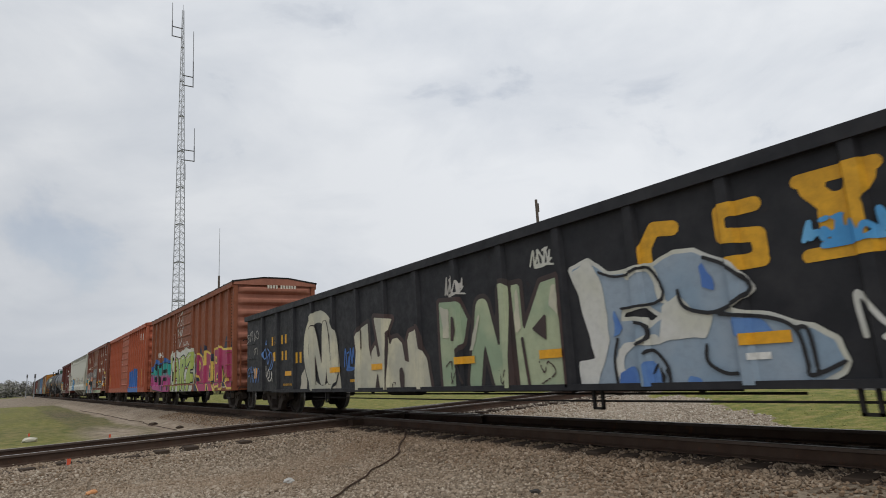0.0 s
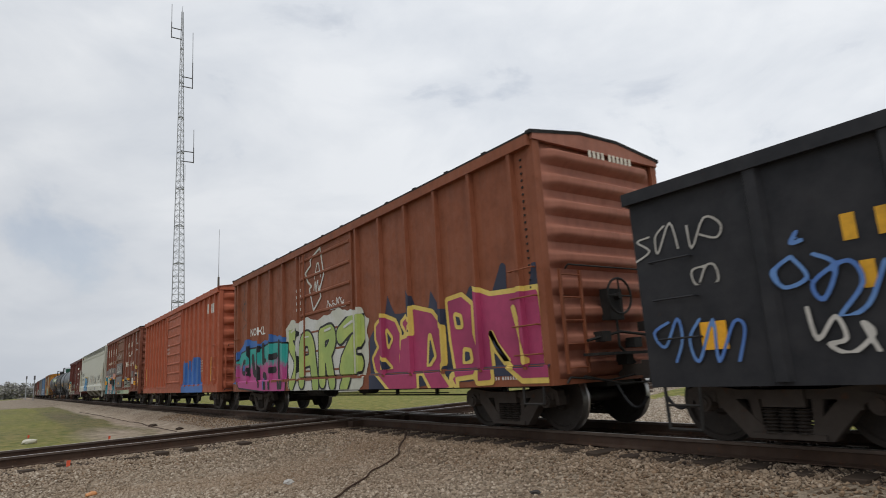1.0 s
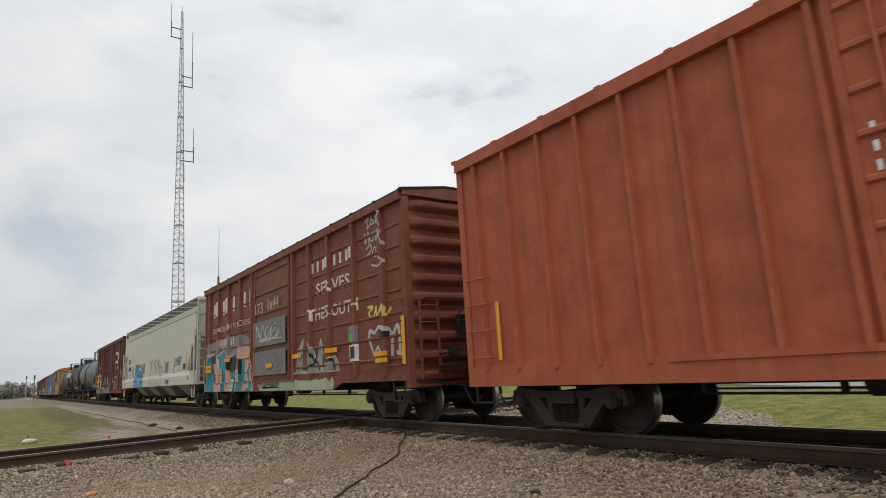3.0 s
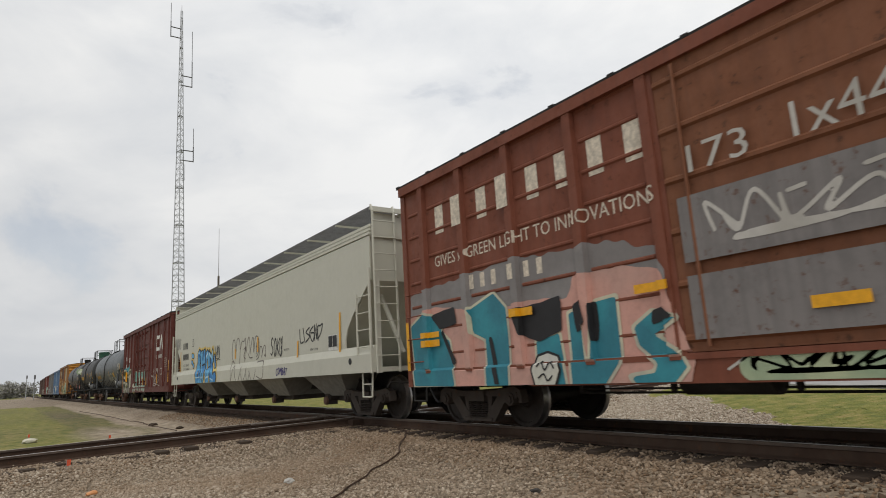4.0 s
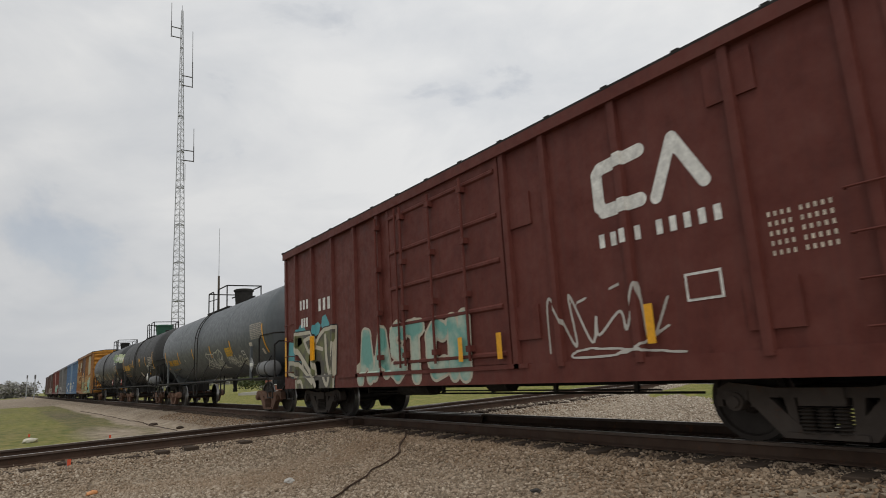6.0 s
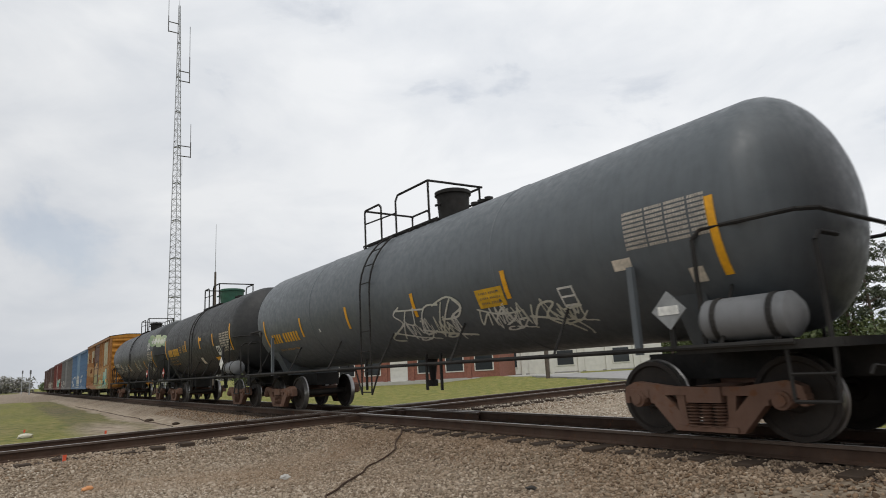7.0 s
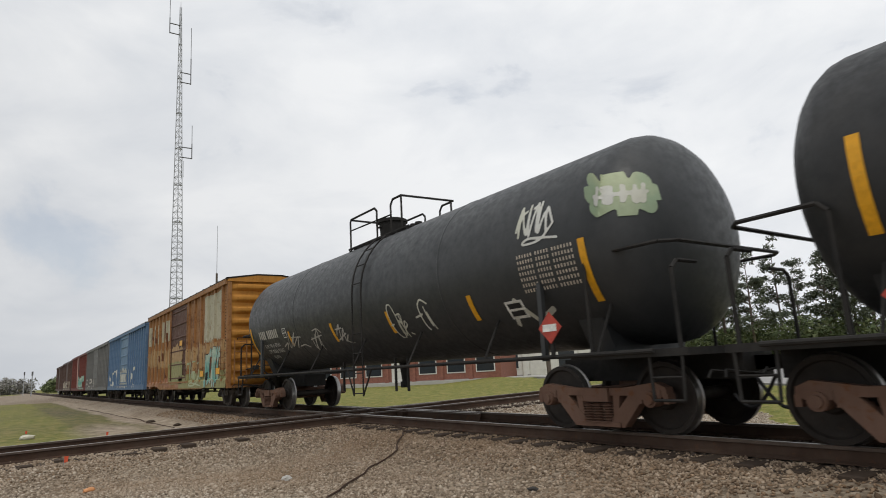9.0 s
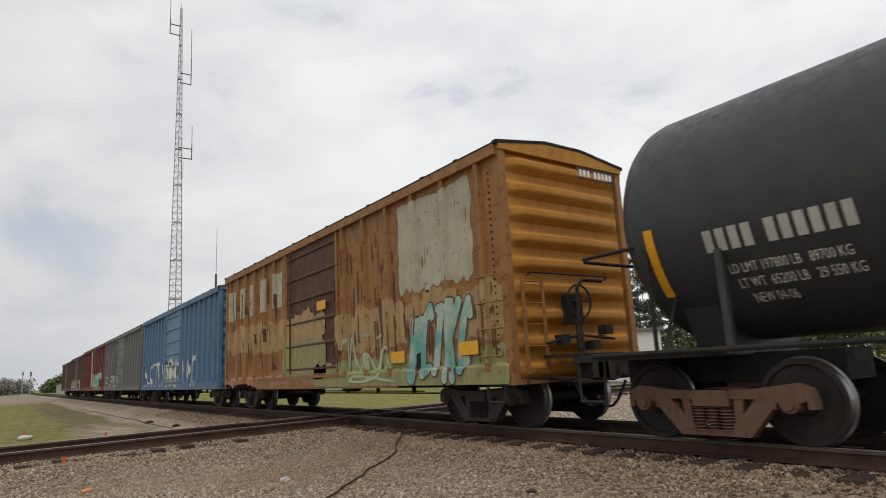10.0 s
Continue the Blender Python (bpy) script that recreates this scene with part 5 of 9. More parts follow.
P_WHITE = spray("white_spray", (0.62, 0.62, 0.58), (0.55, 0.55, 0.46))
P_BLUE = spray("blue_spray", (0.05, 0.16, 0.46), (0.03, 0.12, 0.36))
P_SKY = spray("sky_blue_spray", (0.06, 0.30, 0.62), (0.16, 0.45, 0.72), 1.3)
P_GREEN = spray("pale_green_spray", (0.42, 0.47, 0.30), (0.28, 0.37, 0.24), 1.1)
P_CREAM = spray("cream_spray", (0.60, 0.57, 0.42), (0.46, 0.45, 0.36), 1.1)
P_LIME = spray("lime_spray", (0.42, 0.50, 0.13), (0.33, 0.44, 0.12), 1.4)
P_PINK = spray("crimson_spray", (0.40, 0.045, 0.13), (0.30, 0.03, 0.10))
P_ROSE, nr_, br_ = material("teal_and_rose_spray", 0.6)
up_ = nr_.nodes.new("ShaderNodeSeparateXYZ")
nr_.links.new(coords(nr_), up_.inputs[0])
hi_ = nr_.nodes.new("ShaderNodeMapRange")
hi_.inputs["From Min"].default_value, hi_.inputs["From Max"].default_value = 1.15, 2.75
drift_ = tex(nr_, "ShaderNodeTexNoise", coords(nr_), Scale=3.0, Detail=6.0, Roughness=0.65)
sum_ = nr_.nodes.new("ShaderNodeMath")
sum_.operation = "MULTIPLY_ADD"
sum_.inputs[1].default_value = 0.9
nr_.links.new(drift_.outputs["Fac"], sum_.inputs[0])
nr_.links.new(up_.outputs["Z"], sum_.inputs[2])
nr_.links.new(sum_.outputs[0], hi_.inputs["Value"])
nr_.links.new(ramp(nr_, hi_.outputs[0], [(0.0, (0.42, 0.06, 0.22)), (0.45, (0.42, 0.07, 0.22)), (0.55, (0.03, 0.34, 0.30)), (1.0, (0.03, 0.34, 0.30))]).outputs[0], br_.inputs["Base Color"])
P_YEL = spray("yellow_spray", (0.72, 0.55, 0.14), (0.66, 0.47, 0.10))
P_NAVY = spray("navy_spray", (0.018, 0.024, 0.05), (0.03, 0.035, 0.07))
P_SALMON = spray("salmon_spray", (0.62, 0.33, 0.27), (0.50, 0.30, 0.25))
P_CAMO = spray("camouflage_spray", (0.15, 0.16, 0.065), (0.075, 0.065, 0.055), 2.4)
P_SAND = spray("sand_spray", (0.52, 0.48, 0.38), (0.45, 0.42, 0.33))
P_MINT = spray("mint_spray", (0.15, 0.36, 0.31), (0.42, 0.50, 0.41), 2.2)
P_GREY = spray("grey_overpaint", (0.26, 0.245, 0.24), (0.20, 0.185, 0.18))
P_COCOA = spray("cocoa_spray", (0.06, 0.032, 0.028), (0.035, 0.024, 0.022))
P_UMBER = spray("umber_line", (0.16, 0.115, 0.10), (0.11, 0.09, 0.085))
P_VIOLET = spray("violet_line", (0.05, 0.035, 0.16), (0.03, 0.025, 0.10))
P_SLATE = spray("slate_blue_spray", (0.30, 0.37, 0.44), (0.24, 0.33, 0.42), 1.2)
P_BLUE2 = spray("cornflower_spray", (0.07, 0.17, 0.46), (0.12, 0.25, 0.52), 2.0)
P_TEAL2 = spray("deep_teal_spray", (0.025, 0.19, 0.25), (0.03, 0.26, 0.32), 1.4)
P_MOSSY = spray("grey_green_spray", (0.30, 0.31, 0.27), (0.22, 0.24, 0.17), 1.2)
P_SKY2 = spray("bright_blue_spray", (0.02, 0.20, 0.52), (0.11, 0.42, 0.68), 3.2)
P_ICE = spray("ice_blue_spray", (0.45, 0.66, 0.78), (0.35, 0.60, 0.76))
P_AQUA = spray("aqua_spray", (0.10, 0.36, 0.39), (0.08, 0.30, 0.33))
P_PLUM = spray("plum_spray", (0.13, 0.072, 0.085), (0.10, 0.058, 0.066))
P_CHALK = spray("chalk_line", (0.52, 0.50, 0.46), (0.40, 0.38, 0.34))


def gondola():
    front, rear, top, low = -1.25, 19.3, 2.98, 0.66
    half, c = (rear - front) / 2, (rear + front) / 2
    root = car_root("gondola_car", "black steel gondola wagon with ribbed sides covered in faded graffiti", front, rear)
    X = 1.50
    posts = [half - 1.55 - 1.235 * k for k in range(15)]
    wide, deep = 0.20, 0.085

    def surf(y, z):
        d = min(abs(y - p) for p in posts)
        k = 1.0 if d <= wide / 2 - 0.04 else max(0.0, (wide / 2 - d) / 0.04)
        return -(X + 0.02 + (deep - 0.02) * k)
    brk = sorted({round(p + s * o, 4) for p in posts for s in (-1, 1) for o in (wide / 2, wide / 2 - 0.04)})
    for s in (-1, 1):
        out = [(-half, top), (-half, 0.92), (-half + 2.4, 0.92), (-half + 2.7, low), (half - 0.02, low), (half, top)]
        part("side_wall", prism(B(), out, 0, s * X - 0.02, s * X + 0.02), CAR_BLACK, root)
        part("top_chord", box(B(), s * (X + 0.02) - 0.09, s * (X + 0.02) + 0.09, -half - 0.04, half + 0.04, top - 0.12, top + 0.03), CAR_BLACK, root)
        part("bottom_chord", box(B(), s * (X + 0.03) - 0.06, s * (X + 0.03) + 0.06, -half + 2.7, half - 2.45, low - 0.03, low + 0.05), CAR_BLACK, root)
    me = shared("gondola_post", lambda: prism(B(), [(-X - 0.015, -wide / 2), (-X - deep, -wide / 2 + 0.04), (-X - deep, wide / 2 - 0.04), (-X - 0.015, wide / 2)], 2, low + 0.04, top - 0.12), CAR_BLACK)
    for p in posts:
        part("side_post", me, CAR_BLACK, root, m=pose(0, p, 0))
        part("side_post", me, CAR_BLACK, root, m=pose(0, p, 0, 0, 0, 180))
    part("floor", box(B(), -X, X, -half, half, 0.93, 1.0), BLACK_STEEL, root)
    em = shared("gondola_end", lambda: end_sheet(X - 0.03, 0.9, top, 6, 0.06), CAR_BLACK, True)
    for e in (-1, 1):
        part("end_wall", em, CAR_BLACK, root, m=pose(0, e * (half - 0.02), 0, 0, 0, 0 if e < 0 else 180))
        part("end_chord", box(B(), -X, X, e * half - 0.08, e * half + 0.06, top - 0.12, top + 0.03), CAR_BLACK, root)
        coupler(root, e * half, e)
        truck(root, e * (half - 1.28), TRUCK_DARK)
        step_stirrup(root, e * (half - 0.40), BLACK_STEEL, -1.5, 0.70)
        gi = shared("grab" + CAR_BLACK.name, grab_iron, CAR_BLACK)
        for k in range(3):
            part("grab_iron", gi, CAR_BLACK, root, m=pose(-X - 0.03, e * (half - 0.5), 1.2 + 0.45 * k))
    underframe(root, half)
    sag = [(-1.42, -half + 3.0 + (rear - front - 8) * k / 12, 0.50 - 0.02 * math.sin(k / 12 * 3.14)) for k in range(13)]
    g = B()
    pipe(g, sag, 0.014, 6)
    for y in (-half + 3.1, -half + 6.2, half - 6.0):
        box(g, -1.47, -1.43, y - 0.02, y + 0.02, 0.38, 0.7)
        box(g, -1.47, -1.43, y + 0.12, y + 0.16, 0.38, 0.7)
        box(g, -1.47, -1.43, y - 0.02, y + 0.16, 0.38, 0.41)
    part("safety_rod", g, BLACK_STEEL, root)
    car = {"_root": root, "_surf": surf, "_breaks": brk, "_half": half, "_low": low + 0.01, "_round": False, "_c": c}

    def L(y):
        return y - c
    # yellow company emblem letters drawn as plain shapes
    x0, x1 = L(2.26), L(1.44)
    w = x0 - x1
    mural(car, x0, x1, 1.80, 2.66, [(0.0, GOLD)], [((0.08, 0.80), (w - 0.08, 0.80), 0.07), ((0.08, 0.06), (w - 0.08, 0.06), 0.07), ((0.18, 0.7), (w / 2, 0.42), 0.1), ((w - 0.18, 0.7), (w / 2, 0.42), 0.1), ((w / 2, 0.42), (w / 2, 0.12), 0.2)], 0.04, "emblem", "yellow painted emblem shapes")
    x0, x1 = L(3.13), L(2.48)
    mural(car, x0, x1, 1.78, 2.58, [(0.0, GOLD)], [((0.12, 0.72), (0.5, 0.72), 0.08), ((0.12, 0.72), (0.12, 0.5), 0.08), ((0.12, 0.45), (0.5, 0.40), 0.08), ((0.5, 0.40), (0.5, 0.2), 0.08), ((0.5, 0.14), (0.1, 0.14), 0.08), ((0.2, -0.08), (0.62, -0.08), 0.06)], 0.04, "emblem")
    x0, x1 = L(4.1), L(3.5)
    mural(car, x0, x1, 1.80, 2.60, [(0.0, GOLD)], [((0.5, 0.66), (0.25, 0.70), 0.09), ((0.25, 0.7), (0.1, 0.5), 0.09), ((0.1, 0.5), (0.1, 0.2), 0.09)], 0.04, "emblem")
    # sprayed pieces from the trailing end to the leading end
    piece(car, 5.21, 0.62, [(0.05, P_WHITE), (0, P_SLATE)], [(0, [(0, 1.61), (0.31, 1.68), (0.61, 1.44), (1.26, 1.45), (1.37, 1.04), (0.77, 0.99), (0.73, 0.83), (1.12, 0.8), (1.12, 0.53), (0.66, 0.53), (0.55, 0.01), (0.04, 0.02), (0.04, 0.34), (0.33, 0.37), (0.26, 0.95)]),
          (0, [(1.25, 1.43), (1.58, 1.54), (1.83, 1.52), (2.23, 1.29), (2.43, 1.02), (2.06, 0.82), (2.55, 0.72), (2.83, 0.58), (2.81, 0), (0.55, 0.01), (0.8, 0.55), (1.4, 0.84), (1.19, 0.99)]),
          (0, [(2.75, 0.6), (2.95, 0.57), (3.13, 0.45), (3.19, 0.25), (3.15, 0.17), (2.78, 0)])], label="pale blue and white bubble-letter graffiti", blotch=0.03, step=0.04, over=1)
    piece(car, 5.19, 0.63, [(0, P_WHITE)], [(0, [(0, 1.58), (0.29, 1.67), (0.47, 1.43), (0.53, 0.63), (0.26, 0), (0.05, 0), (0.03, 0.31), (0.29, 0.36)]),
          (0, [(1.34, 0.96), (1.56, 1.07), (1.71, 0.87), (1.94, 0.79), (1.83, 0.53), (1.41, 0.56), (1.22, 0.51)]),
          (0.05, [(0.9, 1.39), (1.23, 1.42), (1.35, 1.04)]),
          (0.06, [(1.19, 0.58), (0.77, 0.51), (0.64, 0.21), (0.87, 0)])], blotch=0.05, seed=3, over=4)
    piece(car, 4.62, 0.62, [(0, P_BLUE2)], [(0, [(1.58, 0.75), (1.9, 0.69), (2, 0.55), (1.93, 0.5), (1.58, 0.53)]),
          (0, [(1.32, 1.35), (1.44, 1.2), (1.48, 1.01), (1.28, 1.1)]),
          (0, [(0.07, 0.22), (0.29, 0.28), (0.34, 0.01), (0.03, 0.01)]),
          (0, [(0.97, 0.19), (1.17, 0.15), (1.21, 0), (0.96, 0.01)]),
          (0, [(0.43, 0.34), (0.58, 0.33), (0.73, 0.04), (0.46, 0.04)]),
          (0, [(0.06, 1.02), (0.24, 0.76), (0.13, 0.63), (0, 0.64)])], blotch=0.07, seed=5, over=5)
    piece(car, 4.73, 0.63, [(0, INK)], [(0.018, [(0, 1.49), (0.22, 1.4), (0.44, 1.39), (0.77, 1.42), (0.9, 1.03), (0.29, 0.98)]),
          (0.022, [(1.11, 1.1), (1.15, 0.93), (1.32, 0.84), (1.58, 0.82), (1.95, 1.01), (1.74, 1.27), (1.47, 1.42)]),
          (0.02, [(1.57, 0.78), (2.07, 0.7), (2.32, 0.56), (2.38, 0.25), (2.4, 0.12), (2.71, 0.24)]),
          (0.02, [(2.32, 0.57), (2.43, 0.55), (2.46, 0.19)]),
          (0.02, [(0.2, 0.62), (0.12, 0.35), (0.14, 0)]),
          (0.02, [(0.59, 0.42), (0.71, 0.45), (0.87, 0.25), (0.87, 0)]),
          (0.02, [(0.48, 0.8), (0.64, 0.75), (0.64, 0.59), (0.44, 0.53)]),
          (0.014, [(0.67, 0.19), (0.76, 0.29), (0.78, 0.09), (0.84, 0.22)]),
          (0.02, [(1.38, 0.47), (1.37, 0.29), (1.54, 0.17), (1.69, 0.16)])], over=7, step=0.03)
    piece(car, 8.41, 0.64, [(0.08, P_COCOA), (0, P_GREEN)], [(0, [(0.01, 1.53), (0.61, 1.48), (0.82, 1.16), (0.69, 0.79), (0.43, 0.65), (0.4, 0.01), (0.03, 0.01), (0, 0.69)]),
          (0.15, [(0.94, 0.13), (1.2, 1.3)]),
          (0.15, [(1.23, 1.3), (1.55, 0.17)]),
          (0.12, [(1.77, 1.5), (1.69, 0.05)]),
          (0, [(1.95, 1.56), (2.14, 1.56), (2.15, 0.82), (2.59, 1.51), (2.93, 1.54), (2.91, 0), (2.01, 0)])], label="pale green block-letter graffiti", step=0.045)
    piece(car, 8.27, 0.64, [(0, P_COCOA)], [(0, [(0.22, 1.25), (0.38, 1.22), (0.41, 0.99), (0.34, 0.84), (0.18, 0.82)]),
          (0, [(2.21, 0.86), (2.52, 1.07), (2.49, 0.68)]),
          (0.03, [(1.99, 0.74), (2.08, 0)]),
          (0.012, [(0, 0.4), (0.18, 0.48), (0.14, 0.11), (0.37, 0.43), (0.49, 0.1)]),
          (0.012, [(1.42, 0.3), (1.47, 0.09), (1.62, 0.3)]),
          (0.012, [(2.31, 0.39), (2.4, 0.23), (2.48, 0.39), (2.62, 0.23), (2.32, 0.08)])], over=4, step=0.03)
    piece(car, 8.34, 1.28, [(0, P_CREAM)], [(0, [(0, 0.79), (0.27, 0.76), (0.22, 0.23), (0.01, 0.24)]),
          (0.06, [(0.82, 0), (1.07, 0.53)]),
          (0, [(1.96, 0.87), (2.04, 0.86), (2.04, 0.26), (1.93, 0.19)]),
          (0, [(2.71, 0.85), (2.85, 0.82), (2.86, 0.35), (2.67, 0.53)])], over=3, blotch=0.08, seed=8)
    piece(car, 11.72, 0.61, [(0.09, P_COCOA), (0, P_CREAM)], [(0, [(0, 0.02), (0.17, 0.87), (0.11, 1.2), (0.32, 1.37), (0.63, 1.45), (0.65, 0.95), (0.75, 0.62), (0.76, 0.83), (0.95, 0.98), (1.02, 0.71), (1.13, 0.73), (0.89, 1.54), (1.65, 1.44), (1.45, 1.2), (1.53, 0.91), (1.65, 1.04), (1.83, 1.05), (2.01, 0.93), (2.09, 0.59), (2.24, 0.56), (2.2, 0.97), (2.28, 1.11), (2.59, 1.16), (2.66, 0.8), (2.86, 0.59), (2.97, 0)])], label="cream block-letter graffiti", step=0.045)
    piece(car, 11.41, 0.62, [(0, P_COCOA)], [(0, [(1.58, 0.44), (1.68, 0.47), (1.75, 0.33), (1.73, 0), (1.61, 0), (1.57, 0.26)]),
          (0, [(0.57, 0.01), (0.7, 0.41), (0.8, 0.01)]),
          (0.025, [(0, 1.31), (0, 0.92)]),
          (0.02, [(1.16, 1.18), (1.15, 0.78), (1.1, 0.06)]),
          (0.012, [(1.27, 0.19), (1.3, 0.06), (1.29, 0.14), (1.4, 0.19), (1.43, 0.05)])], over=4, step=0.03)
    piece(car, 14.9, 0.64, [(0, P_SAND)], [(0, [(0, 0.02), (0.13, 0.46), (0.5, 0.79), (0.48, 0.02)]),
          (0, [(2.11, 1.2), (2.31, 1.14), (2.37, 0.65), (2.39, 0.36), (2.47, 0), (1.83, 0)])], blotch=0.08, seed=4)
    piece(car, 14.45, 0.63, [(0.07, INK), (0.02, P_CREAM)], [(0.13, [(1.76, 0.82), (1.74, 0.6), (1.68, 0.41), (1.55, 0.24), (1.4, 0.11), (1.21, 0.03), (0.99, 0), (0.77, 0.04), (0.55, 0.13), (0.35, 0.28), (0.18, 0.48), (0.06, 0.72), (0, 0.98), (0.02, 1.23), (0.1, 1.46), (0.26, 1.64), (0.45, 1.77), (0.67, 1.83), (0.92, 1.82), (1.14, 1.75), (1.34, 1.63), (1.52, 1.45), (1.65, 1.26), (1.73, 1.04), (1.76, 0.82)])], label="cream ring-shaped graffiti", over=2, step=0.04)
    piece(car, 13.98, 0.8, [(0.03, P_COCOA), (0, P_CREAM)], [(0.13, [(0, 0), (0.01, 1.32), (0.57, 0.06), (0.7, 1.39), (0.95, 0.14)])], over=4, step=0.04)
    piece(car, 19.29, 1.76, [(0, P_CHALK)], [(0.012, [(0.24, 0.66), (0.06, 0.63), (0.22, 0.49), (0, 0.39)]),
          (0.012, [(0.45, 0.75), (0.32, 0.64), (0.33, 0.44), (0.53, 0.77), (0.6, 0.45)]),
          (0.012, [(0.74, 0.69), (0.77, 0.42), (0.96, 0.73), (1.14, 0.62), (1.08, 0.48), (0.89, 0.55)]),
          (0.012, [(0.91, 0.2), (0.73, 0.17), (0.77, 0), (1.01, 0), (1.01, 0.18), (0.91, 0.2), (0.81, 0.03)])], step=0.02, over=3)
    piece(car, 19.14, 0.91, [(0, P_BLUE2)], [(0.017, [(0.21, 0.48), (0, 0.37), (0.13, 0.2), (0.32, 0.51), (0.36, 0.28), (0.25, 0.03)]),
          (0.017, [(0.6, 0.48), (0.45, 0.27), (0.53, 0.02), (0.75, 0.46), (0.76, 0.01), (0.98, 0.41), (1.09, 0.34), (0.98, 0)])], step=0.025, over=6)
    piece(car, 17.66, 1.27, [(0, P_BLUE2)], [(0.02, [(0.26, 0.85), (0.19, 0.75), (0.3, 0.76)]),
          (0.02, [(0.17, 0.62), (0, 0.51), (0.06, 0.33), (0.29, 0.4), (0.17, 0.62)]),
          (0.02, [(0.37, 0.61), (0.55, 0.47), (0.4, 0.17), (0.33, 0.34), (0.65, 0.5), (0.74, 0.28), (0.51, 0), (0.75, 0.08), (0.94, 0.45)])], step=0.028, over=7)
    piece(car, 17.42, 0.94, [(0, P_CHALK)], [(0.02, [(0, 0.44), (0.05, 0.14), (0.23, 0.34), (0.29, 0.13), (0.14, 0.09), (0.31, 0), (0.51, 0.16), (0.44, 0.26), (0.53, 0.01)])], step=0.02, over=8)
    mural(car, L(12.3), L(11.5), 1.05, 1.6, [(0.0, P_BLUE)], scribble(0.8, 0.55, 4, 0.022, 3), 0.025)
    mural(car, L(2.2), L(1.4), 1.9, 2.2, [(0.0, P_SKY)], scribble(0.8, 0.3, 6, 0.025, 29), 0.025, over=3)
    mural(car, L(1.9), L(0.6), 1.0, 1.5, [(0.0, P_WHITE)], scribble(1.2, 0.5, 5, 0.025, 30), 0.025)
    mural(car, L(8.2), L(7.6), 2.2, 2.6, [(0.0, P_CHALK)], scribble(0.6, 0.4, 5, 0.016, 31), 0.022)
    mural(car, L(6.0), L(5.5), 2.35, 2.7, [(0.0, P_WHITE)], scribble(0.5, 0.3, 4, 0.016, 32), 0.022)
    bars(car, L(17.1), L(15.75), 1.95, 2.2, [2, 2], GOLD)
    bars(car, L(17.0), L(15.75), 1.5, 1.75, [2, 2], GOLD)
    bars(car, L(15.25), L(14.7), 1.38, 1.66, [2], GOLD)
    bars(car, L(16.1), L(15.3), 0.80, 0.86, [6, 5], GOLD)
    bars(car, L(12.0), L(11.5), 0.84, 0.90, [7, 5], GOLD)
    for y in (2.96, 5.94, 7.94, 10.95, 12.96, 15.9):
        slab(car, L(y), L(y) - 0.5, 1.07, 1.19, YELLOW, "reflector", "yellow reflective strip", 0.028)
    slab(car, L(18.55), L(18.25), 1.05, 1.35, YELLOW, "reflector", "", 0.024)
    slab(car, L(2.9), L(2.68), 0.92, 0.99, WHITE, "label_plate", "", 0.024)


gondola()

# ---------------------------------------------------------------- brown boxcar with three large pieces
c = (20.9 + 35.9) / 2
nokl = boxcar("brown boxcar with ribbed sides and crimson, lime and teal graffiti", 20.9, 35.9, 4.40, BROWN,
              spread(-7.0, -1.75, 6) + spread(1.75, 7.0, 6), (-1.45, 1.55), post=(0.10, 0.085), riveted=True, ribs=9, off=1.48, end_mat=FADED_END, door_ribs=7, corrugate=0, low_sill=0.68)
piece(nokl, 26.26, 0.68, [(0, P_NAVY)], [(0, [(0, 0.01), (0.02, 1.07), (0.54, 1.49), (1.23, 1.48), (3.76, 1.34), (5.24, 1), (5.53, 0.66), (5.38, 0.28), (4.97, 0.21), (1.11, 0)]),
      (0, [(0.65, 1.31), (0.84, 1.92), (1.25, 1.25)]),
      (0, [(1.47, 1.29), (1.65, 1.9), (2.01, 1.34)]),
      (0, [(2.27, 1.31), (2.41, 1.79), (2.81, 1.25)]),
      (0, [(3.33, 1.34), (3.62, 1.74), (3.79, 1.29)]),
      (0, [(4.13, 1.39), (4.41, 1.93), (4.54, 1.91), (4.51, 1.34)]),
      (0, [(4.99, 1.36), (5.11, 1.81), (5.28, 1.78), (5.24, 1.24)])], blotch=0.03, step=0.045, seed=2)
piece(nokl, 26.07, 0.67, [(0.08, P_YEL), (0, P_PINK)], [(0, [(0.14, 1.31), (0.47, 1.47), (0.92, 1.33), (1.09, 1.09), (1.03, 0.55), (1.26, 0.01), (0.7, 0.02), (0.08, 0.42), (0, 0.65), (0.26, 0.87), (0.13, 1.06)]),
      (0, [(1.2, 1.28), (1.37, 1.37), (1.55, 1.25), (1.35, 1.09)]),
      (0, [(1.13, 0.96), (1.69, 1.02), (1.7, 0.04), (1.17, 0.01), (1.05, 0.55)]),
      (0, [(1.61, 1.51), (2.24, 1.36), (2.57, 1.05), (2.58, 0.48), (2.43, 0.34), (2.74, 0.04), (2.2, 0), (1.92, 0.34), (1.71, 0.34), (1.63, 1.05)]),
      (0, [(2.75, 1.51), (3.16, 1.54), (3.41, 1.37), (3.4, 0.9), (3.56, 0.44), (3.42, 0.24), (2.82, 0.2), (2.94, 0.07), (2.8, 0.86)]),
      (0, [(3.57, 1.58), (3.91, 1.45), (4.36, 1.43), (5, 1.41), (5.02, 1.05), (5.02, 0.33), (5.26, 0.3), (5.17, 0.15), (4.59, 0.15), (4.2, 0.41), (3.83, 0.78), (3.87, 0.14), (3.53, 0.13), (3.58, 1.16)])], label="crimson graffiti letters with yellow outline", over=2, step=0.04)
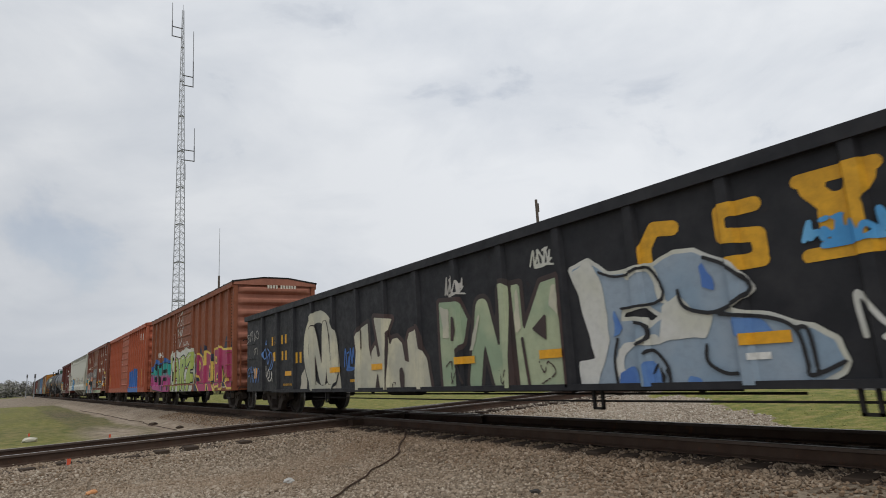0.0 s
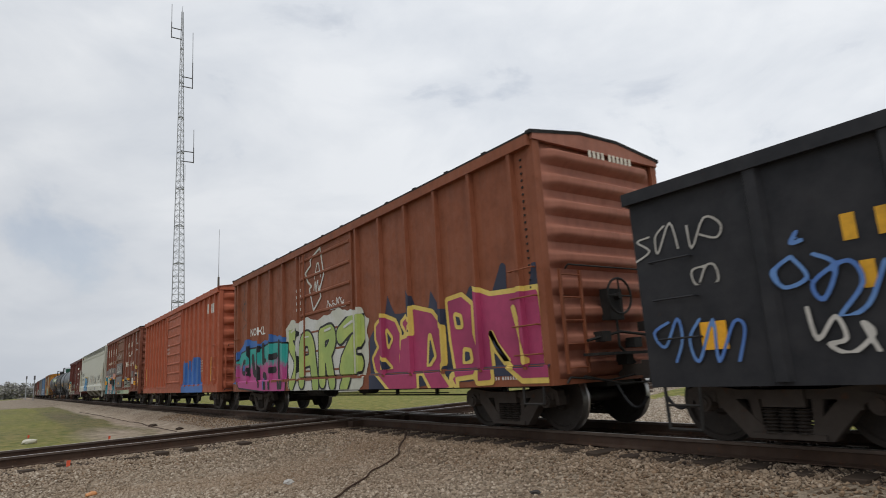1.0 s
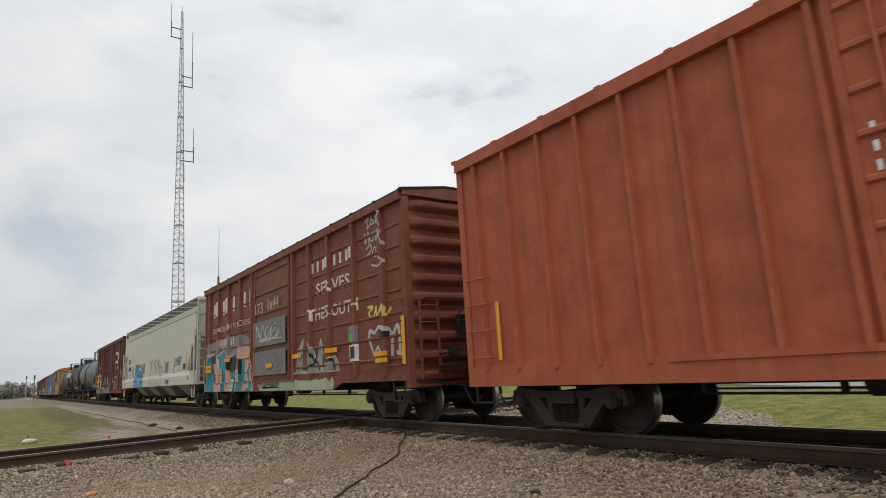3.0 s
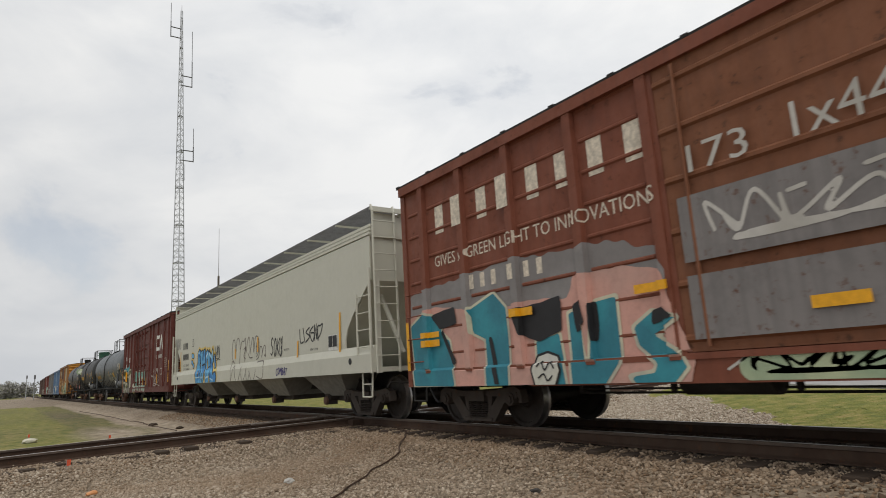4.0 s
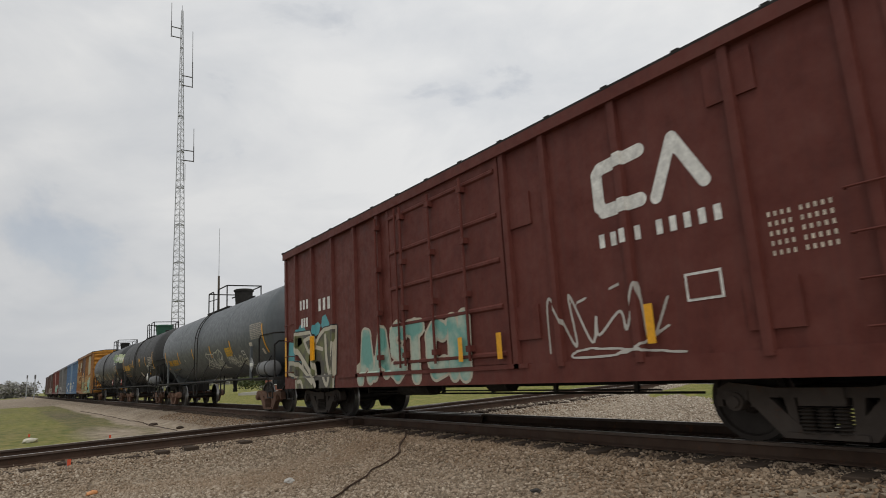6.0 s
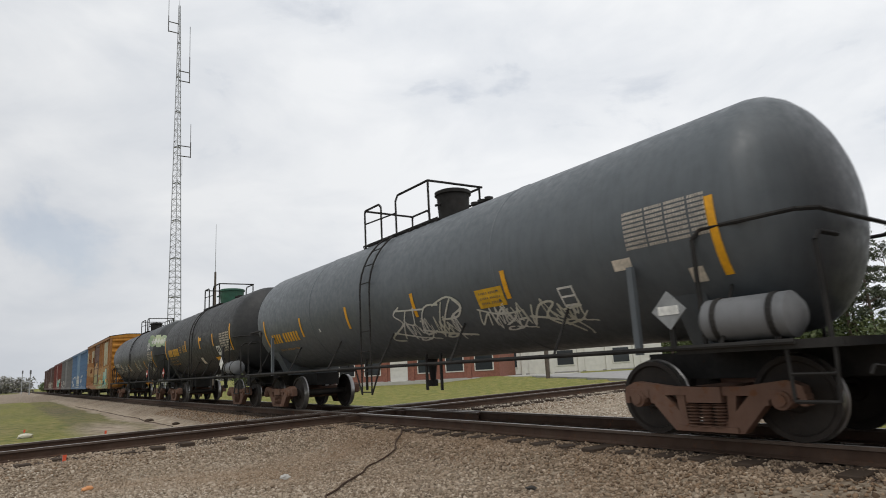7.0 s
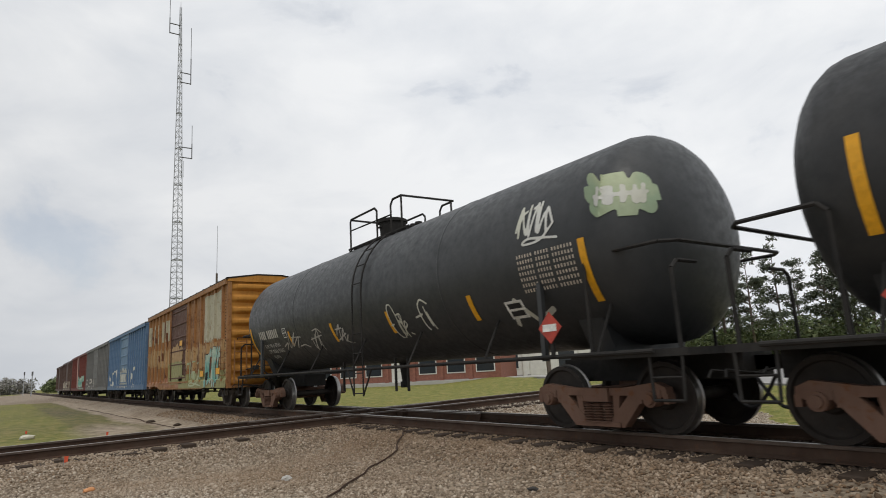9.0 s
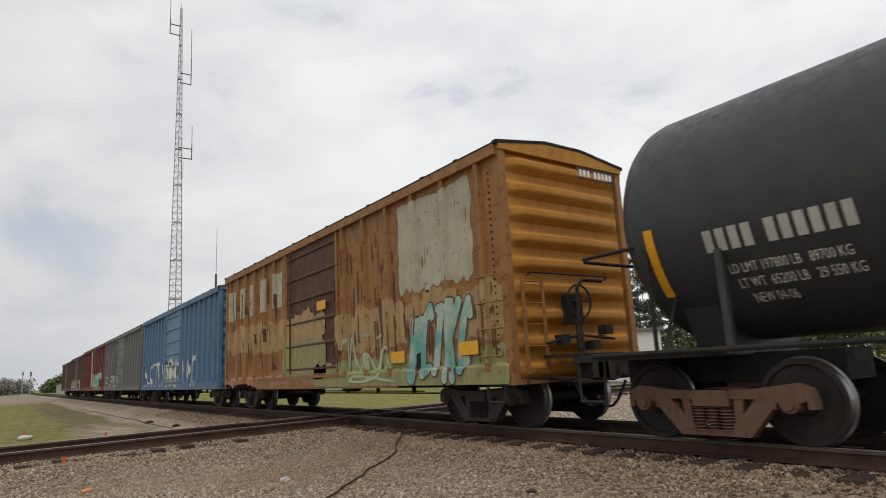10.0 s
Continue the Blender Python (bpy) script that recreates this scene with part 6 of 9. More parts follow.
piece(nokl, 25.69, 1.08, [(0.07, P_YEL), (0, P_NAVY)], [(0, [(0.23, 0.75), (0.4, 0.6), (0.28, 0.47)]),
      (0, [(0, 0.24), (0.35, 0.02), (0.12, 0)]),
      (0, [(1.78, 0.53), (1.89, 0.18), (1.7, 0.03)]),
      (0, [(2.6, 0.82), (2.72, 0.78), (2.74, 0.65), (2.63, 0.66)]),
      (0, [(2.81, 0.21), (2.93, 0.19), (2.95, 0.07), (2.79, 0.03)]),
      (0, [(3.52, 0.43), (3.61, 0.27), (3.87, 0), (3.58, 0.24)])], over=5, step=0.03)
piece(nokl, 22.19, 0.95, [(0, P_YEL)], [(0.05, [(0.58, 0.92), (0.66, 0.61), (0.8, 0.11)]),
      (0.05, [(0, 0.58), (0.18, 0.31), (0.47, 0)])], over=5, step=0.03)
piece(nokl, 31.09, 0.66, [(0.05, P_WHITE)], [(0, [(0, 1.7), (0.45, 1.83), (1.23, 1.76), (2.55, 1.76), (3.9, 1.81), (4.49, 1.76), (4.8, 1.49), (4.74, 0.66), (4.56, 0.16), (4.23, 0), (0.26, 0.05)])], blotch=0.13, seed=4, step=0.045, over=2)
piece(nokl, 30.7, 0.71, [(0.055, INK), (0, P_LIME)], [(0.17, [(0.38, 1.46), (0.03, 1.49), (0, 1.2), (0.36, 0.86), (0.37, 0.49), (0.13, 0.17)]),
      (0.18, [(0.84, 0.22), (0.92, 1.1), (1.22, 1.29), (1.49, 1.13), (1.63, 0.61), (1.72, 0.11)]),
      (0.13, [(0.94, 0.7), (1.48, 0.74)]),
      (0.18, [(2.14, 0.22), (2.16, 1.29)]),
      (0.17, [(2.16, 1.29), (2.67, 1.34), (2.76, 1.1), (2.5, 0.85), (2.25, 0.8)]),
      (0.17, [(2.49, 0.82), (2.69, 0.16)]),
      (0.2, [(3.2, 1.22), (3.73, 1.43), (4.06, 1.44), (4.17, 1.22), (3.74, 0.9), (3.39, 0.59)]),
      (0.19, [(3.32, 0.45), (4, 0.54)]),
      (0.16, [(3.47, 0.27), (3.26, 0)])], label="lime green graffiti letters on white", over=4, step=0.04)
piece(nokl, 30.66, 2.02, [(0, P_WHITE)], [(0.03, [(0, 0.23), (0.25, 0.29)]),
      (0.03, [(1.04, 0), (1.32, 0.01)]),
      (0.03, [(2.31, 0.08), (2.64, 0.11)]),
      (0.03, [(3.37, 0.07), (3.78, 0.17)])], over=7, step=0.03)
piece(nokl, 36.11, 0.73, [(0, P_BLUE)], [(0, [(0, 0.15), (0.11, 1.26), (0.63, 1.23), (1.06, 1.43), (1.28, 1.65), (1.8, 1.65), (2.25, 1.49), (2.99, 1.46), (3.51, 1.46), (3.76, 1.69), (4, 1.59), (4.38, 1.52), (5.21, 1.38), (4.96, 0), (1.33, 0.18)])], blotch=0.1, seed=6, step=0.05)
piece(nokl, 35.45, 0.66, [(0.05, INK), (0, P_ROSE)], [(0, [(0, 0.36), (0.06, 0.99), (0.37, 1.25), (1.17, 1.34), (1.37, 1.34), (1.99, 1.34), (2.06, 1.29), (2.24, 1.3), (2.49, 1.32), (3, 1.4), (3.69, 1.38), (4.54, 1.3), (4.36, 0.01), (3.42, 0), (0.22, 0.17)])], label="teal and pink graffiti letters", over=2, step=0.04)
piece(nokl, 34.94, 0.74, [(0, INK)], [(0.07, [(0.14, 0.91), (0, 0.6), (0.26, 0.54), (0.43, 0.84), (0.14, 0.91)]),
      (0.06, [(0.66, 1.32), (0.73, 0.67), (0.68, 0.48)]),
      (0.12, [(1.04, 0.99), (1.15, 0.57), (1.28, 0.49)]),
      (0.06, [(0.64, 0.64), (0.77, 0.47)]),
      (0.06, [(1.7, 1.26), (1.59, 1.01), (1.66, 0.46), (1.67, 0.11)]),
      (0.1, [(1.98, 1.3), (2.01, 0.83)]),
      (0.06, [(2.01, 0.83), (2.18, 0.86)]),
      (0.1, [(2.06, 0.43), (2.19, 0.36), (2.22, 0)]),
      (0.08, [(2.49, 1.36), (2.51, 0.65), (2.6, 0.03)]),
      (0.09, [(2.74, 0.55), (3.04, 0.56)]),
      (0.09, [(2.76, 0.93), (3.11, 0.95)]),
      (0.07, [(3.31, 1.33), (3.31, 0.46), (3.38, 0)]),
      (0.09, [(3.6, 0.79), (3.54, 0.08)])], over=5, step=0.035)
piece(nokl, 34.89, 0.75, [(0, P_BLUE)], [(0, [(0.05, 0.79), (0, 0.6), (0.16, 0.59), (0.24, 0.76)]),
      (0.03, [(2.05, 0.3), (2.08, 0)])], over=7, step=0.03)
piece(nokl, 35.84, 2.72, [(0, P_COCOA)], [(0.012, [(0, 1.08), (0.18, 0.69), (0.34, 1.06), (0.05, 0.55)]),
      (0.012, [(0.87, 1.42), (0.98, 1.17), (0.75, 0.6), (1.09, 0.9), (0.93, 0.79), (1.17, 0.79), (0.92, 0.4), (1.22, 0.17), (0.82, 0)])], step=0.02)
sign = [(0.05, 1.05), (0.4, 1.2), (0.38, 1.36), (1.0, 1.55), (1.2, 0.85), (0.95, 0.5), (1.0, 0.3), (0.55, 0.02), (0.3, 0.6), (0.45, 0.65), (0.2, 0.8), (0.05, 1.05)]
mural(nokl, 29.6 - c, 28.0 - c, 2.65, 4.25, [(0.0, P_WHITE)], [(a, b, 0.028) for a, b in zip(sign, sign[1:])] + [((a[0] + 0.62, a[1] + 0.75), (b[0] + 0.62, b[1] + 0.75), r) for a, b, r in strokes(0.45, 0.5, 1, 0.02, 4, 0, "A")] + [((a[0] + 0.6, a[1] + 0.4), (b[0] + 0.6, b[1] + 0.4), r) for a, b, r in scribble(0.4, 0.35, 2, 0.018, 7)], 0.03, "graffiti", "white outlined map shape")
mural(nokl, 28.3 - c, 27.1 - c, 2.55, 2.85, [(0.0, WHITE)], scribble(1.1, 0.28, 4, 0.013, 21), 0.02)
words(nokl, "NO", 34.2 - c, 33.62 - c, 2.40, 0.25, WHITE, bold=0.02)
words(nokl, "KL", 33.32 - c, 32.82 - c, 2.38, 0.25, WHITE, bold=0.02)
for k in range(4):
    bars(nokl, 30.4 - c, 29.8 - c, 2.75 + 0.17 * k, 2.83 + 0.17 * k, [3], WHITE)
bars(nokl, 22.3 - c, 21.6 - c, 0.80, 0.85, [5, 6], WHITE)

end_bars(nokl, -0.35, 0.75, 4.22, 4.34, [4, 6], CREAM)

# ---------------------------------------------------------------- orange boxcar with blue overpaint
c = (37.8 + 53.0) / 2
org = boxcar("orange-red ribbed boxcar with a blue spray-painted block", 37.8, 53.0, 4.50, ORANGE,
             spread(-7.1, -1.75, 8) + spread(1.75, 7.1, 8), (-1.4, 1.6), ribs=8, off=1.65, roof_mat=ORANGE, door_ribs=8, post=(0.085, 0.08))
mural(org, 43.6 - c, 40.0 - c, 0.7, 2.0, [(0.05, P_BLUE)], [((0.2, 0.15), (3.4, 0.15), 0.2), ((0.3, 0.2), (0.3, 1.1), 0.18), ((0.8, 0.2), (0.8, 1.0), 0.2), ((1.3, 0.2), (1.35, 1.15), 0.2), ((1.9, 0.2), (1.9, 1.1), 0.22), ((2.4, 0.2), (2.4, 1.25), 0.22), ((2.9, 0.2), (2.9, 1.15), 0.2), ((0.4, 0.55), (2.9, 0.55), 0.28)], 0.06, "graffiti", "blue spray-painted block", 0.08, 1)
bars(org, 39.3 - c, 38.55 - c, 3.68, 4.05, [3], WHITE)
for k in range(3):
    bars(org, 46.9 - c, 46.2 - c, 2.5 + 0.18 * k, 2.6 + 0.18 * k, [4], WHITE)
for k in range(5):
    bars(org, 40.5 - c, 39.8 - c, 1.5 + 0.1 * k, 1.55 + 0.1 * k, [6, 4], CREAM)
for y in (38.75, 52.15):
    slab(org, y + 0.04 - c, y - 0.04 - c, 1.1, 2.0, YELLOW, "reflector", "yellow reflective strip", 0.05)

# ---------------------------------------------------------------- dark russet boxcar with slogan
c = (54.85 + 69.95) / 2
sou = boxcar("dark russet boxcar with horizontal panel ribs, worn cream lettering and graffiti", 54.85, 69.95, 4.56, RUSSET,
             [-6.65, -5.35, -4.0, -2.85, -1.72, 1.75, 3.0, 4.35, 5.6, 6.8], (-1.4, 1.65), ribs=10, off=1.5, door_ribs=6, corrugate=8, post=(0.17, 0.085), fishbelly=True, door_mat=paint("rusty_tan_door", (0.21, 0.083, 0.042), (0.06, 0.03, 0.02), wear=0.5, dirt=0.35))
DOOR_GREY = paint("scuffed_grey_overpaint", (0.215, 0.20, 0.195), (0.12, 0.05, 0.03), wear=0.55, dirt=0.3, streak=0.5)
slab(sou, 63.85 - c, 61.1 - c, 2.0, 2.75, DOOR_GREY, "door_patch", "grey overpainted door panels", 0.045)
slab(sou, 63.85 - c, 61.1 - c, 1.15, 1.85, DOOR_GREY, "door_patch", "", 0.045)
bars(sou, 69.0 - c, 64.1 - c, 3.42, 3.95, [8], CREAM, "emblem", "worn cream lettering")
words(sou, "GIVES A GREEN LIGHT TO INNOVATIONS", 68.9 - c, 64.15 - c, 2.82, 0.20, CREAM)
bars(sou, 68.0 - c, 66.1 - c, 2.28, 2.52, [3, 3], CREAM)
bars(sou, 59.55 - c, 56.95 - c, 3.62, 3.88, [8], CREAM, "emblem")
words(sou, "SERVES", 59.2 - c, 57.3 - c, 3.02, 0.30, CREAM, "worn cream slogan lettering", bold=0.018)
words(sou, "THE SOUTH", 59.6 - c, 56.9 - c, 2.40, 0.30, CREAM, bold=0.018)
piece(sou, 69.81, 1.44, [(0.04, P_GREY)], [(0, [(0.07, 0.9), (2.58, 1.13), (4.85, 1.03), (5.51, 0.82), (5.63, 0.53), (5.61, 0), (1.39, 0.06), (0, 0.16)])], blotch=0.09, seed=3, step=0.05)
piece(sou, 69.82, 0.65, [(0.04, P_SALMON)], [(0, [(0, 1.27), (0.75, 1.4), (1.92, 1.25), (4.08, 1.19), (4.22, 1.44), (5.07, 1.43), (5.59, 1.31), (5.73, 0.78), (5.87, 0.27), (5.76, 0), (0.15, 0.07)])], blotch=0.05, seed=5, step=0.05, over=2)
piece(sou, 69.79, 0.65, [(0.045, P_CREAM), (0, P_TEAL2)], [(0, [(0, 1.16), (0.44, 1.37), (0.98, 1.22), (1, 0.97), (1.23, 0.81), (1.36, 0.05), (0.12, 0.07)]),
      (0, [(1.86, 1.29), (2.48, 1.48), (2.75, 1.22), (2.77, 0.74), (2.74, 0.04), (2.22, 0.04), (2.22, 0.78), (1.91, 0.9)]),
      (0, [(3.37, 0.66), (3.83, 0.74), (3.92, 0.02), (3.35, 0.03)]),
      (0, [(4.04, 0.99), (4.26, 1.04), (4.3, 0.34), (4.41, 0.33), (4.52, 1.09), (4.86, 1.12), (4.85, 0.31), (4.57, 0.01), (4.04, 0.02)]),
      (0, [(5.09, 0.71), (5.37, 0.87), (5.71, 0.77), (5.51, 0.66), (5.35, 0.6), (5.68, 0.39), (5.77, 0.21), (5.55, 0), (5.1, 0.01), (5, 0.12), (5.35, 0.16), (5.4, 0.27), (5.14, 0.49)])], label="teal and salmon graffiti letters", over=4, step=0.04)
piece(sou, 69.11, 0.72, [(0, INK)], [(0, [(0, 1.24), (0.75, 1.33), (0.78, 1.04), (0.28, 0.96)]),
      (0, [(2.26, 1.1), (3.22, 1.18), (3.21, 0.71), (2.75, 0.58), (2.38, 0.72)]),
      (0, [(3.46, 1.03), (3.62, 1.08), (3.69, 0.78), (3.49, 0.64)]),
      (0, [(4.7, 0.81), (4.87, 0.86), (5.03, 0.71), (4.67, 0.65)]),
      (0.05, [(0.36, 0.9), (0.65, 0.4)]),
      (0.05, [(1.67, 0.7), (1.8, 0)]),
      (0.05, [(3.83, 0.98), (3.81, 0.55)])], over=7, step=0.04, blotch=0.03)
piece(sou, 66.5, 0.65, [(0.035, INK), (0, P_WHITE)], [(0, [(0, 0.26), (0.11, 0.44), (0.31, 0.48), (0.49, 0.42), (0.54, 0.24), (0.44, 0.04), (0.24, 0), (0.06, 0.04)])], over=9, step=0.03)
piece(sou, 66.39, 0.75, [(0, INK)], [(0.012, [(0, 0.2), (0.1, 0.27), (0.16, 0.15), (0.27, 0.26), (0.34, 0.17)]),
      (0.012, [(0.02, 0.04), (0.14, 0.1), (0.2, 0), (0.3, 0.07)])], over=12, step=0.02)
piece(sou, 60.59, 1.11, [(0.02, P_CHALK), (-0.02, P_MOSSY)], [(0, [(0, 0), (0.12, 0.6), (0.52, 0.88), (0.43, 0.07), (0.84, 0.01), (0.93, 0.79), (1.23, 0.54), (1.34, 0.36), (1.64, 0.83), (1.73, 0.57), (1.63, 0.05), (2.04, 0.3), (2.42, 0.36), (2.6, 0.18), (2.62, 0)])], step=0.04, blotch=0.02, label="grey and white outlined graffiti letters")
piece(sou, 59.61, 1.15, [(0, INK)], [(0.03, [(0, 0.61), (0.29, 0.24), (0.51, 0.55)]),
      (0.03, [(0.01, 0.09), (0.41, 0.23), (0.57, 0.05)]),
      (0.03, [(1.05, 0.18), (1.33, 0.24), (1.45, 0)])], over=3, step=0.03)
piece(sou, 56.45, 1.33, [(0, P_CHALK)], [(0.045, [(0.19, 0.05), (0, 0.42), (0.06, 0.57), (0.23, 0.51), (0.4, 0.62), (0.6, 0.6), (0.84, 0.53), (0.93, 0.4)]),
      (0.04, [(0.23, 0.08), (0.36, 0.21), (0.46, 0.08)]),
      (0.045, [(0.95, 0), (0.97, 0.34), (1.16, 0.59), (1.24, 0.46), (1.25, 0.02)]),
      (0.045, [(1.15, 0.06), (1.35, 0.01), (1.5, 0.02)]),
      (0.05, [(1.46, 0.64), (1.47, 0.37)]),
      (0.05, [(1.51, 0.26), (1.52, 0.15)])], label="white heart-like sprayed outline", step=0.03, blotch=0.02)
piece(sou, 56, 1.69, [(0, INK)], [(0, [(0, 0.18), (0.44, 0.16), (0.45, 0.02), (0.02, 0)])], over=3, step=0.03, blotch=0.02)
piece(sou, 56.46, 2.15, [(0, P_YEL)], [(0.03, [(0, 0.26), (0.22, 0.24), (0.02, 0.12), (0.22, 0.02), (0.36, 0.24), (0.36, 0.02), (0.56, 0.23), (0.55, 0.01), (0.74, 0.22), (0.77, 0), (0.96, 0.14)])], step=0.026, blotch=0.012)
piece(sou, 56.49, 4.05, [(0, P_CHALK)], [(0.02, [(0, 0.24), (0.17, 0.31), (0.1, 0.09), (0.26, 0.16)]),
      (0.02, [(0.34, 0.38), (0.26, 0.16), (0.42, 0.16), (0.32, 0.25)]),
      (0.02, [(0.49, 0.31), (0.48, 0.13), (0.61, 0.32), (0.76, 0.32), (0.67, 0.19), (0.77, 0)])], step=0.022)
piece(sou, 56.51, 3.63, [(0, P_CHALK)], [(0.02, [(0, 0.41), (0.03, 0.18), (0.16, 0.42), (0.18, 0.16)]),
      (0.02, [(0.33, 0.38), (0.23, 0.24), (0.37, 0.19), (0.37, 0.37)]),
      (0.02, [(0.46, 0.4), (0.5, 0.17), (0.57, 0.31), (0.65, 0.14), (0.71, 0.36)]),
      (0.02, [(0.73, 0.38), (0.73, 0.21), (0.82, 0.31), (0.74, 0.24), (0.87, 0)])], step=0.022)
piece(sou, 56.44, 3.21, [(0, P_CHALK)], [(0.02, [(0, 0.48), (0.18, 0.55), (0.2, 0.4), (0.01, 0.33), (0.22, 0.29)]),
      (0.02, [(0.33, 0.46), (0.26, 0.31), (0.4, 0.26), (0.4, 0.44), (0.33, 0.46)]),
      (0.02, [(0.6, 0.45), (0.47, 0.44), (0.61, 0.28), (0.47, 0.25), (0.76, 0.11), (0.63, 0), (0.19, 0.09)])], step=0.022)
mural(sou, 63.7 - c, 61.1 - c, 2.1, 2.7, [(0.0, P_CHALK)], scribble(2.4, 0.55, 5, 0.022, 67), 0.03, over=11)
words(sou, "173", 63.65 - c, 62.95 - c, 3.0, 0.32, P_CHALK, "", 0.05)
words(sou, "1x44", 62.5 - c, 61.6 - c, 3.02, 0.36, P_CHALK, "", 0.05)
mural(sou, 63.5 - c, 61.5 - c, 0.75, 1.0, [(0.0, P_CHALK)], scribble(1.9, 0.25, 9, 0.014, 70), 0.02)
mural(sou, 63.5 - c, 58.0 - c, 0.70, 0.95, [(0.1, P_GREEN)], [((0.2, 0.12), (5.2, 0.12), 0.05)], 0.06, blotch=0.05)
slab(sou, 57.45 - c, 56.95 - c, 1.72, 2.08, P_GREY, "label_plate")
slab(sou, 57.35 - c, 57.1 - c, 1.72, 1.90, plain("green_sticker", (0.12, 0.55, 0.03), 0.5), "sticker", "bright green sticker", 0.012)
slab(sou, 57.4 - c, 56.95 - c, 1.30, 1.66, WHITE, "label_plate", "white-framed black data panel", 0.006)
slab(sou, 57.36 - c, 57.20 - c, 1.36, 1.62, INK, "label_panel", "", 0.011)
slab(sou, 57.15 - c, 56.99 - c, 1.36, 1.62, INK, "label_panel", "", 0.011)
for y, a, b in ((56.1, 1.22, 1.31), (56.1, 1.35, 1.44), (58.4, 1.55, 1.66), (60.6, 1.52, 1.63), (64.6, 1.75, 1.86), (66.9, 1.7, 1.82), (69.3, 1.4, 1.52), (69.3, 1.56, 1.66), (62.6, 1.35, 1.47)):
    slab(sou, y - c, y - 0.5 - c, a, b, YELLOW, "reflector", "yellow reflective strip", 0.075)
slab(sou, 55.03 - c, 54.9 - c, 1.15, 2.08, YELLOW, "reflector", "", 0.07)
slab(sou, 69.9 - c, 69.8 - c, 1.0, 1.9, YELLOW, "reflector", "", 0.07)


end_bars(sou, 0.35, 1.25, 4.25, 4.36, [3, 6], INK, WHITE)


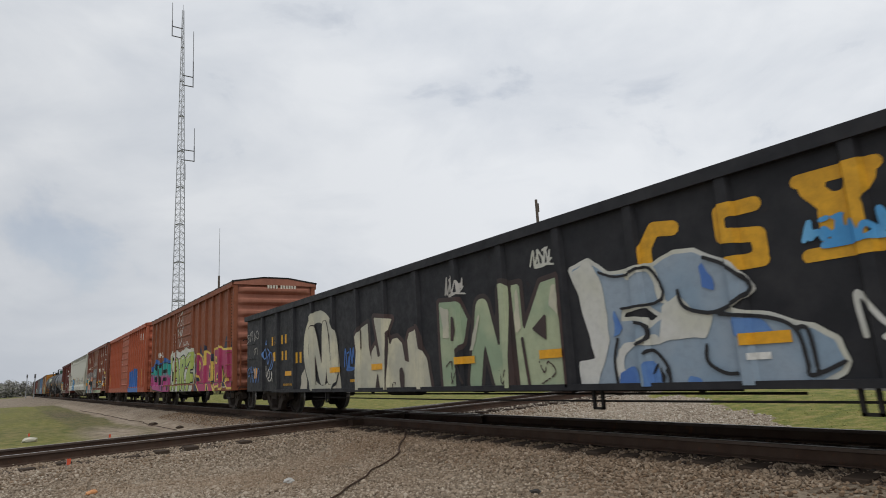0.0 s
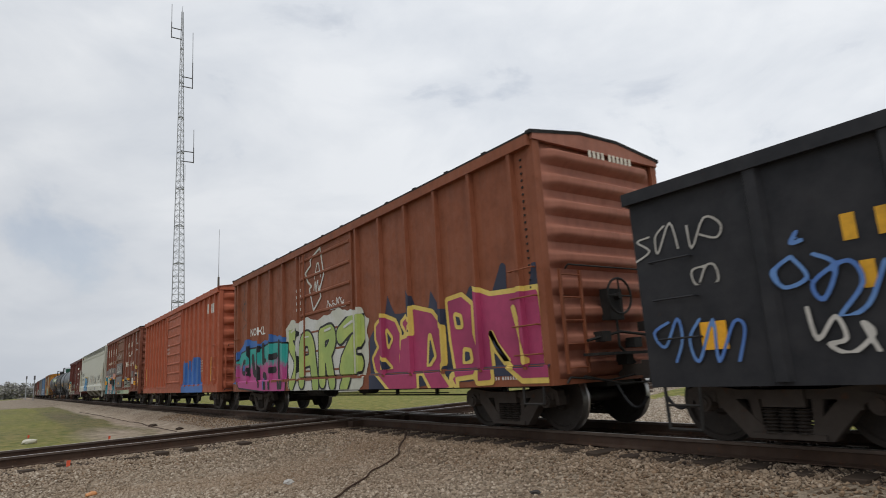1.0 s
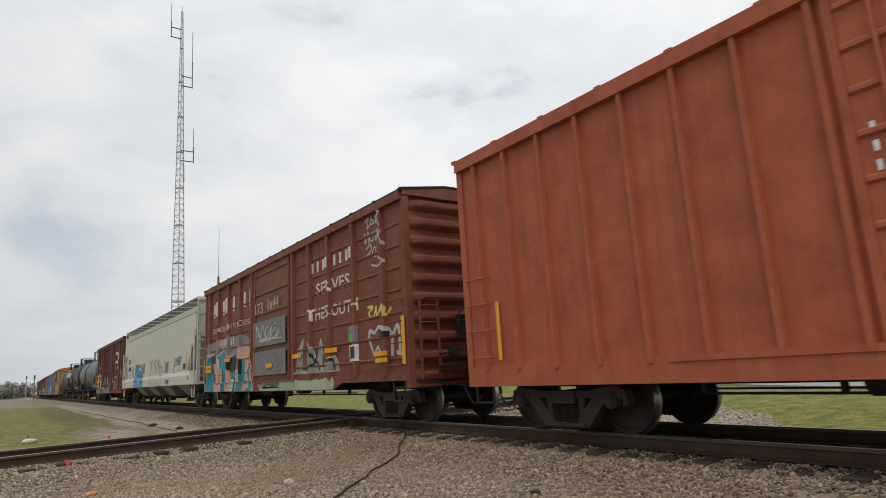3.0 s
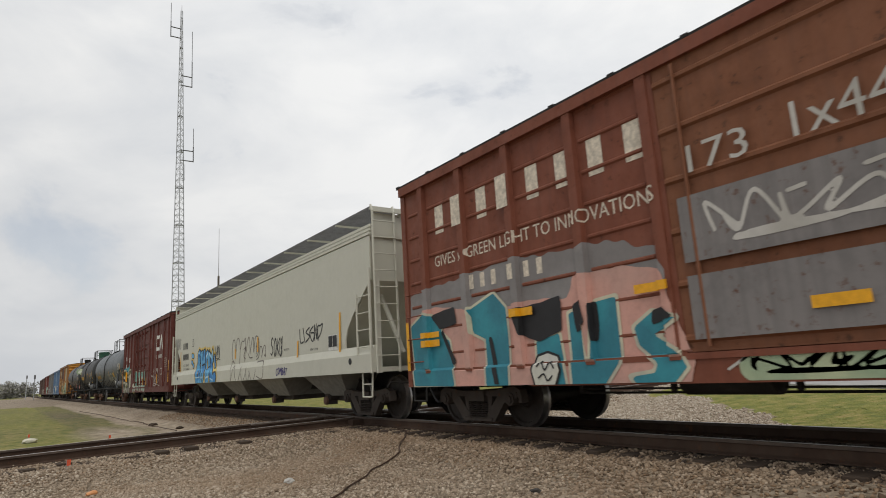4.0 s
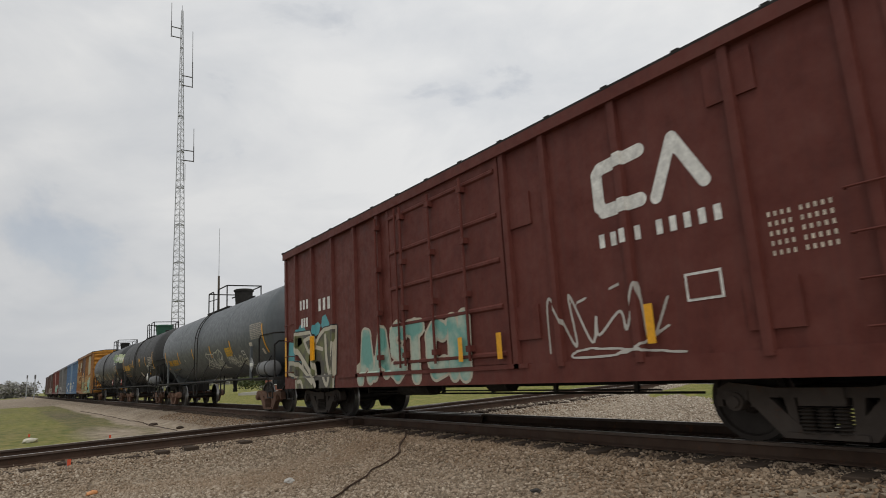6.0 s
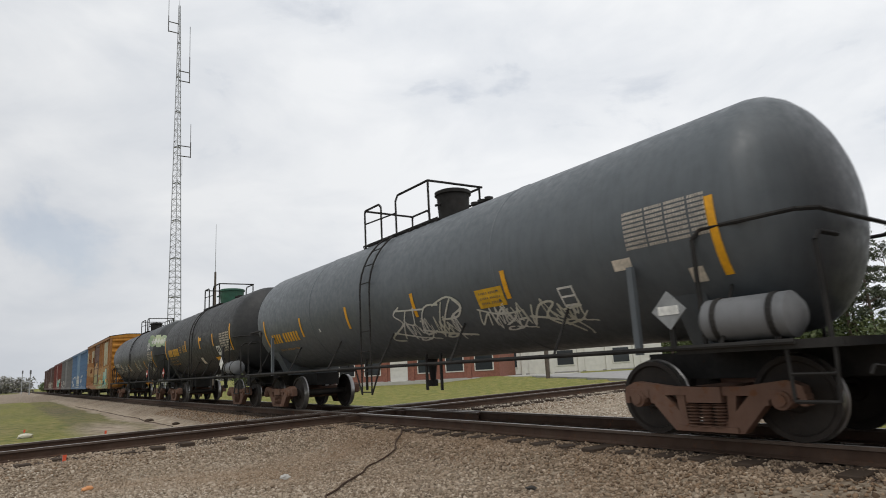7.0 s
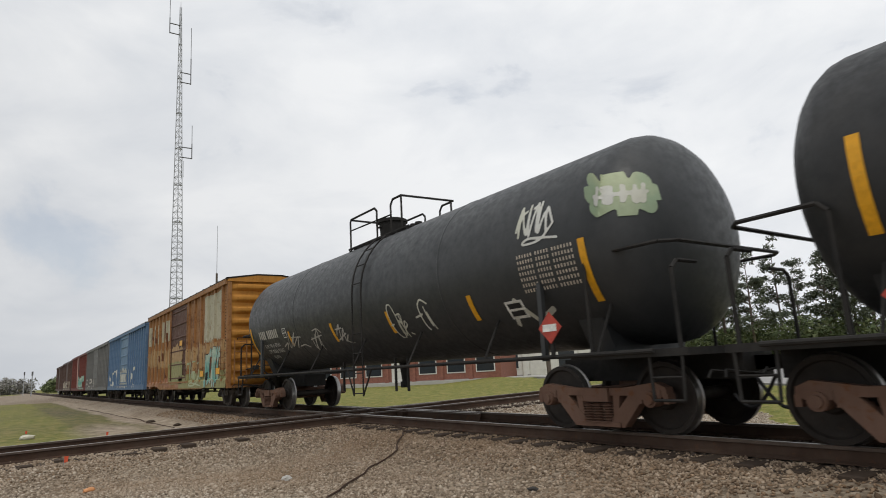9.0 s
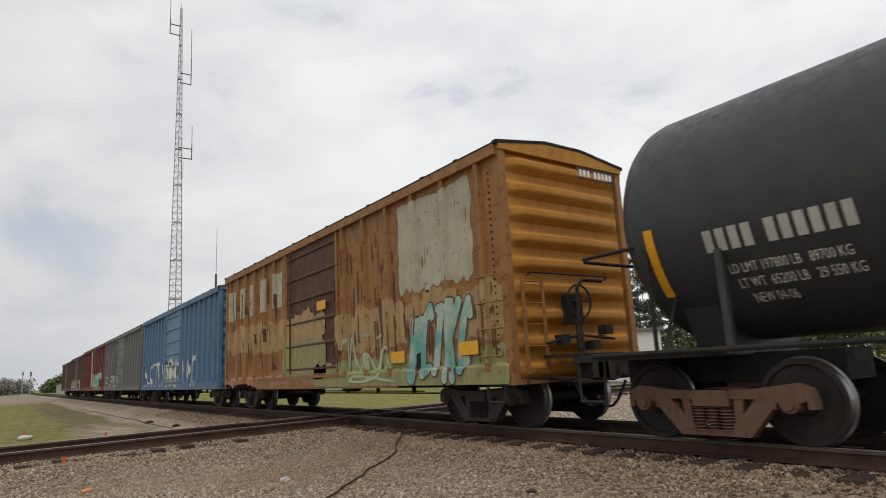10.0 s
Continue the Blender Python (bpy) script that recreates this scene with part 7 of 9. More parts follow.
# ---------------------------------------------------------------- covered hopper
def hopper():
    front, rear = 71.15, 90.25
    half, c = (rear - front) / 2, (rear + front) / 2
    root = car_root("covered_hopper_car", "pale grey covered hopper wagon with smooth sides and roof walkway", front, rear)
    X, top = 1.55, 3.92
    side = [(-half + 0.08, top), (-half + 0.08, 2.97), (-half + 0.5, 2.64), (-half + 0.95, 2.28), (-half + 1.22, 2.0), (-half + 1.34, 1.75), (-half + 1.34, 1.40)]
    outline = side + [(-y, z) for y, z in side[::-1]]
    for s in (-1, 1):
        part("side_sheet", prism(B(), outline, 0, s * X - 0.015, s * X + 0.015), HOPPER_GREY, root)
    inner = [(-half + 0.14, top), (-half + 0.14, 2.95), (-half + 2.5, 1.05), (half - 2.5, 1.05), (half - 0.14, 2.95), (half - 0.14, top)]
    part("hopper_body", prism(B(), inner, 0, -X + 0.04, X - 0.04), HOPPER_GREY, root)
    for s in (-1, 1):
        for k in range(3):
            z = top + 0.02 + 0.09 * k
            part("top_chord", box(B(), s * (X - 0.02 * k) - 0.03, s * (X - 0.02 * k) + 0.03, -half + 0.06, half - 0.06, z, z + 0.065), HOPPER_GREY, root)
        part("side_sill", prism(B(), [(s * (X - 0.02), 1.02), (s * (X + 0.08), 1.02), (s * (X + 0.08), 1.40), (s * (X + 0.012), 1.58), (s * (X - 0.02), 1.58)], 1, -half, half), HOPPER_GREY, root)
    roof = [(-X + 0.02, top - 0.02), (-X + 0.06, 4.19), (-1.15, 4.34), (-0.6, 4.42), (0.6, 4.42), (1.15, 4.34), (X - 0.06, 4.19), (X - 0.02, top - 0.02)]
    part("roof", prism(B(), roof, 1, -half + 0.1, half - 0.1), HOPPER_GREY, root)
    # roof walkways: level open gratings on brackets
    grating = plain("galvanised_grating", (0.2, 0.2, 0.205), 0.6, 0.3)
    for s in (-1, 1):
        g = B()
        for k in range(16):
            x = s * (0.68 + 0.82 * k / 15)
            box(g, x - 0.005, x + 0.005, -half + 0.06, half - 0.06, 4.56, 4.59)
        m = int((rear - front) / 0.11)
        for k in range(m + 1):
            y = -half + 0.08 + (rear - front - 0.16) * k / m
            rod(g, (s * 0.68, y, 4.585), (s * 1.5, y, 4.585), 0.008, 4)
        part("roof_walkway", g, grating, root, "open steel grating roof walkway")
        br = shared("bracket%d" % s, lambda: prism(B(), [(s * 1.5, 4.52), (s * 1.5, 4.558), (s * 0.68, 4.558), (s * 0.68, 4.38), (s * 0.76, 4.38), (s * 0.78, 4.52)], 1, -0.03, 0.03), HOPPER_GREY)
        for k in range(12):
            part("walkway_bracket", br, HOPPER_GREY, root, m=pose(0, -half + 0.12 + (rear - front - 0.24) * k / 11, 0))
    for e in (-1, 1):
        y = e * (half - 0.03)
        part("end_header", box(B(), -1.5, 1.5, y - 0.03, y + 0.03, 4.46, 4.57), HOPPER_GREY, root)
        part("end_gable", box(B(), -1.42, 1.42, e * (half - 0.13) - 0.012, e * (half - 0.13) + 0.012, 4.15, 4.46), HOPPER_GREY, root)
        g = B()
        for k in range(9):
            box(g, -0.35 + 0.0875 * k - 0.008, -0.35 + 0.0875 * k + 0.008, min(y, y + e * 0.5), max(y, y + e * 0.5), 4.585, 4.605)
        for k in range(6):
            box(g, -0.36, 0.36, y + e * 0.1 * k - 0.008, y + e * 0.1 * k + 0.008, 4.565, 4.585)
        part("end_walkway", g, grating, root, "open steel grating step over the coupler")
        for x in (-0.3, 0.3):
            part("step_bracket", rod(B(), (x, y, 4.30), (x, y + e * 0.42, 4.565), 0.022, 6), HOPPER_GREY, root)
        for x in (-0.52, 0.52):
            part("end_stiffener", box(B(), x - 0.04, x + 0.04, e * (half - 0.14) - 0.09, e * (half - 0.14) + 0.09, 2.95, 4.3), HOPPER_GREY, root)
        for x in (-1.45, 1.45):
            post = B()
            box(post, x - 0.05, x + 0.05, e * (half - 0.02) - 0.04, e * (half - 0.02) + 0.04, 1.0, 3.2)
            part("corner_post", post, HOPPER_GREY, root)
            part("slope_brace", rod(B(), (x * 0.55, e * (half - 0.1), 1.4), (x * 0.75, e * (half - 0.5), 2.7), 0.05, 6), HOPPER_GREY, root)
        lad = B()
        xs = (-1.52, -0.98)
        yy = e * (half + 0.03)
        for x in xs:
            pipe(lad, [(x, yy, 1.0), (x, yy, 4.45), (x, yy - e * 0.06, 4.60)], 0.03, 6)
        for k in range(9):
            rod(lad, (xs[0], yy + e * 0.04, 1.35 + 0.36 * k), (xs[1], yy + e * 0.04, 1.35 + 0.36 * k), 0.013, 6)
        part("ladder", lad, HOPPER_GREY, root)
        lad = B()
        ys = (e * (half - 0.02), e * (half - 0.62))
        rod(lad, (-X - 0.08, ys[1], 1.4), (-X - 0.08, ys[1], 2.7), 0.025, 6)
        rod(lad, (-X - 0.08, ys[0], 1.0), (-X - 0.08, ys[0], 3.2), 0.035, 6)
        for k in range(4):
            rod(lad, (-X - 0.08, ys[0], 1.55 + 0.36 * k), (-X - 0.08, ys[1], 1.55 + 0.36 * k), 0.013, 6)
        part("side_ladder", lad, HOPPER_GREY, root)
        part("end_platform", box(B(), -X, X, min(e * (half - 2.2), e * half), max(e * (half - 2.2), e * half), 1.02, 1.12), HOPPER_GREY, root)
        coupler(root, e * half, e)
        truck(root, e * (half - 1.42), TRUCK_DARK)
        step_stirrup(root, e * (half - 0.35), HOPPER_GREY, -1.55, 1.02)
    # discharge bays
    for k in range(4):
        y = -half + 3.25 + 3.85 * k
        b = B()
        v = [(-1.40, y - 1.2, 1.1), (1.40, y - 1.2, 1.1), (1.40, y + 1.2, 1.1), (-1.40, y + 1.2, 1.1)]
        w = [(-0.9, y - 0.62, 0.50), (0.9, y - 0.62, 0.50), (0.9, y + 0.62, 0.50), (-0.9, y + 0.62, 0.50)]
        vv, ww = [b.verts.new(p) for p in v], [b.verts.new(p) for p in w]
        for i in range(4):
            b.faces.new((vv[i], vv[(i + 1) % 4], ww[(i + 1) % 4], ww[i]))
        b.faces.new(ww)
        b.faces.new(vv[::-1])
        # darker copy of the car's grey: shade under the body set as colour
        part("discharge_bay", b, plain("shaded_grey_paint", (0.24, 0.235, 0.21), 0.6), root)
        g = box(B(), -0.7, 0.7, y - 0.42, y + 0.42, 0.36, 0.51)
        box(g, -0.98, -0.72, y + 0.36, y + 0.54, 0.28, 0.55)
        rod(g, (-0.95, y + 0.35, 0.45), (0.95, y + 0.35, 0.45), 0.06, 8)
        part("outlet_gate", g, TRUCK_DARK, root)
        part("outlet_cap", lathe(B(), [(-1.04, 0.02), (-1.03, 0.10), (-0.97, 0.11), (-0.96, 0.02)], 0, 14, (0, y + 0.45, 0.38)), TRUCK_STEEL, root)
    part("centre_sill", box(B(), -0.3, 0.3, -half, half, 0.65, 1.0), BLACK_STEEL, root)
    car = {"_root": root, "_surf": lambda y, z: -(X + 0.015 + 0.065 * min(1.0, max(0.0, (1.58 - z) / 0.18))), "_breaks": [], "_half": half, "_low": 1.03, "_round": False, "_c": c}

    def L(y):
        return y - c
    piece(car, 75.16, 1.86, [(0, INK)], [(0.02, [(0, 0.37), (0.05, 0.03), (0.25, 0.04)]),
          (0.02, [(0.23, 0.39), (0.33, 0.03)]),
          (0.02, [(0.65, 0.37), (0.42, 0.27), (0.65, 0.15), (0.39, 0.02)]),
          (0.02, [(0.88, 0.38), (0.66, 0.24), (0.83, 0), (0.94, 0.2), (0.73, 0.23)]),
          (0.02, [(0.96, 0.03), (0.97, 0.41), (1.09, 0.05), (1.1, 0.42)]),
          (0.02, [(1.17, 0), (1.16, 0.34), (1.31, 0.36), (1.45, 0.39), (1.34, 0.18), (1.15, 0.05)])], step=0.02, over=0)
    mural(car, L(77.4), L(76.4), 1.6, 2.1, [(0.0, INK)], strokes(0.95, 0.6, 4, 0.022, 72, 0.05, "SOKU") + [((0.4, -0.1), (0.6, -0.12), 0.018), ((0.5, -0.02), (0.5, -0.18), 0.018)] + smooth_line([(0.93, 0.5), (0.88, 0.42), (0.94, 0.33), (0.88, 0.25), (0.95, 0.15), (0.92, 0.08)], 0.018), 0.022)
    piece(car, 81.16, 0.98, [(0, P_UMBER)], [(0.016, [(0.03, 0.03), (0, 0.66), (0.27, 0.63), (0.02, 0.82), (0.05, 1.3), (0.26, 1.39), (0.43, 1), (0.53, 1.38), (0.79, 1.37), (0.88, 1.01), (0.82, 0.58)]),
          (0.016, [(0.03, 0.03), (0.37, 0.55), (0.52, 0.16), (0.79, 0), (1.06, 0.27), (1.18, 0.47)]),
          (0.016, [(0.88, 1.01), (1.06, 1.28), (1.29, 1.28), (1.44, 1.36), (1.5, 0.92), (1.68, 1.31), (1.85, 1.34), (1.9, 0.86)])], step=0.02, over=0, label="umber outlined bubble letters")
    piece(car, 80.01, 0.96, [(0, P_UMBER)], [(0.016, [(0.75, 0.88), (0.96, 1.31), (1.08, 1.32), (1.12, 0.89), (1.25, 1.31), (1.44, 1.37), (1.61, 1.21), (1.55, 0.88), (1.37, 0.75)]),
          (0.016, [(0.11, 1.05), (0.33, 1.08), (0.12, 0.83), (0.32, 0.73)]),
          (0.016, [(0.25, 1.13), (0.22, 0.64)]),
          (0.016, [(0, 0.28), (0.18, 0.03), (0.46, 0.25), (0.56, 0.44)]),
          (0.016, [(0.53, 0.24), (0.69, 0), (0.84, 0.22)]),
          (0.016, [(0.85, 0.34), (1, 0.11), (1.19, 0.02), (1.38, 0.18), (1.47, 0.35)])], step=0.02, over=0)
    piece(car, 79.46, 1.04, [(0, P_UMBER)], [(0.016, [(0.84, 0.58), (1.05, 0.67), (1.15, 0.93), (1.33, 0.92), (1.36, 0.74), (1.28, 0.64)]),
          (0.016, [(1.36, 0.74), (1.51, 0.95), (1.64, 0.92), (1.64, 0.64), (1.53, 0.71)]),
          (0.016, [(0.96, 0.5), (1.27, 0.52), (1.54, 0.49), (1.61, 0.26), (1.55, 0.04), (1.35, 0), (1.02, 0.08)]),
          (0.016, [(0.77, 0.97), (0.91, 0.97)]),
          (0.016, [(0.85, 1.09), (0.81, 0.76)]),
          (0.016, [(0, 0.83), (0.18, 0.67), (0.44, 0.67)])], step=0.02, over=0)
    for y0, z0, dz in ((80.85, 1.75, 0.32), (78.55, 1.85, 0.45)):
        slab(car, L(y0), L(y0) - 0.11, z0, z0 + dz, YELLOW, "reflector", "", 0.012)
    mural(car, L(83.4), L(82.5), 1.75, 2.35, [(0.0, INK)], scribble(0.8, 0.6, 4, 0.016, 173), 0.02)
    mural(car, L(76.8), L(75.95), 1.08, 1.3, [(0.0, P_VIOLET)], strokes(0.85, 0.24, 6, 0.016, 74, 0.05, "COMBAT"), 0.016)
    mural(car, L(90.1), L(88.85), 2.5, 3.15, [(0.0, P_GREY)], strokes(1.2, 0.6, 6, 0.018, 75), 0.022)
    piece(car, 86.04, 0.95, [(0.13, P_YEL), (0.06, INK), (0, P_SKY2)], [(0, [(0.22, 1.23), (0.39, 1.36), (0.6, 1.32), (0.69, 1.17), (0.66, 0.91), (0.48, 0.79), (0.73, 0.59), (0.86, 0.23), (0.87, 0.04), (0.21, 0.02), (0, 0.44), (0.04, 0.72), (0.19, 0.83)]),
          (0, [(0.73, 1.28), (0.95, 1.31), (0.96, 0.87), (1.11, 1.31), (1.34, 1.33), (1.34, 0.81), (1.36, 0.26), (1.21, 0), (0.9, 0.03), (0.9, 0.49), (0.7, 0.69)]),
          (0, [(1.45, 1.2), (1.68, 1.29), (1.93, 1.16), (2.11, 0.85), (2.19, 0.54), (2.13, 0.19), (2.04, 0.01), (1.65, 0), (1.57, 0.42), (1.41, 0.8)]),
          (0, [(1.96, 1.27), (2.03, 1.18), (2.23, 1.08), (2.42, 1.3), (2.52, 0.85), (2.36, 0.75), (2.61, 0.45), (2.82, 0.14), (2.77, 0.02), (2.34, 0.02), (2.24, 0.45), (2.22, 0.68), (2.17, 0.97)]),
          (0, [(2.65, 1.03), (2.71, 1.08), (2.87, 0.73), (2.87, 0.6), (2.77, 0.61), (2.64, 0.88)]),
          (0, [(2.69, 0.29), (2.83, 0.41), (3.04, 0.41), (3.1, 0.26), (3.02, 0.05), (2.71, 0.1)])], label="sky blue graffiti letters with yellow edge", step=0.035)
    piece(car, 85.62, 1, [(0.04, INK), (0, P_YEL)], [(0, [(1.27, 0.89), (1.33, 0.82), (1.38, 0.53), (1.31, 0.54)]),
          (0, [(1.78, 0.3), (1.81, 0.3), (1.78, 0), (1.71, 0.01)]),
          (0, [(0.04, 0.48), (0.1, 0.46), (0.06, 0.31), (0, 0.35)])], over=4, step=0.03)
    piece(car, 85.62, 0.97, [(0, INK)], [(0.02, [(0, 0.93), (0.09, 1.12), (0.26, 1.03), (0.14, 0.81)]),
          (0.03, [(0.52, 0.72), (0.91, 0.76)]),
          (0.03, [(0.73, 0.44), (0.73, 0.19), (0.79, 0)]),
          (0.025, [(1.39, 0.6), (1.66, 0.65)])], over=4, step=0.03)
    piece(car, 85.89, 1.09, [(0, P_ICE)], [(0.03, [(0.18, 1.11), (0.35, 1.11)]),
          (0.04, [(1.39, 0.92), (1.6, 1.03)]),
          (0.05, [(2.17, 0.85), (2.28, 1.05)]),
          (0.04, [(1.84, 1.01), (1.99, 0.89)]),
          (0.03, [(0, 0.15), (0.65, 0.16)]),
          (0.03, [(0.86, 0.14), (1.14, 0.15)]),
          (0.03, [(1.57, 0.11), (1.95, 0.16)]),
          (0.03, [(2.17, 0.09), (2.59, 0)]),
          (0.025, [(2.57, 0.83), (2.66, 0.57)])], over=4, step=0.03, blotch=0.02)
    mural(car, L(86.9), L(86.3), 1.6, 2.3, [(0.09, P_YEL), (0.05, INK), (0.02, P_SKY)], [((0.1, 0.55), (0.35, 0.52), 0.06), ((0.05, 0.3), (0.2, 0.25), 0.05), ((0.3, 0.1), (0.4, 0.15), 0.05)], 0.04)
    bars(car, L(88.5), L(87.6), 2.48, 2.75, [4], INK)
    bars(car, L(88.48), L(87.45), 2.03, 2.28, [6], INK)
    words(car, "LD LMT  220400 LBS", L(88.45), L(87.35), 1.76, 0.085, INK)
    words(car, "LT WT   65600 LBS", L(88.35), L(87.3), 1.60, 0.085, INK)
    slab(car, L(86.86), L(86.56), 2.52, 2.82, INK, "plate_frame")
    slab(car, L(86.84), L(86.58), 2.54, 2.80, HOPPER_GREY, "plate_panel", "", 0.010)
    words(car, "PLATE", L(86.80), L(86.62), 2.71, 0.05, INK, "", 0.014)
    words(car, "C", L(86.76), L(86.67), 2.58, 0.10, INK, "", 0.014)
    slab(car, L(73.4), L(72.9), 1.58, 1.94, WHITE, "label_plate", "black data panel with white border")
    slab(car, L(73.38), L(73.16), 1.66, 1.92, INK, "label_panel", "", 0.010)
    slab(car, L(73.14), L(72.92), 1.66, 1.92, INK, "label_panel", "", 0.010)
    bars(car, L(76.3), L(75.9), 1.75, 1.80, [6], INK)
    bars(car, L(74.5), L(74.0), 1.65, 1.70, [7], INK)
    for y in (72.78, 75.33, 88.93):
        slab(car, L(y), L(y) - 0.09, 1.52, 2.42 if y != 75.33 else 1.95, YELLOW, "reflector", "yellow reflective strip", 0.008)
    part("lifting_eye", rod(B(), (-X - 0.09, L(72.15), 1.28), (-X - 0.07, L(72.15), 1.28), 0.07, 14), INK, root)
    part("lifting_eye", rod(B(), (-X - 0.09, L(89.2), 1.28), (-X - 0.07, L(89.2), 1.28), 0.07, 14), INK, root)


hopper()

# ---------------------------------------------------------------- maroon boxcar
c = (91.5 + 106.4) / 2
cnb = boxcar("maroon boxcar with pale emblem, camouflage and green graffiti", 91.5, 106.4, 4.44, MAROON,
             [-7.0, -5.85, -4.3, -3.0, -2.1, 2.0, 3.1, 4.3, 5.5, 6.6], (-1.95, 1.55), ribs=9, off=1.4, door_ribs=5, post=(0.13, 0.07), low_sill=0.70)
w = 1.9
mural(cnb, 95.2 - c, 93.3 - c, 2.75, 3.65, [(0.0, WHITE)], [((0.85, 0.78), (0.22, 0.72), 0.09), ((0.16, 0.66), (0.16, 0.22), 0.09), ((0.22, 0.14), (0.8, 0.16), 0.09), ((1.02, 0.12), (1.32, 0.78), 0.08), ((1.32, 0.78), (1.66, 0.16), 0.08)], 0.035, "emblem", "pale painted emblem shapes")
for k in range(4):
    y = 97.9 + 1.0 * k - c
    part("lock_rod", rod(B(), (-1.60, y, 1.1), (-1.60, y, 4.2), 0.028, 6), MAROON, cnb["_root"])
    for z in (1.3, 2.2, 3.1, 4.0):
        part("rod_bracket", box(B(), -1.63, -1.52, y - 0.06, y + 0.06, z - 0.05, z + 0.05), MAROON, cnb["_root"])
for y, z in ((93.1, 3.95), (93.0, 1.45), (96.6, 3.3), (96.6, 1.6)):
    part("side_plate", box(B(), -1.51, -1.475, y - 0.28 - c, y + 0.28 - c, z - 0.25, z + 0.25), MAROON, cnb["_root"])
bars(cnb, 95.15 - c, 93.35 - c, 2.42, 2.60, [4, 5], WHITE)
for k in range(5):
    bars(cnb, 92.95 - c, 92.3 - c, 1.92 + 0.1 * k, 1.97 + 0.1 * k, [4, 5], CREAM)
slab(cnb, 93.95 - c, 93.5 - c, 1.58, 1.90, WHITE, "label_plate")
slab(cnb, 93.92 - c, 93.53 - c, 1.61, 1.87, MAROON, "label_panel", "", 0.011)
bars(cnb, 105.4 - c, 104.75 - c, 2.75, 3.0, [3], WHITE)
bars(cnb, 105.3 - c, 104.8 - c, 2.28, 2.52, [3], WHITE)
bars(cnb, 104.2 - c, 103.4 - c, 2.6, 2.9, [3], WHITE)
piece(cnb, 106.2, 0.6, [(0.02, P_AQUA)], [(0, [(0.06, 1.35), (0.4, 1.3), (0.44, 0.85), (0.69, 0.76), (1.09, 0.61), (1.07, 0.81), (0, 0.83)]),
      (0, [(0.63, 1.58), (0.84, 1.74), (1.08, 1.7), (1.21, 1.58), (0.98, 1.45)]),
      (0, [(1.74, 1.52), (1.8, 1.67), (2, 1.72), (2.15, 1.64), (2.05, 1.45), (1.81, 1.4)]),
      (0, [(2.24, 1.62), (2.29, 1.81), (2.47, 1.86), (2.68, 1.65), (2.56, 1.43)]),
      (0, [(0.96, 0.1), (1.59, 0.09), (1.58, 0), (1.05, 0)])], blotch=0.03, seed=3, step=0.045)
piece(cnb, 106.17, 0.6, [(0.07, INK), (0.04, P_SAND), (-0.05, P_CAMO)], [(0, [(0.41, 1.45), (0.61, 1.54), (1.64, 1.52), (1.85, 1.25), (2.34, 1.52), (3.06, 1.53), (2.92, 0), (0.64, 0), (0.64, 0.41), (0, 0.51), (0.03, 0.79), (0.72, 0.76), (1.01, 0.62), (0.98, 0.82), (0.45, 1.22)])], label="sand and camouflage graffiti letters", over=2, step=0.045)
piece(cnb, 106.12, 0.6, [(0, P_SAND)], [(0.07, [(0.4, 1.22), (0.99, 0.84), (1.43, 0.52), (1.7, 0.35), (1.83, 0.19)]),
      (0.05, [(1.07, 1.33), (1.51, 1.36), (1.41, 1.01), (1.07, 1.33)]),
      (0.05, [(0, 0.81), (0.67, 0.73), (1.31, 0.42), (1.64, 0.25)]),
      (0.05, [(0.73, 0.29), (0.96, 0.28), (1.09, 0)]),
      (0.05, [(1.82, 1.22), (2.1, 1.42), (2.28, 1.48)]),
      (0.05, [(1.52, 1.05), (1.78, 1.12), (2.21, 1.05)]),
      (0.05, [(1.53, 0.83), (1.75, 0.65), (1.81, 0.44)]),
      (0.06, [(2.39, 1.36), (2.45, 0.77), (2.6, 0.39)]),
      (0.05, [(2.31, 0.41), (2.57, 0.21), (2.88, 1.16)])], over=5, step=0.035)
piece(cnb, 105.54, 0.6, [(0, P_PLUM)], [(0, [(0.89, 1.39), (1.05, 1.42), (1.09, 1.08), (0.88, 0.68), (0.99, 0.46), (0.76, 0.58)]),
      (0, [(1.14, 0.76), (1.55, 0.81), (1.52, 0.42), (1.22, 0.39)]),
      (0, [(1.15, 0.25), (1.51, 0.33), (1.45, 0), (1.15, 0)]),
      (0, [(0, 1.45), (0.32, 1.45), (0.36, 1.26), (0.03, 1.19)])], over=4, step=0.045, blotch=0.06, seed=9)
mural(cnb, 102.0 - c, 97.9 - c, 0.74, 2.0, [(0.05, P_SAND), (0.0, P_MINT)], strokes(4.1, 1.25, 6, 0.13, 82), 0.05)
mural(cnb, 96.2 - c, 93.9 - c, 0.95, 2.1, [(0.0, P_CHALK)], scribble(2.2, 1.0, 4, 0.018, 83), 0.03)
for y, a, b in ((94.5, 1.15, 1.62), (91.72, 1.18, 1.62), (91.72, 1.7, 2.2), (98.2, 1.1, 1.5), (106.3, 1.05, 2.1), (104.4, 1.4, 2.0), (97.2, 1.1, 1.5)):
    slab(cnb, y - c, y - 0.12 - c, a, b, YELLOW, "reflector", "yellow reflective strip", 0.07)


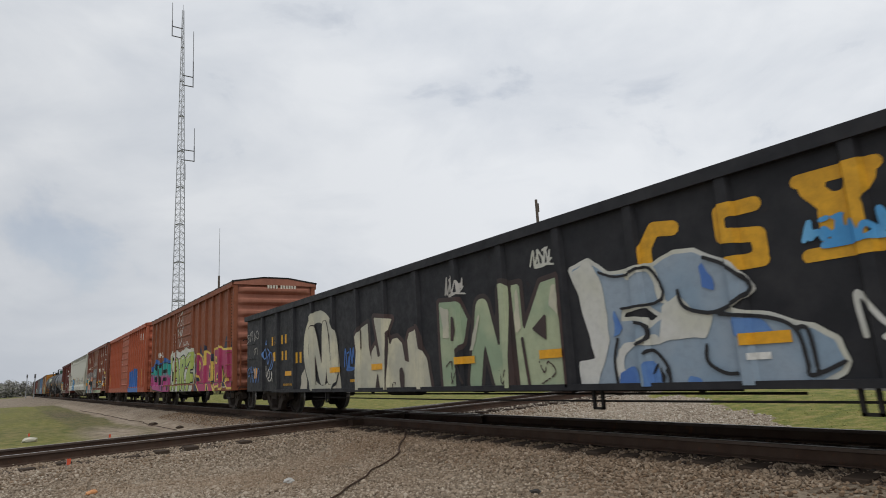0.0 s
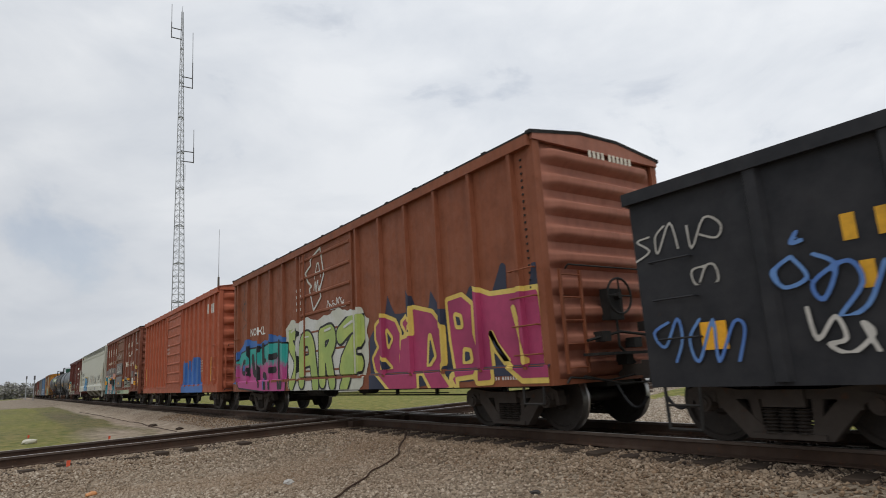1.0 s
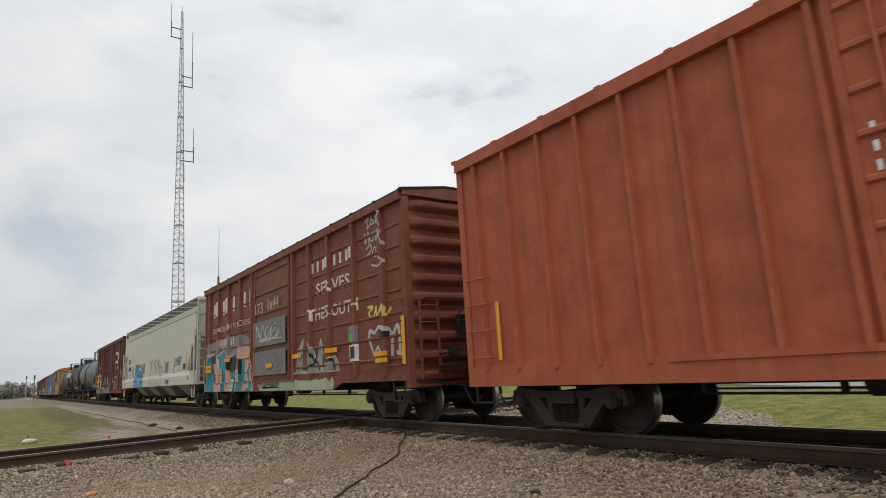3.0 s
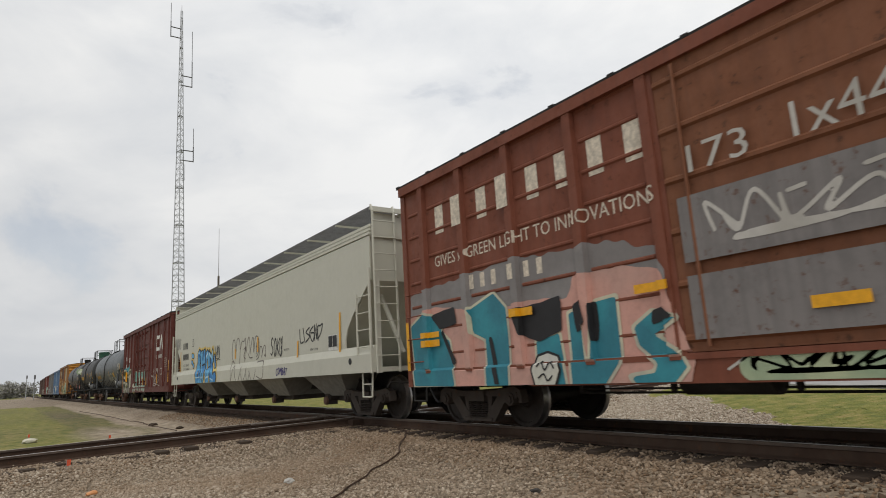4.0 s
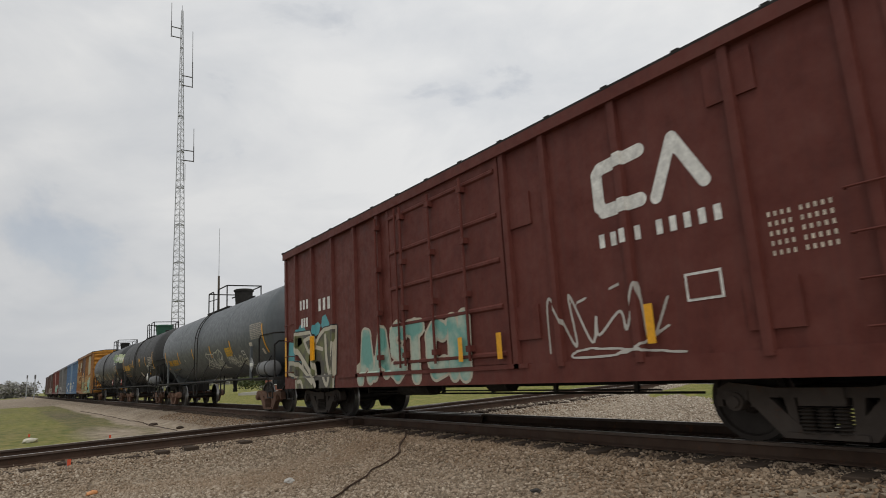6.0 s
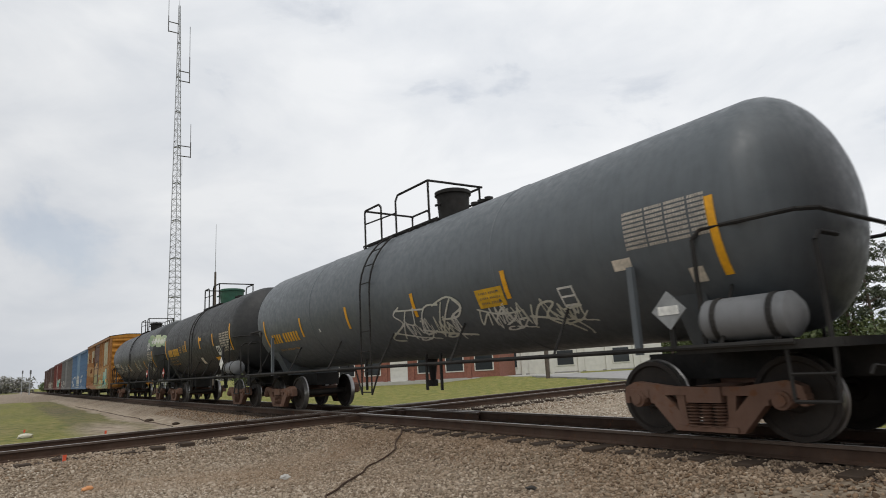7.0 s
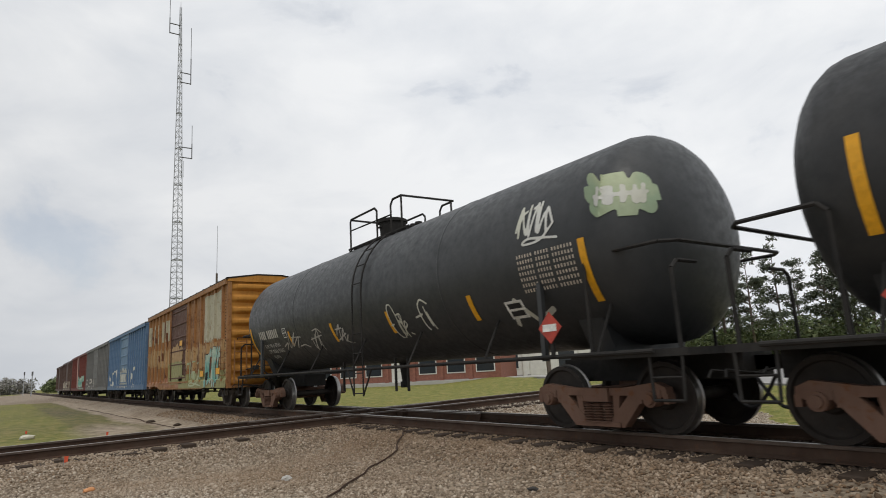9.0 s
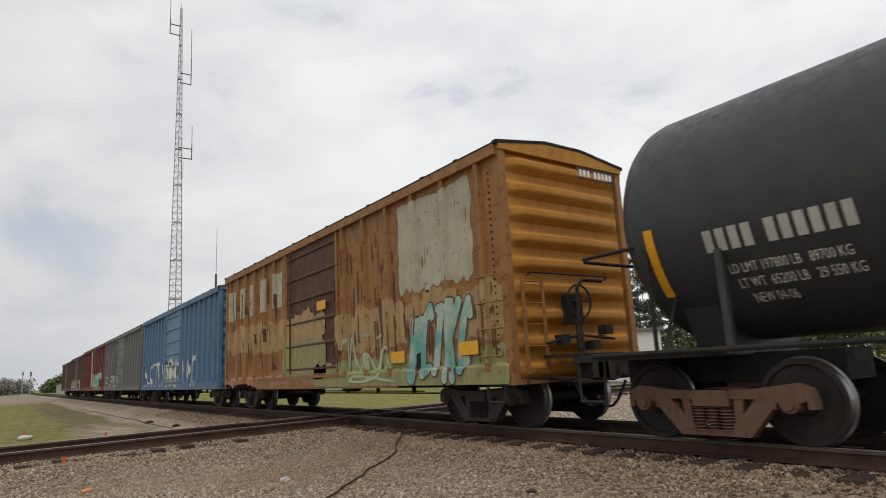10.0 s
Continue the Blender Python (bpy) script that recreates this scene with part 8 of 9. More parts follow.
# ---------------------------------------------------------------- tank cars
def tank(label, front, rear, s0, s1, top, R, mat, w0, w1, hatch, rails, lad, cast, cap_mat=None, drum=None, dome=0.36):
    half, c = (rear - front) / 2, (rear + front) / 2
    root = car_root("tank_car", label, front, rear)
    zc = top - R
    a, b = s0 - c, s1 - c
    prof = [(a, 0.001)]
    for k in range(1, 9):
        t = k / 8 * math.pi / 2
        prof.append((a + 0.75 * (1 - math.cos(t)), R * math.sin(t)))
    n0 = len(prof)
    for k in range(1, 6):
        prof.append((a + 0.75 + (b - a - 1.5) * k / 6, R))
    prof += [(a + b - d, r) for d, r in prof[:n0][::-1]]
    bm = B()
    lathe(bm, prof, 1, 56, (0, 0, zc))
    part("tank_shell", bm, mat, root, smooth=True)
    for k in (0.28, 0.72):
        part("weld_band", lathe(B(), [(a + (b - a) * k - 0.03, R), (a + (b - a) * k - 0.02, R + 0.008), (a + (b - a) * k + 0.02, R + 0.008), (a + (b - a) * k + 0.03, R)], 1, 56, (0, 0, zc), False), mat, root, smooth=True)
    for e, w in ((-1, w0 - c), (1, w1 - c)):
        truck(root, w, cast)
        sad = prism(B(), [(-0.75, 0.98), (-1.12, zc - 0.95), (-0.8, zc - R + 0.22), (0, zc - R + 0.02), (0.8, zc - R + 0.22), (1.12, zc - 0.95), (0.75, 0.98)], 1, w - 0.22, w + 0.22)
        part("saddle", sad, mat, root)
        y0, y1 = sorted((e * half, w - e * 1.2))
        part("stub_sill", box(B(), -0.35, 0.35, y0, y1, 0.66, 1.0), BLACK_STEEL, root)
        part("end_platform", box(B(), -1.5, 1.5, min(e * half, w), max(e * half, w), 0.98, 1.07), BLACK_STEEL, root)
        coupler(root, e * half, e)
        yy = e * (half - 0.12)
        for x in (-1, 1):
            r = B()
            pipe(r, [(x * 1.46, w + e * 0.35, 1.07), (x * 1.46, w + e * 0.35, 2.25), (x * 1.44, w + e * 0.45, 2.35), (x * 1.40, yy - e * 0.15, 2.35), (x * 1.2, yy, 2.35), (0, yy, 2.35)], 0.026, 6)
            part("end_handrail", r, BLACK_STEEL, root)
            r = B()
            pipe(r, [(x * 1.42, yy, 1.05), (x * 1.42, yy, 2.0), (x * 1.30, yy, 2.1), (x * 0.9, yy, 2.1)], 0.026, 6)
            part("corner_handrail", r, BLACK_STEEL, root)
        part("platform_post", box(B(), -1.46, -1.39, w - e * 0.55 - 0.04, w - e * 0.55 + 0.04, 1.0, zc - 0.55), mat, root)
        step_stirrup(root, e * (half - 0.3), BLACK_STEEL, -1.48, 0.98)
    # running rail along the bottom and pipes below
    u = B()
    pipe(u, [(-1.55, -half + 0.4, 1.05), (-1.55, half - 0.4, 1.05)], 0.03, 8)
    for k in range(7):
        y = a + 0.9 + (b - a - 1.8) * k / 6
        rod(u, (-1.53, y, 1.06), (-1.15, y, zc - R * 0.62), 0.02, 6)
    part("running_rail", u, BLACK_STEEL, root)
    v = B()
    lathe(v, [(-0.25, 0.06), (0.0, 0.09), (0.35, 0.14)], 2, 12, (0, 0.2, 0.95))
    box(v, -0.07, 0.07, 0.12, 0.28, 0.58, 0.72)
    for y in (-1.4, -0.9, 1.6):
        part("hanger", box(B(), -0.9, -0.86, y, y + 0.05, 0.55, 1.25), BLACK_STEEL, root)
    part("bottom_outlet", v, BLACK_STEEL, root)
    # top platform, dome and rails
    ha = hatch - c
    cap = cap_mat or BLACK_STEEL
    d = B()
    lathe(d, [(top - 0.06, dome * 0.9), (4.62, dome), (4.63, dome + 0.04), (4.70, dome + 0.04), (4.73, dome * 0.9)], 2, 24, (0, ha, 0))
    rod(d, (dome, ha, top + 0.34), (dome + 0.12, ha, top + 0.36), 0.03, 6)
    rod(d, (-dome, ha, top + 0.30), (-dome - 0.12, ha, top + 0.26), 0.03, 6)
    part("dome", d, cap, root, smooth=True)
    q0, q1, q2, q3 = [v - c for v in rails]          # end loop, then the loop round the dome
    zp = zc + math.sqrt(R * R - 0.68 ** 2) + 0.06
    for x0, x1 in ((-0.74, -0.46), (0.46, 0.74)):
        pl = B()
        for k in range(5):
            x = x0 + (x1 - x0) * k / 4
            box(pl, x - 0.008, x + 0.008, q3 - 0.35, q0 + 0.05, zp - 0.03, zp)
        for k in range(12):
            y = q3 - 0.35 + (q0 - q3 + 0.4) * k / 11
            box(pl, x0, x1, y - 0.012, y + 0.012, zp - 0.05, zp - 0.03)
        part("top_platform", pl, BLACK_STEEL, root, "open steel grating platform")
        for k in range(4):
            y = q3 - 0.3 + (q0 - q3 + 0.3) * k / 3
            part("platform_bracket", box(B(), x0, x1, y - 0.025, y + 0.025, zp - 0.2, zp - 0.05), BLACK_STEEL, root)
    zt = 4.87
    for x in (-0.70, 0.70):
        g = B()
        pipe(g, [(x, q0, zp - 0.05), (x, q0, zt - 0.05), (x, q0 - 0.06, zt), (x, q1 + 0.1, zt), (x, q1, zt - 0.09), (x, q1, zp - 0.05)], 0.026, 6)
        pipe(g, [(x, q0, zp + 0.62 * (zt - zp)), (x, q2, zp + 0.55 * (zt - zp))], 0.018, 6)
        part("end_loop", g, BLACK_STEEL, root)
        part("safety_rail", pipe(B(), [(x, q2, zp - 0.05), (x, q2, zt - 0.12), (x, q2 - 0.1, zt), (x, q3, zt), (x, q3, zp - 0.05)], 0.026, 6), BLACK_STEEL, root)
    part("cross_rail", pipe(B(), [(-0.70, q3, zt), (0.70, q3 - 0.1, zt)], 0.026, 6), BLACK_STEEL, root)
    part("cross_rail", pipe(B(), [(-0.70, q0, zt), (0.70, q0, zt)], 0.026, 6), BLACK_STEEL, root)
    for k in range(3):
        part("valve", lathe(B(), [(top - 0.05, 0.06), (top + 0.12, 0.06), (top + 0.13, 0.09), (top + 0.19, 0.09), (top + 0.2, 0.03)], 2, 10, (0.0, ha - 0.75 - 0.22 * k, 0)), BLACK_STEEL, root)
    # side ladder, upright below and bent over the shell above
    lm = B()
    y = lad - c
    arc = [(-(R + 0.07) * math.cos(t), zc + (R + 0.07) * math.sin(t)) for t in [k / 7 * 0.95 for k in range(8)]]
    line = [(-R - 0.07, 0.5)] + arc
    for s in (-0.21, 0.21):
        pipe(lm, [(x, y + s, zz) for x, zz in line], 0.019, 6)
    for k in range(4):
        rod(lm, (-R - 0.07, y - 0.21, 0.55 + 0.42 * k), (-R - 0.07, y + 0.21, 0.55 + 0.42 * k), 0.013, 6)
    for x, zz in arc[1::2]:
        rod(lm, (x, y - 0.21, zz), (x, y + 0.21, zz), 0.013, 6)
    for s in (-1, 1):
        rod(lm, (-R - 0.07, y + s * 0.21, 0.5), (-R - 0.05, y + s * 0.55, 1.05), 0.02, 6)
    part("ladder", lm, BLACK_STEEL, root)
    if drum:
        yd = drum - c
        dm = lathe(B(), [(yd - 0.54, 0.02), (yd - 0.52, 0.14), (yd - 0.44, 0.235), (yd + 0.44, 0.235), (yd + 0.52, 0.14), (yd + 0.54, 0.02)], 1, 24, (-1.33, 0, 1.325))
        tank_ob = part("air_reservoir", dm, GREY_DRUM, root, "grey air reservoir", smooth=True)
        for dy in (-0.3, 0.3):
            part("strap", lathe(B(), [(yd + dy - 0.03, 0.236), (yd + dy - 0.03, 0.246), (yd + dy + 0.03, 0.246), (yd + dy + 0.03, 0.236)], 1, 24, (-1.33, 0, 1.325), False), BLACK_STEEL, tank_ob)
            part("reservoir_foot", box(B(), -1.45, -1.2, yd + dy - 0.03, yd + dy + 0.03, 1.06, 1.12), BLACK_STEEL, root)

    def shell_x(y, zz):
        k = max(0.0, (y - (b - 0.75)) / 0.75, ((a + 0.75) - y) / 0.75)
        r = R * math.sqrt(max(0.02, 1 - min(1.0, k) ** 2))
        return -math.sqrt(max(0.04, r * r - (zz - zc) ** 2)) - 0.004
    return {"_root": root, "_surf": shell_x, "_breaks": [], "_half": half - 0.9, "_low": 0.9, "_round": True, "_c": c}


def placard(car, y, z, col):
    """A small diamond plate on its holder below the shell."""
    bm = prism(B(), [(y - 0.22, z), (y, z - 0.22), (y + 0.22, z), (y, z + 0.22)], 0, -1.60, -1.585)
    ob = part("placard", bm, col, car["_root"], "diamond-shaped placard")
    part("placard_holder", box(B(), -1.585, -1.55, y - 0.03, y + 0.03, 1.05, z + 0.1), BLACK_STEEL, car["_root"])
    part("placard_panel", box(B(), -1.606, -1.602, y - 0.13, y + 0.13, z - 0.05, z + 0.05), WHITE, ob)
    return ob


GREY_DRUM = paint("grey_reservoir_paint", (0.17, 0.175, 0.18), (0.07, 0.06, 0.05), wear=0.15, dirt=0.3)
RED_PLATE = plain("red_placard", (0.42, 0.05, 0.03), 0.5)
t1 = tank("slate grey tank wagon with top railing and white scribbles", 107.35, 124.6, 107.6, 124.14, 4.10, 1.47, TANK_GREY, 109.07, 122.83, 115.07, (117.8, 117.0, 116.33, 115.0), 116.38, TRUCK_STEEL, drum=108.25)
c = t1["_c"]
slab(t1, 112.78 - c, 112.1 - c, 1.9, 2.2, plain("yellow_panel", (0.62, 0.36, 0.02), 0.6), "notice_panel", "yellow notice panel with dark writing")
for k in range(3):
    bars(t1, 112.7 - c, 112.18 - c, 1.95 + 0.08 * k, 1.985 + 0.08 * k, [5, 6], TANK_GREY, "notice_text", "", 0.011)
for y0, seed in ((115.2, 91), (114.3, 92), (112.6, 93), (111.4, 94)):
    mural(t1, y0 - c, y0 - 0.9 - c, 1.48, 1.95, [(0.0, P_WHITE)], scribble(0.85, 0.45, 6, 0.012, seed), 0.02)
piece(t1, 115.99, 1.54, [(0, P_WHITE)], [(0.016, [(0.76, 0.65), (0.48, 0.51), (0.7, 0.32), (0, 0.08), (0.41, 0)]),
      (0.016, [(0.98, 0.57), (0.48, 0.05)]),
      (0.016, [(1.25, 0.59), (1.08, 0.28), (0.8, 0.31), (0.86, 0.02)]),
      (0.016, [(0.57, 0.59), (1.6, 0.53)]),
      (0.016, [(0.2, 0.18), (1.13, 0.02)])], step=0.02, over=1)
piece(t1, 114.75, 1.46, [(0, P_WHITE)], [(0.016, [(0.84, 0.64), (0.38, 0.63), (0.02, 0.18), (0.43, 0.2)]),
      (0.016, [(0.96, 0.67), (0.53, 0.14)]),
      (0.016, [(1.23, 0.69), (0.54, 0.09)]),
      (0.016, [(1.31, 0.68), (1.45, 0.52), (1.06, 0.36), (1.08, 0)]),
      (0.016, [(0.66, 0.64), (1.17, 0.74), (1.49, 0.58), (1.29, 0.39), (0.9, 0.37)]),
      (0.016, [(0, 0.24), (0.77, 0.13), (1.47, 0.05)])], step=0.02, over=1)
piece(t1, 112.94, 1.6, [(0, P_WHITE)], [(0.014, [(0.11, 0.28), (0, 0.05), (0.28, 0.22), (0.21, 0.03)]),
      (0.014, [(0.35, 0.07), (0.68, 0.27), (0.61, 0.05)]),
      (0.014, [(0.87, 0.25), (0.88, 0.11), (0.56, 0)]),
      (0.014, [(0.06, 0.3), (0.54, 0.18), (1.04, 0.18)])], step=0.02, over=1)
piece(t1, 112.02, 1.35, [(0, P_WHITE)], [(0.016, [(0.4, 0.49), (0.24, 0.2), (0.56, 0.47), (0.86, 0.48), (0.59, 0.3), (0.78, 0.16)]),
      (0.016, [(0.94, 0.43), (0.88, 0.15)]),
      (0.016, [(0.99, 0.36), (1.33, 0.39)]),
      (0.016, [(1.01, 0.26), (1.17, 0.08), (1.16, 0)]),
      (0.016, [(0, 0.31), (0.18, 0.32)]),
      (0.016, [(0.25, 0.33), (0.76, 0.24), (1.07, 0.05)])], step=0.02, over=1)
bars(t1, 122.5 - c, 120.5 - c, 1.90, 2.15, [4, 6], GOLD)
bars(t1, 122.3 - c, 120.9 - c, 1.68, 1.73, [5, 6, 3], GOLD)
for y, z0, z1 in ((112.0, 1.98, 2.42), (117.5, 1.95, 2.45), (120.2, 1.95, 2.45), (108.45, 1.82, 2.70), (114.68, 1.95, 2.4), (122.9, 1.75, 2.6)):
    slab(t1, y + 0.05 - c, y - 0.05 - c, z0, z1, YELLOW, "reflector", "yellow reflective strip")
for k in range(9):
    bars(t1, 109.63 - c, 108.5 - c, 2.29 + 0.055 * k, 2.325 + 0.055 * k, [9, 7, 8, 6], CREAM)
slab(t1, 110.98 - c, 110.69 - c, 1.74, 2.01, WHITE, "label_plate", "white-framed data panel")
slab(t1, 110.95 - c, 110.72 - c, 1.77, 1.98, TANK_GREY, "label_panel", "", 0.011)
slab(t1, 119.15 - c, 119.07 - c, 2.0, 2.08, WHITE, "sticker")
placard(t1, 109.04 - c, 1.48, plain("grey_placard", (0.26, 0.27, 0.27), 0.6))
slab(t1, 109.9 - c, 109.62 - c, 2.07, 2.21, CREAM, "label_plate", "cream paper label")
slab(t1, 108.9 - c, 108.72 - c, 1.79, 1.96, CREAM, "label_plate", "cream paper label")

t2 = tank("dusty black tank wagon with green dome and yellow lettering", 125.15, 138.3, 125.42, 137.74, 4.14, 1.49, TANK_DUSTY, 126.77, 136.76, 131.2, (132.8, 132.1, 131.47, 130.55), 131.5, TRUCK_STEEL, plain("green_dome_paint", (0.02, 0.09, 0.055), 0.5), drum=126.3, dome=0.50)
c = t2["_c"]
bars(t2, 136.25 - c, 134.2 - c, 2.10, 2.42, [4, 6], GOLD, "lettering", "yellow stencilled lettering")
for k in range(3):
    bars(t2, 136.2 - c, 134.8 - c, 1.72 + 0.14 * k, 1.77 + 0.14 * k, [5, 4, 6], GOLD)
slab(t2, 134.0 - c, 133.72 - c, 2.2, 2.46, GOLD, "plate_frame")
slab(t2, 133.98 - c, 133.74 - c, 2.22, 2.44, TANK_DUSTY, "plate_panel", "", 0.010)
for k in range(4):
    bars(t2, 133.4 - c, 132.9 - c, 2.2 + 0.08 * k, 2.25 + 0.08 * k, [8], GOLD)
for k in range(8):
    bars(t2, 127.65 - c, 126.5 - c, 1.95 + 0.085 * k, 2.01 + 0.085 * k, [6, 5, 7], CREAM)
slab(t2, 128.28 - c, 127.8 - c, 1.84, 2.18, WHITE, "label_plate", "white-framed data panel")
slab(t2, 128.2 - c, 128.06 - c, 1.95, 2.12, INK, "label_panel", "", 0.010)
slab(t2, 128.0 - c, 127.88 - c, 1.95, 2.12, INK, "label_panel", "", 0.010)
slab(t2, 131.0 - c, 130.65 - c, 1.62, 1.86, CREAM, "label_plate")
for y, z0, z1 in ((132.8, 2.2, 2.66), (136.8, 1.96, 2.9), (126.35, 1.95, 2.85), (128.55, 2.2, 2.66), (130.5, 2.2, 2.68)):
    slab(t2, y + 0.06 - c, y - 0.06 - c, z0, z1, YELLOW, "reflector", "yellow reflective strip")
slab(t2, 130.6 - c, 130.15 - c, 2.5, 2.62, YELLOW, "reflector")
slab(t2, 128.9 - c, 128.3 - c, 1.68, 1.8, YELLOW, "reflector")
mural(t2, 131.4 - c, 128.9 - c, 2.45, 3.1, [(0.0, spray("chalky_smear", (0.085, 0.083, 0.08), (0.05, 0.048, 0.047), 2.0))], [((0.3, 0.2), (1.2, 0.35), 0.10), ((1.2, 0.3), (2.6, 0.25), 0.04)], 0.05, blotch=0.14)
placard(t2, 126.9 - c, 1.50, WHITE)
placard(t2, 136.55 - c, 1.40, RED_PLATE)

t3 = tank("black tank wagon with white scribbled tags and green-white piece", 138.75, 155.3, 139.1, 154.75, 4.21, 1.53, TANK_BLACK, 140.5, 153.65, 147.5, (148.45, 147.06, 146.4, 145.93), 146.5, TRUCK_STEEL, dome=0.34)
c = t3["_c"]
bars(t3, 153.25 - c, 151.7 - c, 2.10, 2.34, [4, 6], P_CHALK, "lettering", "worn white stencilled lettering")
words(t3, "LD LMT 197800 LB   89700 KG", 153.06 - c, 151.85 - c, 1.85, 0.10, WHITE)
words(t3, "LT WT  65200 LB   29 550 KG", 153.02 - c, 151.8 - c, 1.69, 0.10, WHITE)
words(t3, "NEW 04-06", 152.95 - c, 152.5 - c, 1.53, 0.10, WHITE)
for y, z0, z1 in ((153.9, 1.7, 2.5), (140.1, 1.75, 2.6), (142.75, 1.74, 2.16), (145.5, 1.74, 2.18), (148.2, 1.74, 2.18), (150.9, 1.8, 2.2)):
    slab(t3, y + 0.06 - c, y - 0.06 - c, z0, z1, YELLOW, "reflector", "yellow reflective strip")
for k in range(7):
    bars(t3, 141.4 - c, 140.25 - c, 2.02 + 0.085 * k, 2.07 + 0.085 * k, [6, 5, 7], CREAM)
mural(t3, 141.4 - c, 140.5 - c, 2.65, 3.35, [(0.0, P_WHITE)], scribble(0.9, 0.7, 5, 0.02, 95), 0.024)
piece(t3, 145.5, 1.63, [(0, P_WHITE)], [(0.015, [(0.06, 0.61), (0.12, 0.67), (0.23, 0.63), (0.31, 0.39), (0.29, 0.05), (0.17, 0), (0.07, 0.14), (0.05, 0.49), (0.06, 0.61)]),
      (0.015, [(0, 0.26), (0.13, 0.28)])], step=0.02, over=1)
piece(t3, 145.22, 1.63, [(0, P_WHITE)], [(0.015, [(0.02, 0.44), (0.19, 0.45), (0.14, 0.26), (0.06, 0.33), (0.06, 0.04), (0.24, 0.3), (0.3, 0.23), (0.15, 0.15), (0.15, 0)]),
      (0.015, [(0.03, 0.39), (0, 0.08)]),
      (0.015, [(0.13, 0.43), (0.14, 0.03)]),
      (0.015, [(0.27, 0.07), (0.34, 0.04)])], step=0.02, over=1)
piece(t3, 144.5, 1.7, [(0, P_WHITE)], [(0.018, [(0.5, 0.47), (0.33, 0.56), (0.22, 0.5), (0.18, 0.37), (0.2, 0.11), (0.25, 0)]),
      (0.018, [(0, 0.26), (0.25, 0.3)]),
      (0.018, [(0.36, 0.43), (0.4, 0.07), (0.41, 0.32), (0.46, 0.01)])], step=0.02, over=1)
piece(t3, 151.57, 1.71, [(0, P_CHALK)], [(0.014, [(0, 0.11), (0.37, 0.2), (0.08, 0.02)]),
      (0.014, [(0.66, 0.46), (0.38, 0.05), (1.06, 0.43), (0.6, 0.08), (1.23, 0.31), (0.88, 0.03)]),
      (0.014, [(0.73, 0.32), (1.37, 0.29)]),
      (0.014, [(1.08, 0.06), (1.41, 0.08), (1.66, 0)])], step=0.02, over=1)
piece(t3, 149.62, 1.58, [(0, P_CHALK)], [(0.015, [(0.1, 0.35), (0.05, 0.08), (0.55, 0.51), (0.42, 0)]),
      (0.015, [(0.28, 0.51), (0.57, 0.54), (0.76, 0.43)]),
      (0.015, [(0, 0.31), (0.71, 0.37)]),
      (0.015, [(0.35, 0.41), (0.06, 0.03)]),
      (0.015, [(0.53, 0.39), (0.39, 0.14)])], step=0.02, over=1)
piece(t3, 148.11, 1.66, [(0, P_CHALK)], [(0.015, [(0.03, 0.23), (0.33, 0.46), (0.14, 0.09), (0.48, 0.36), (0.33, 0.07), (0.58, 0.2), (0.38, 0.07), (0.66, 0)]),
      (0.015, [(0.07, 0.36), (0.41, 0.37)]),
      (0.015, [(0, 0.11), (0.51, 0.24)])], step=0.02, over=1)
mural(t3, 142.0 - c, 140.8 - c, 1.5, 2.0, [(0.0, P_WHITE)], [((0.1, 0.1), (0.3, 0.45), 0.04), ((0.3, 0.45), (0.6, 0.1), 0.04), ((0.6, 0.1), (1.0, 0.25), 0.04)], 0.03)
slab(t3, 141.95 - c, 141.55 - c, 1.68, 1.95, WHITE, "label_plate", "white-framed data panel")
slab(t3, 141.9 - c, 141.6 - c, 1.72, 1.91, INK, "label_panel", "", 0.010)
placard(t3, 140.75 - c, 1.45, RED_PLATE)
slab(t3, 151.33 - c, 151.05 - c, 2.05, 2.31, WHITE, "plate_frame")
slab(t3, 151.31 - c, 151.07 - c, 2.07, 2.29, TANK_BLACK, "plate_panel", "", 0.010)
words(t3, "PLATE", 151.28 - c, 151.10 - c, 2.22, 0.04, WHITE, "", 0.014)
words(t3, "C", 151.23 - c, 151.15 - c, 2.09, 0.10, WHITE, "", 0.014)
# piece on the leading head of the shell
def head_paint(car, y_head, zc, R, x0, x1, z0, z1, layers, segs, label):
    """Spray paint on the leading head of a tank; segs run in x and z from the corner (x0, z0)."""
    us, vs = np.arange(0, x1 - x0, 0.022), np.arange(0, z1 - z0, 0.022)
    d, U, V = field(us, vs, segs)
    d = d + 0.03 * np.array([[noise.noise((u * 6, v * 6, 2)) for v in vs] for u in us])

    def at(u, v, lift):
        x, z = x0 + u, z0 + v
        return (x, y_head + 0.75 * (1 - math.sqrt(max(0.01, 1 - (x * x + (z - zc) ** 2) / R ** 2))) - lift, z)
    for k, (margin, mat) in enumerate(layers):
        verts, faces = [], []
        march(us, vs, margin - d, lambda u, v: at(u, v, 0.008 + 0.004 * k), verts, faces)
        me = bpy.data.meshes.new("graffiti")
        me.from_pydata(verts, [], faces)
        me.materials.append(mat)
        ob = new("graffiti", me)
        ob.parent = car["_root"]
        if label:
            ob["label"] = label


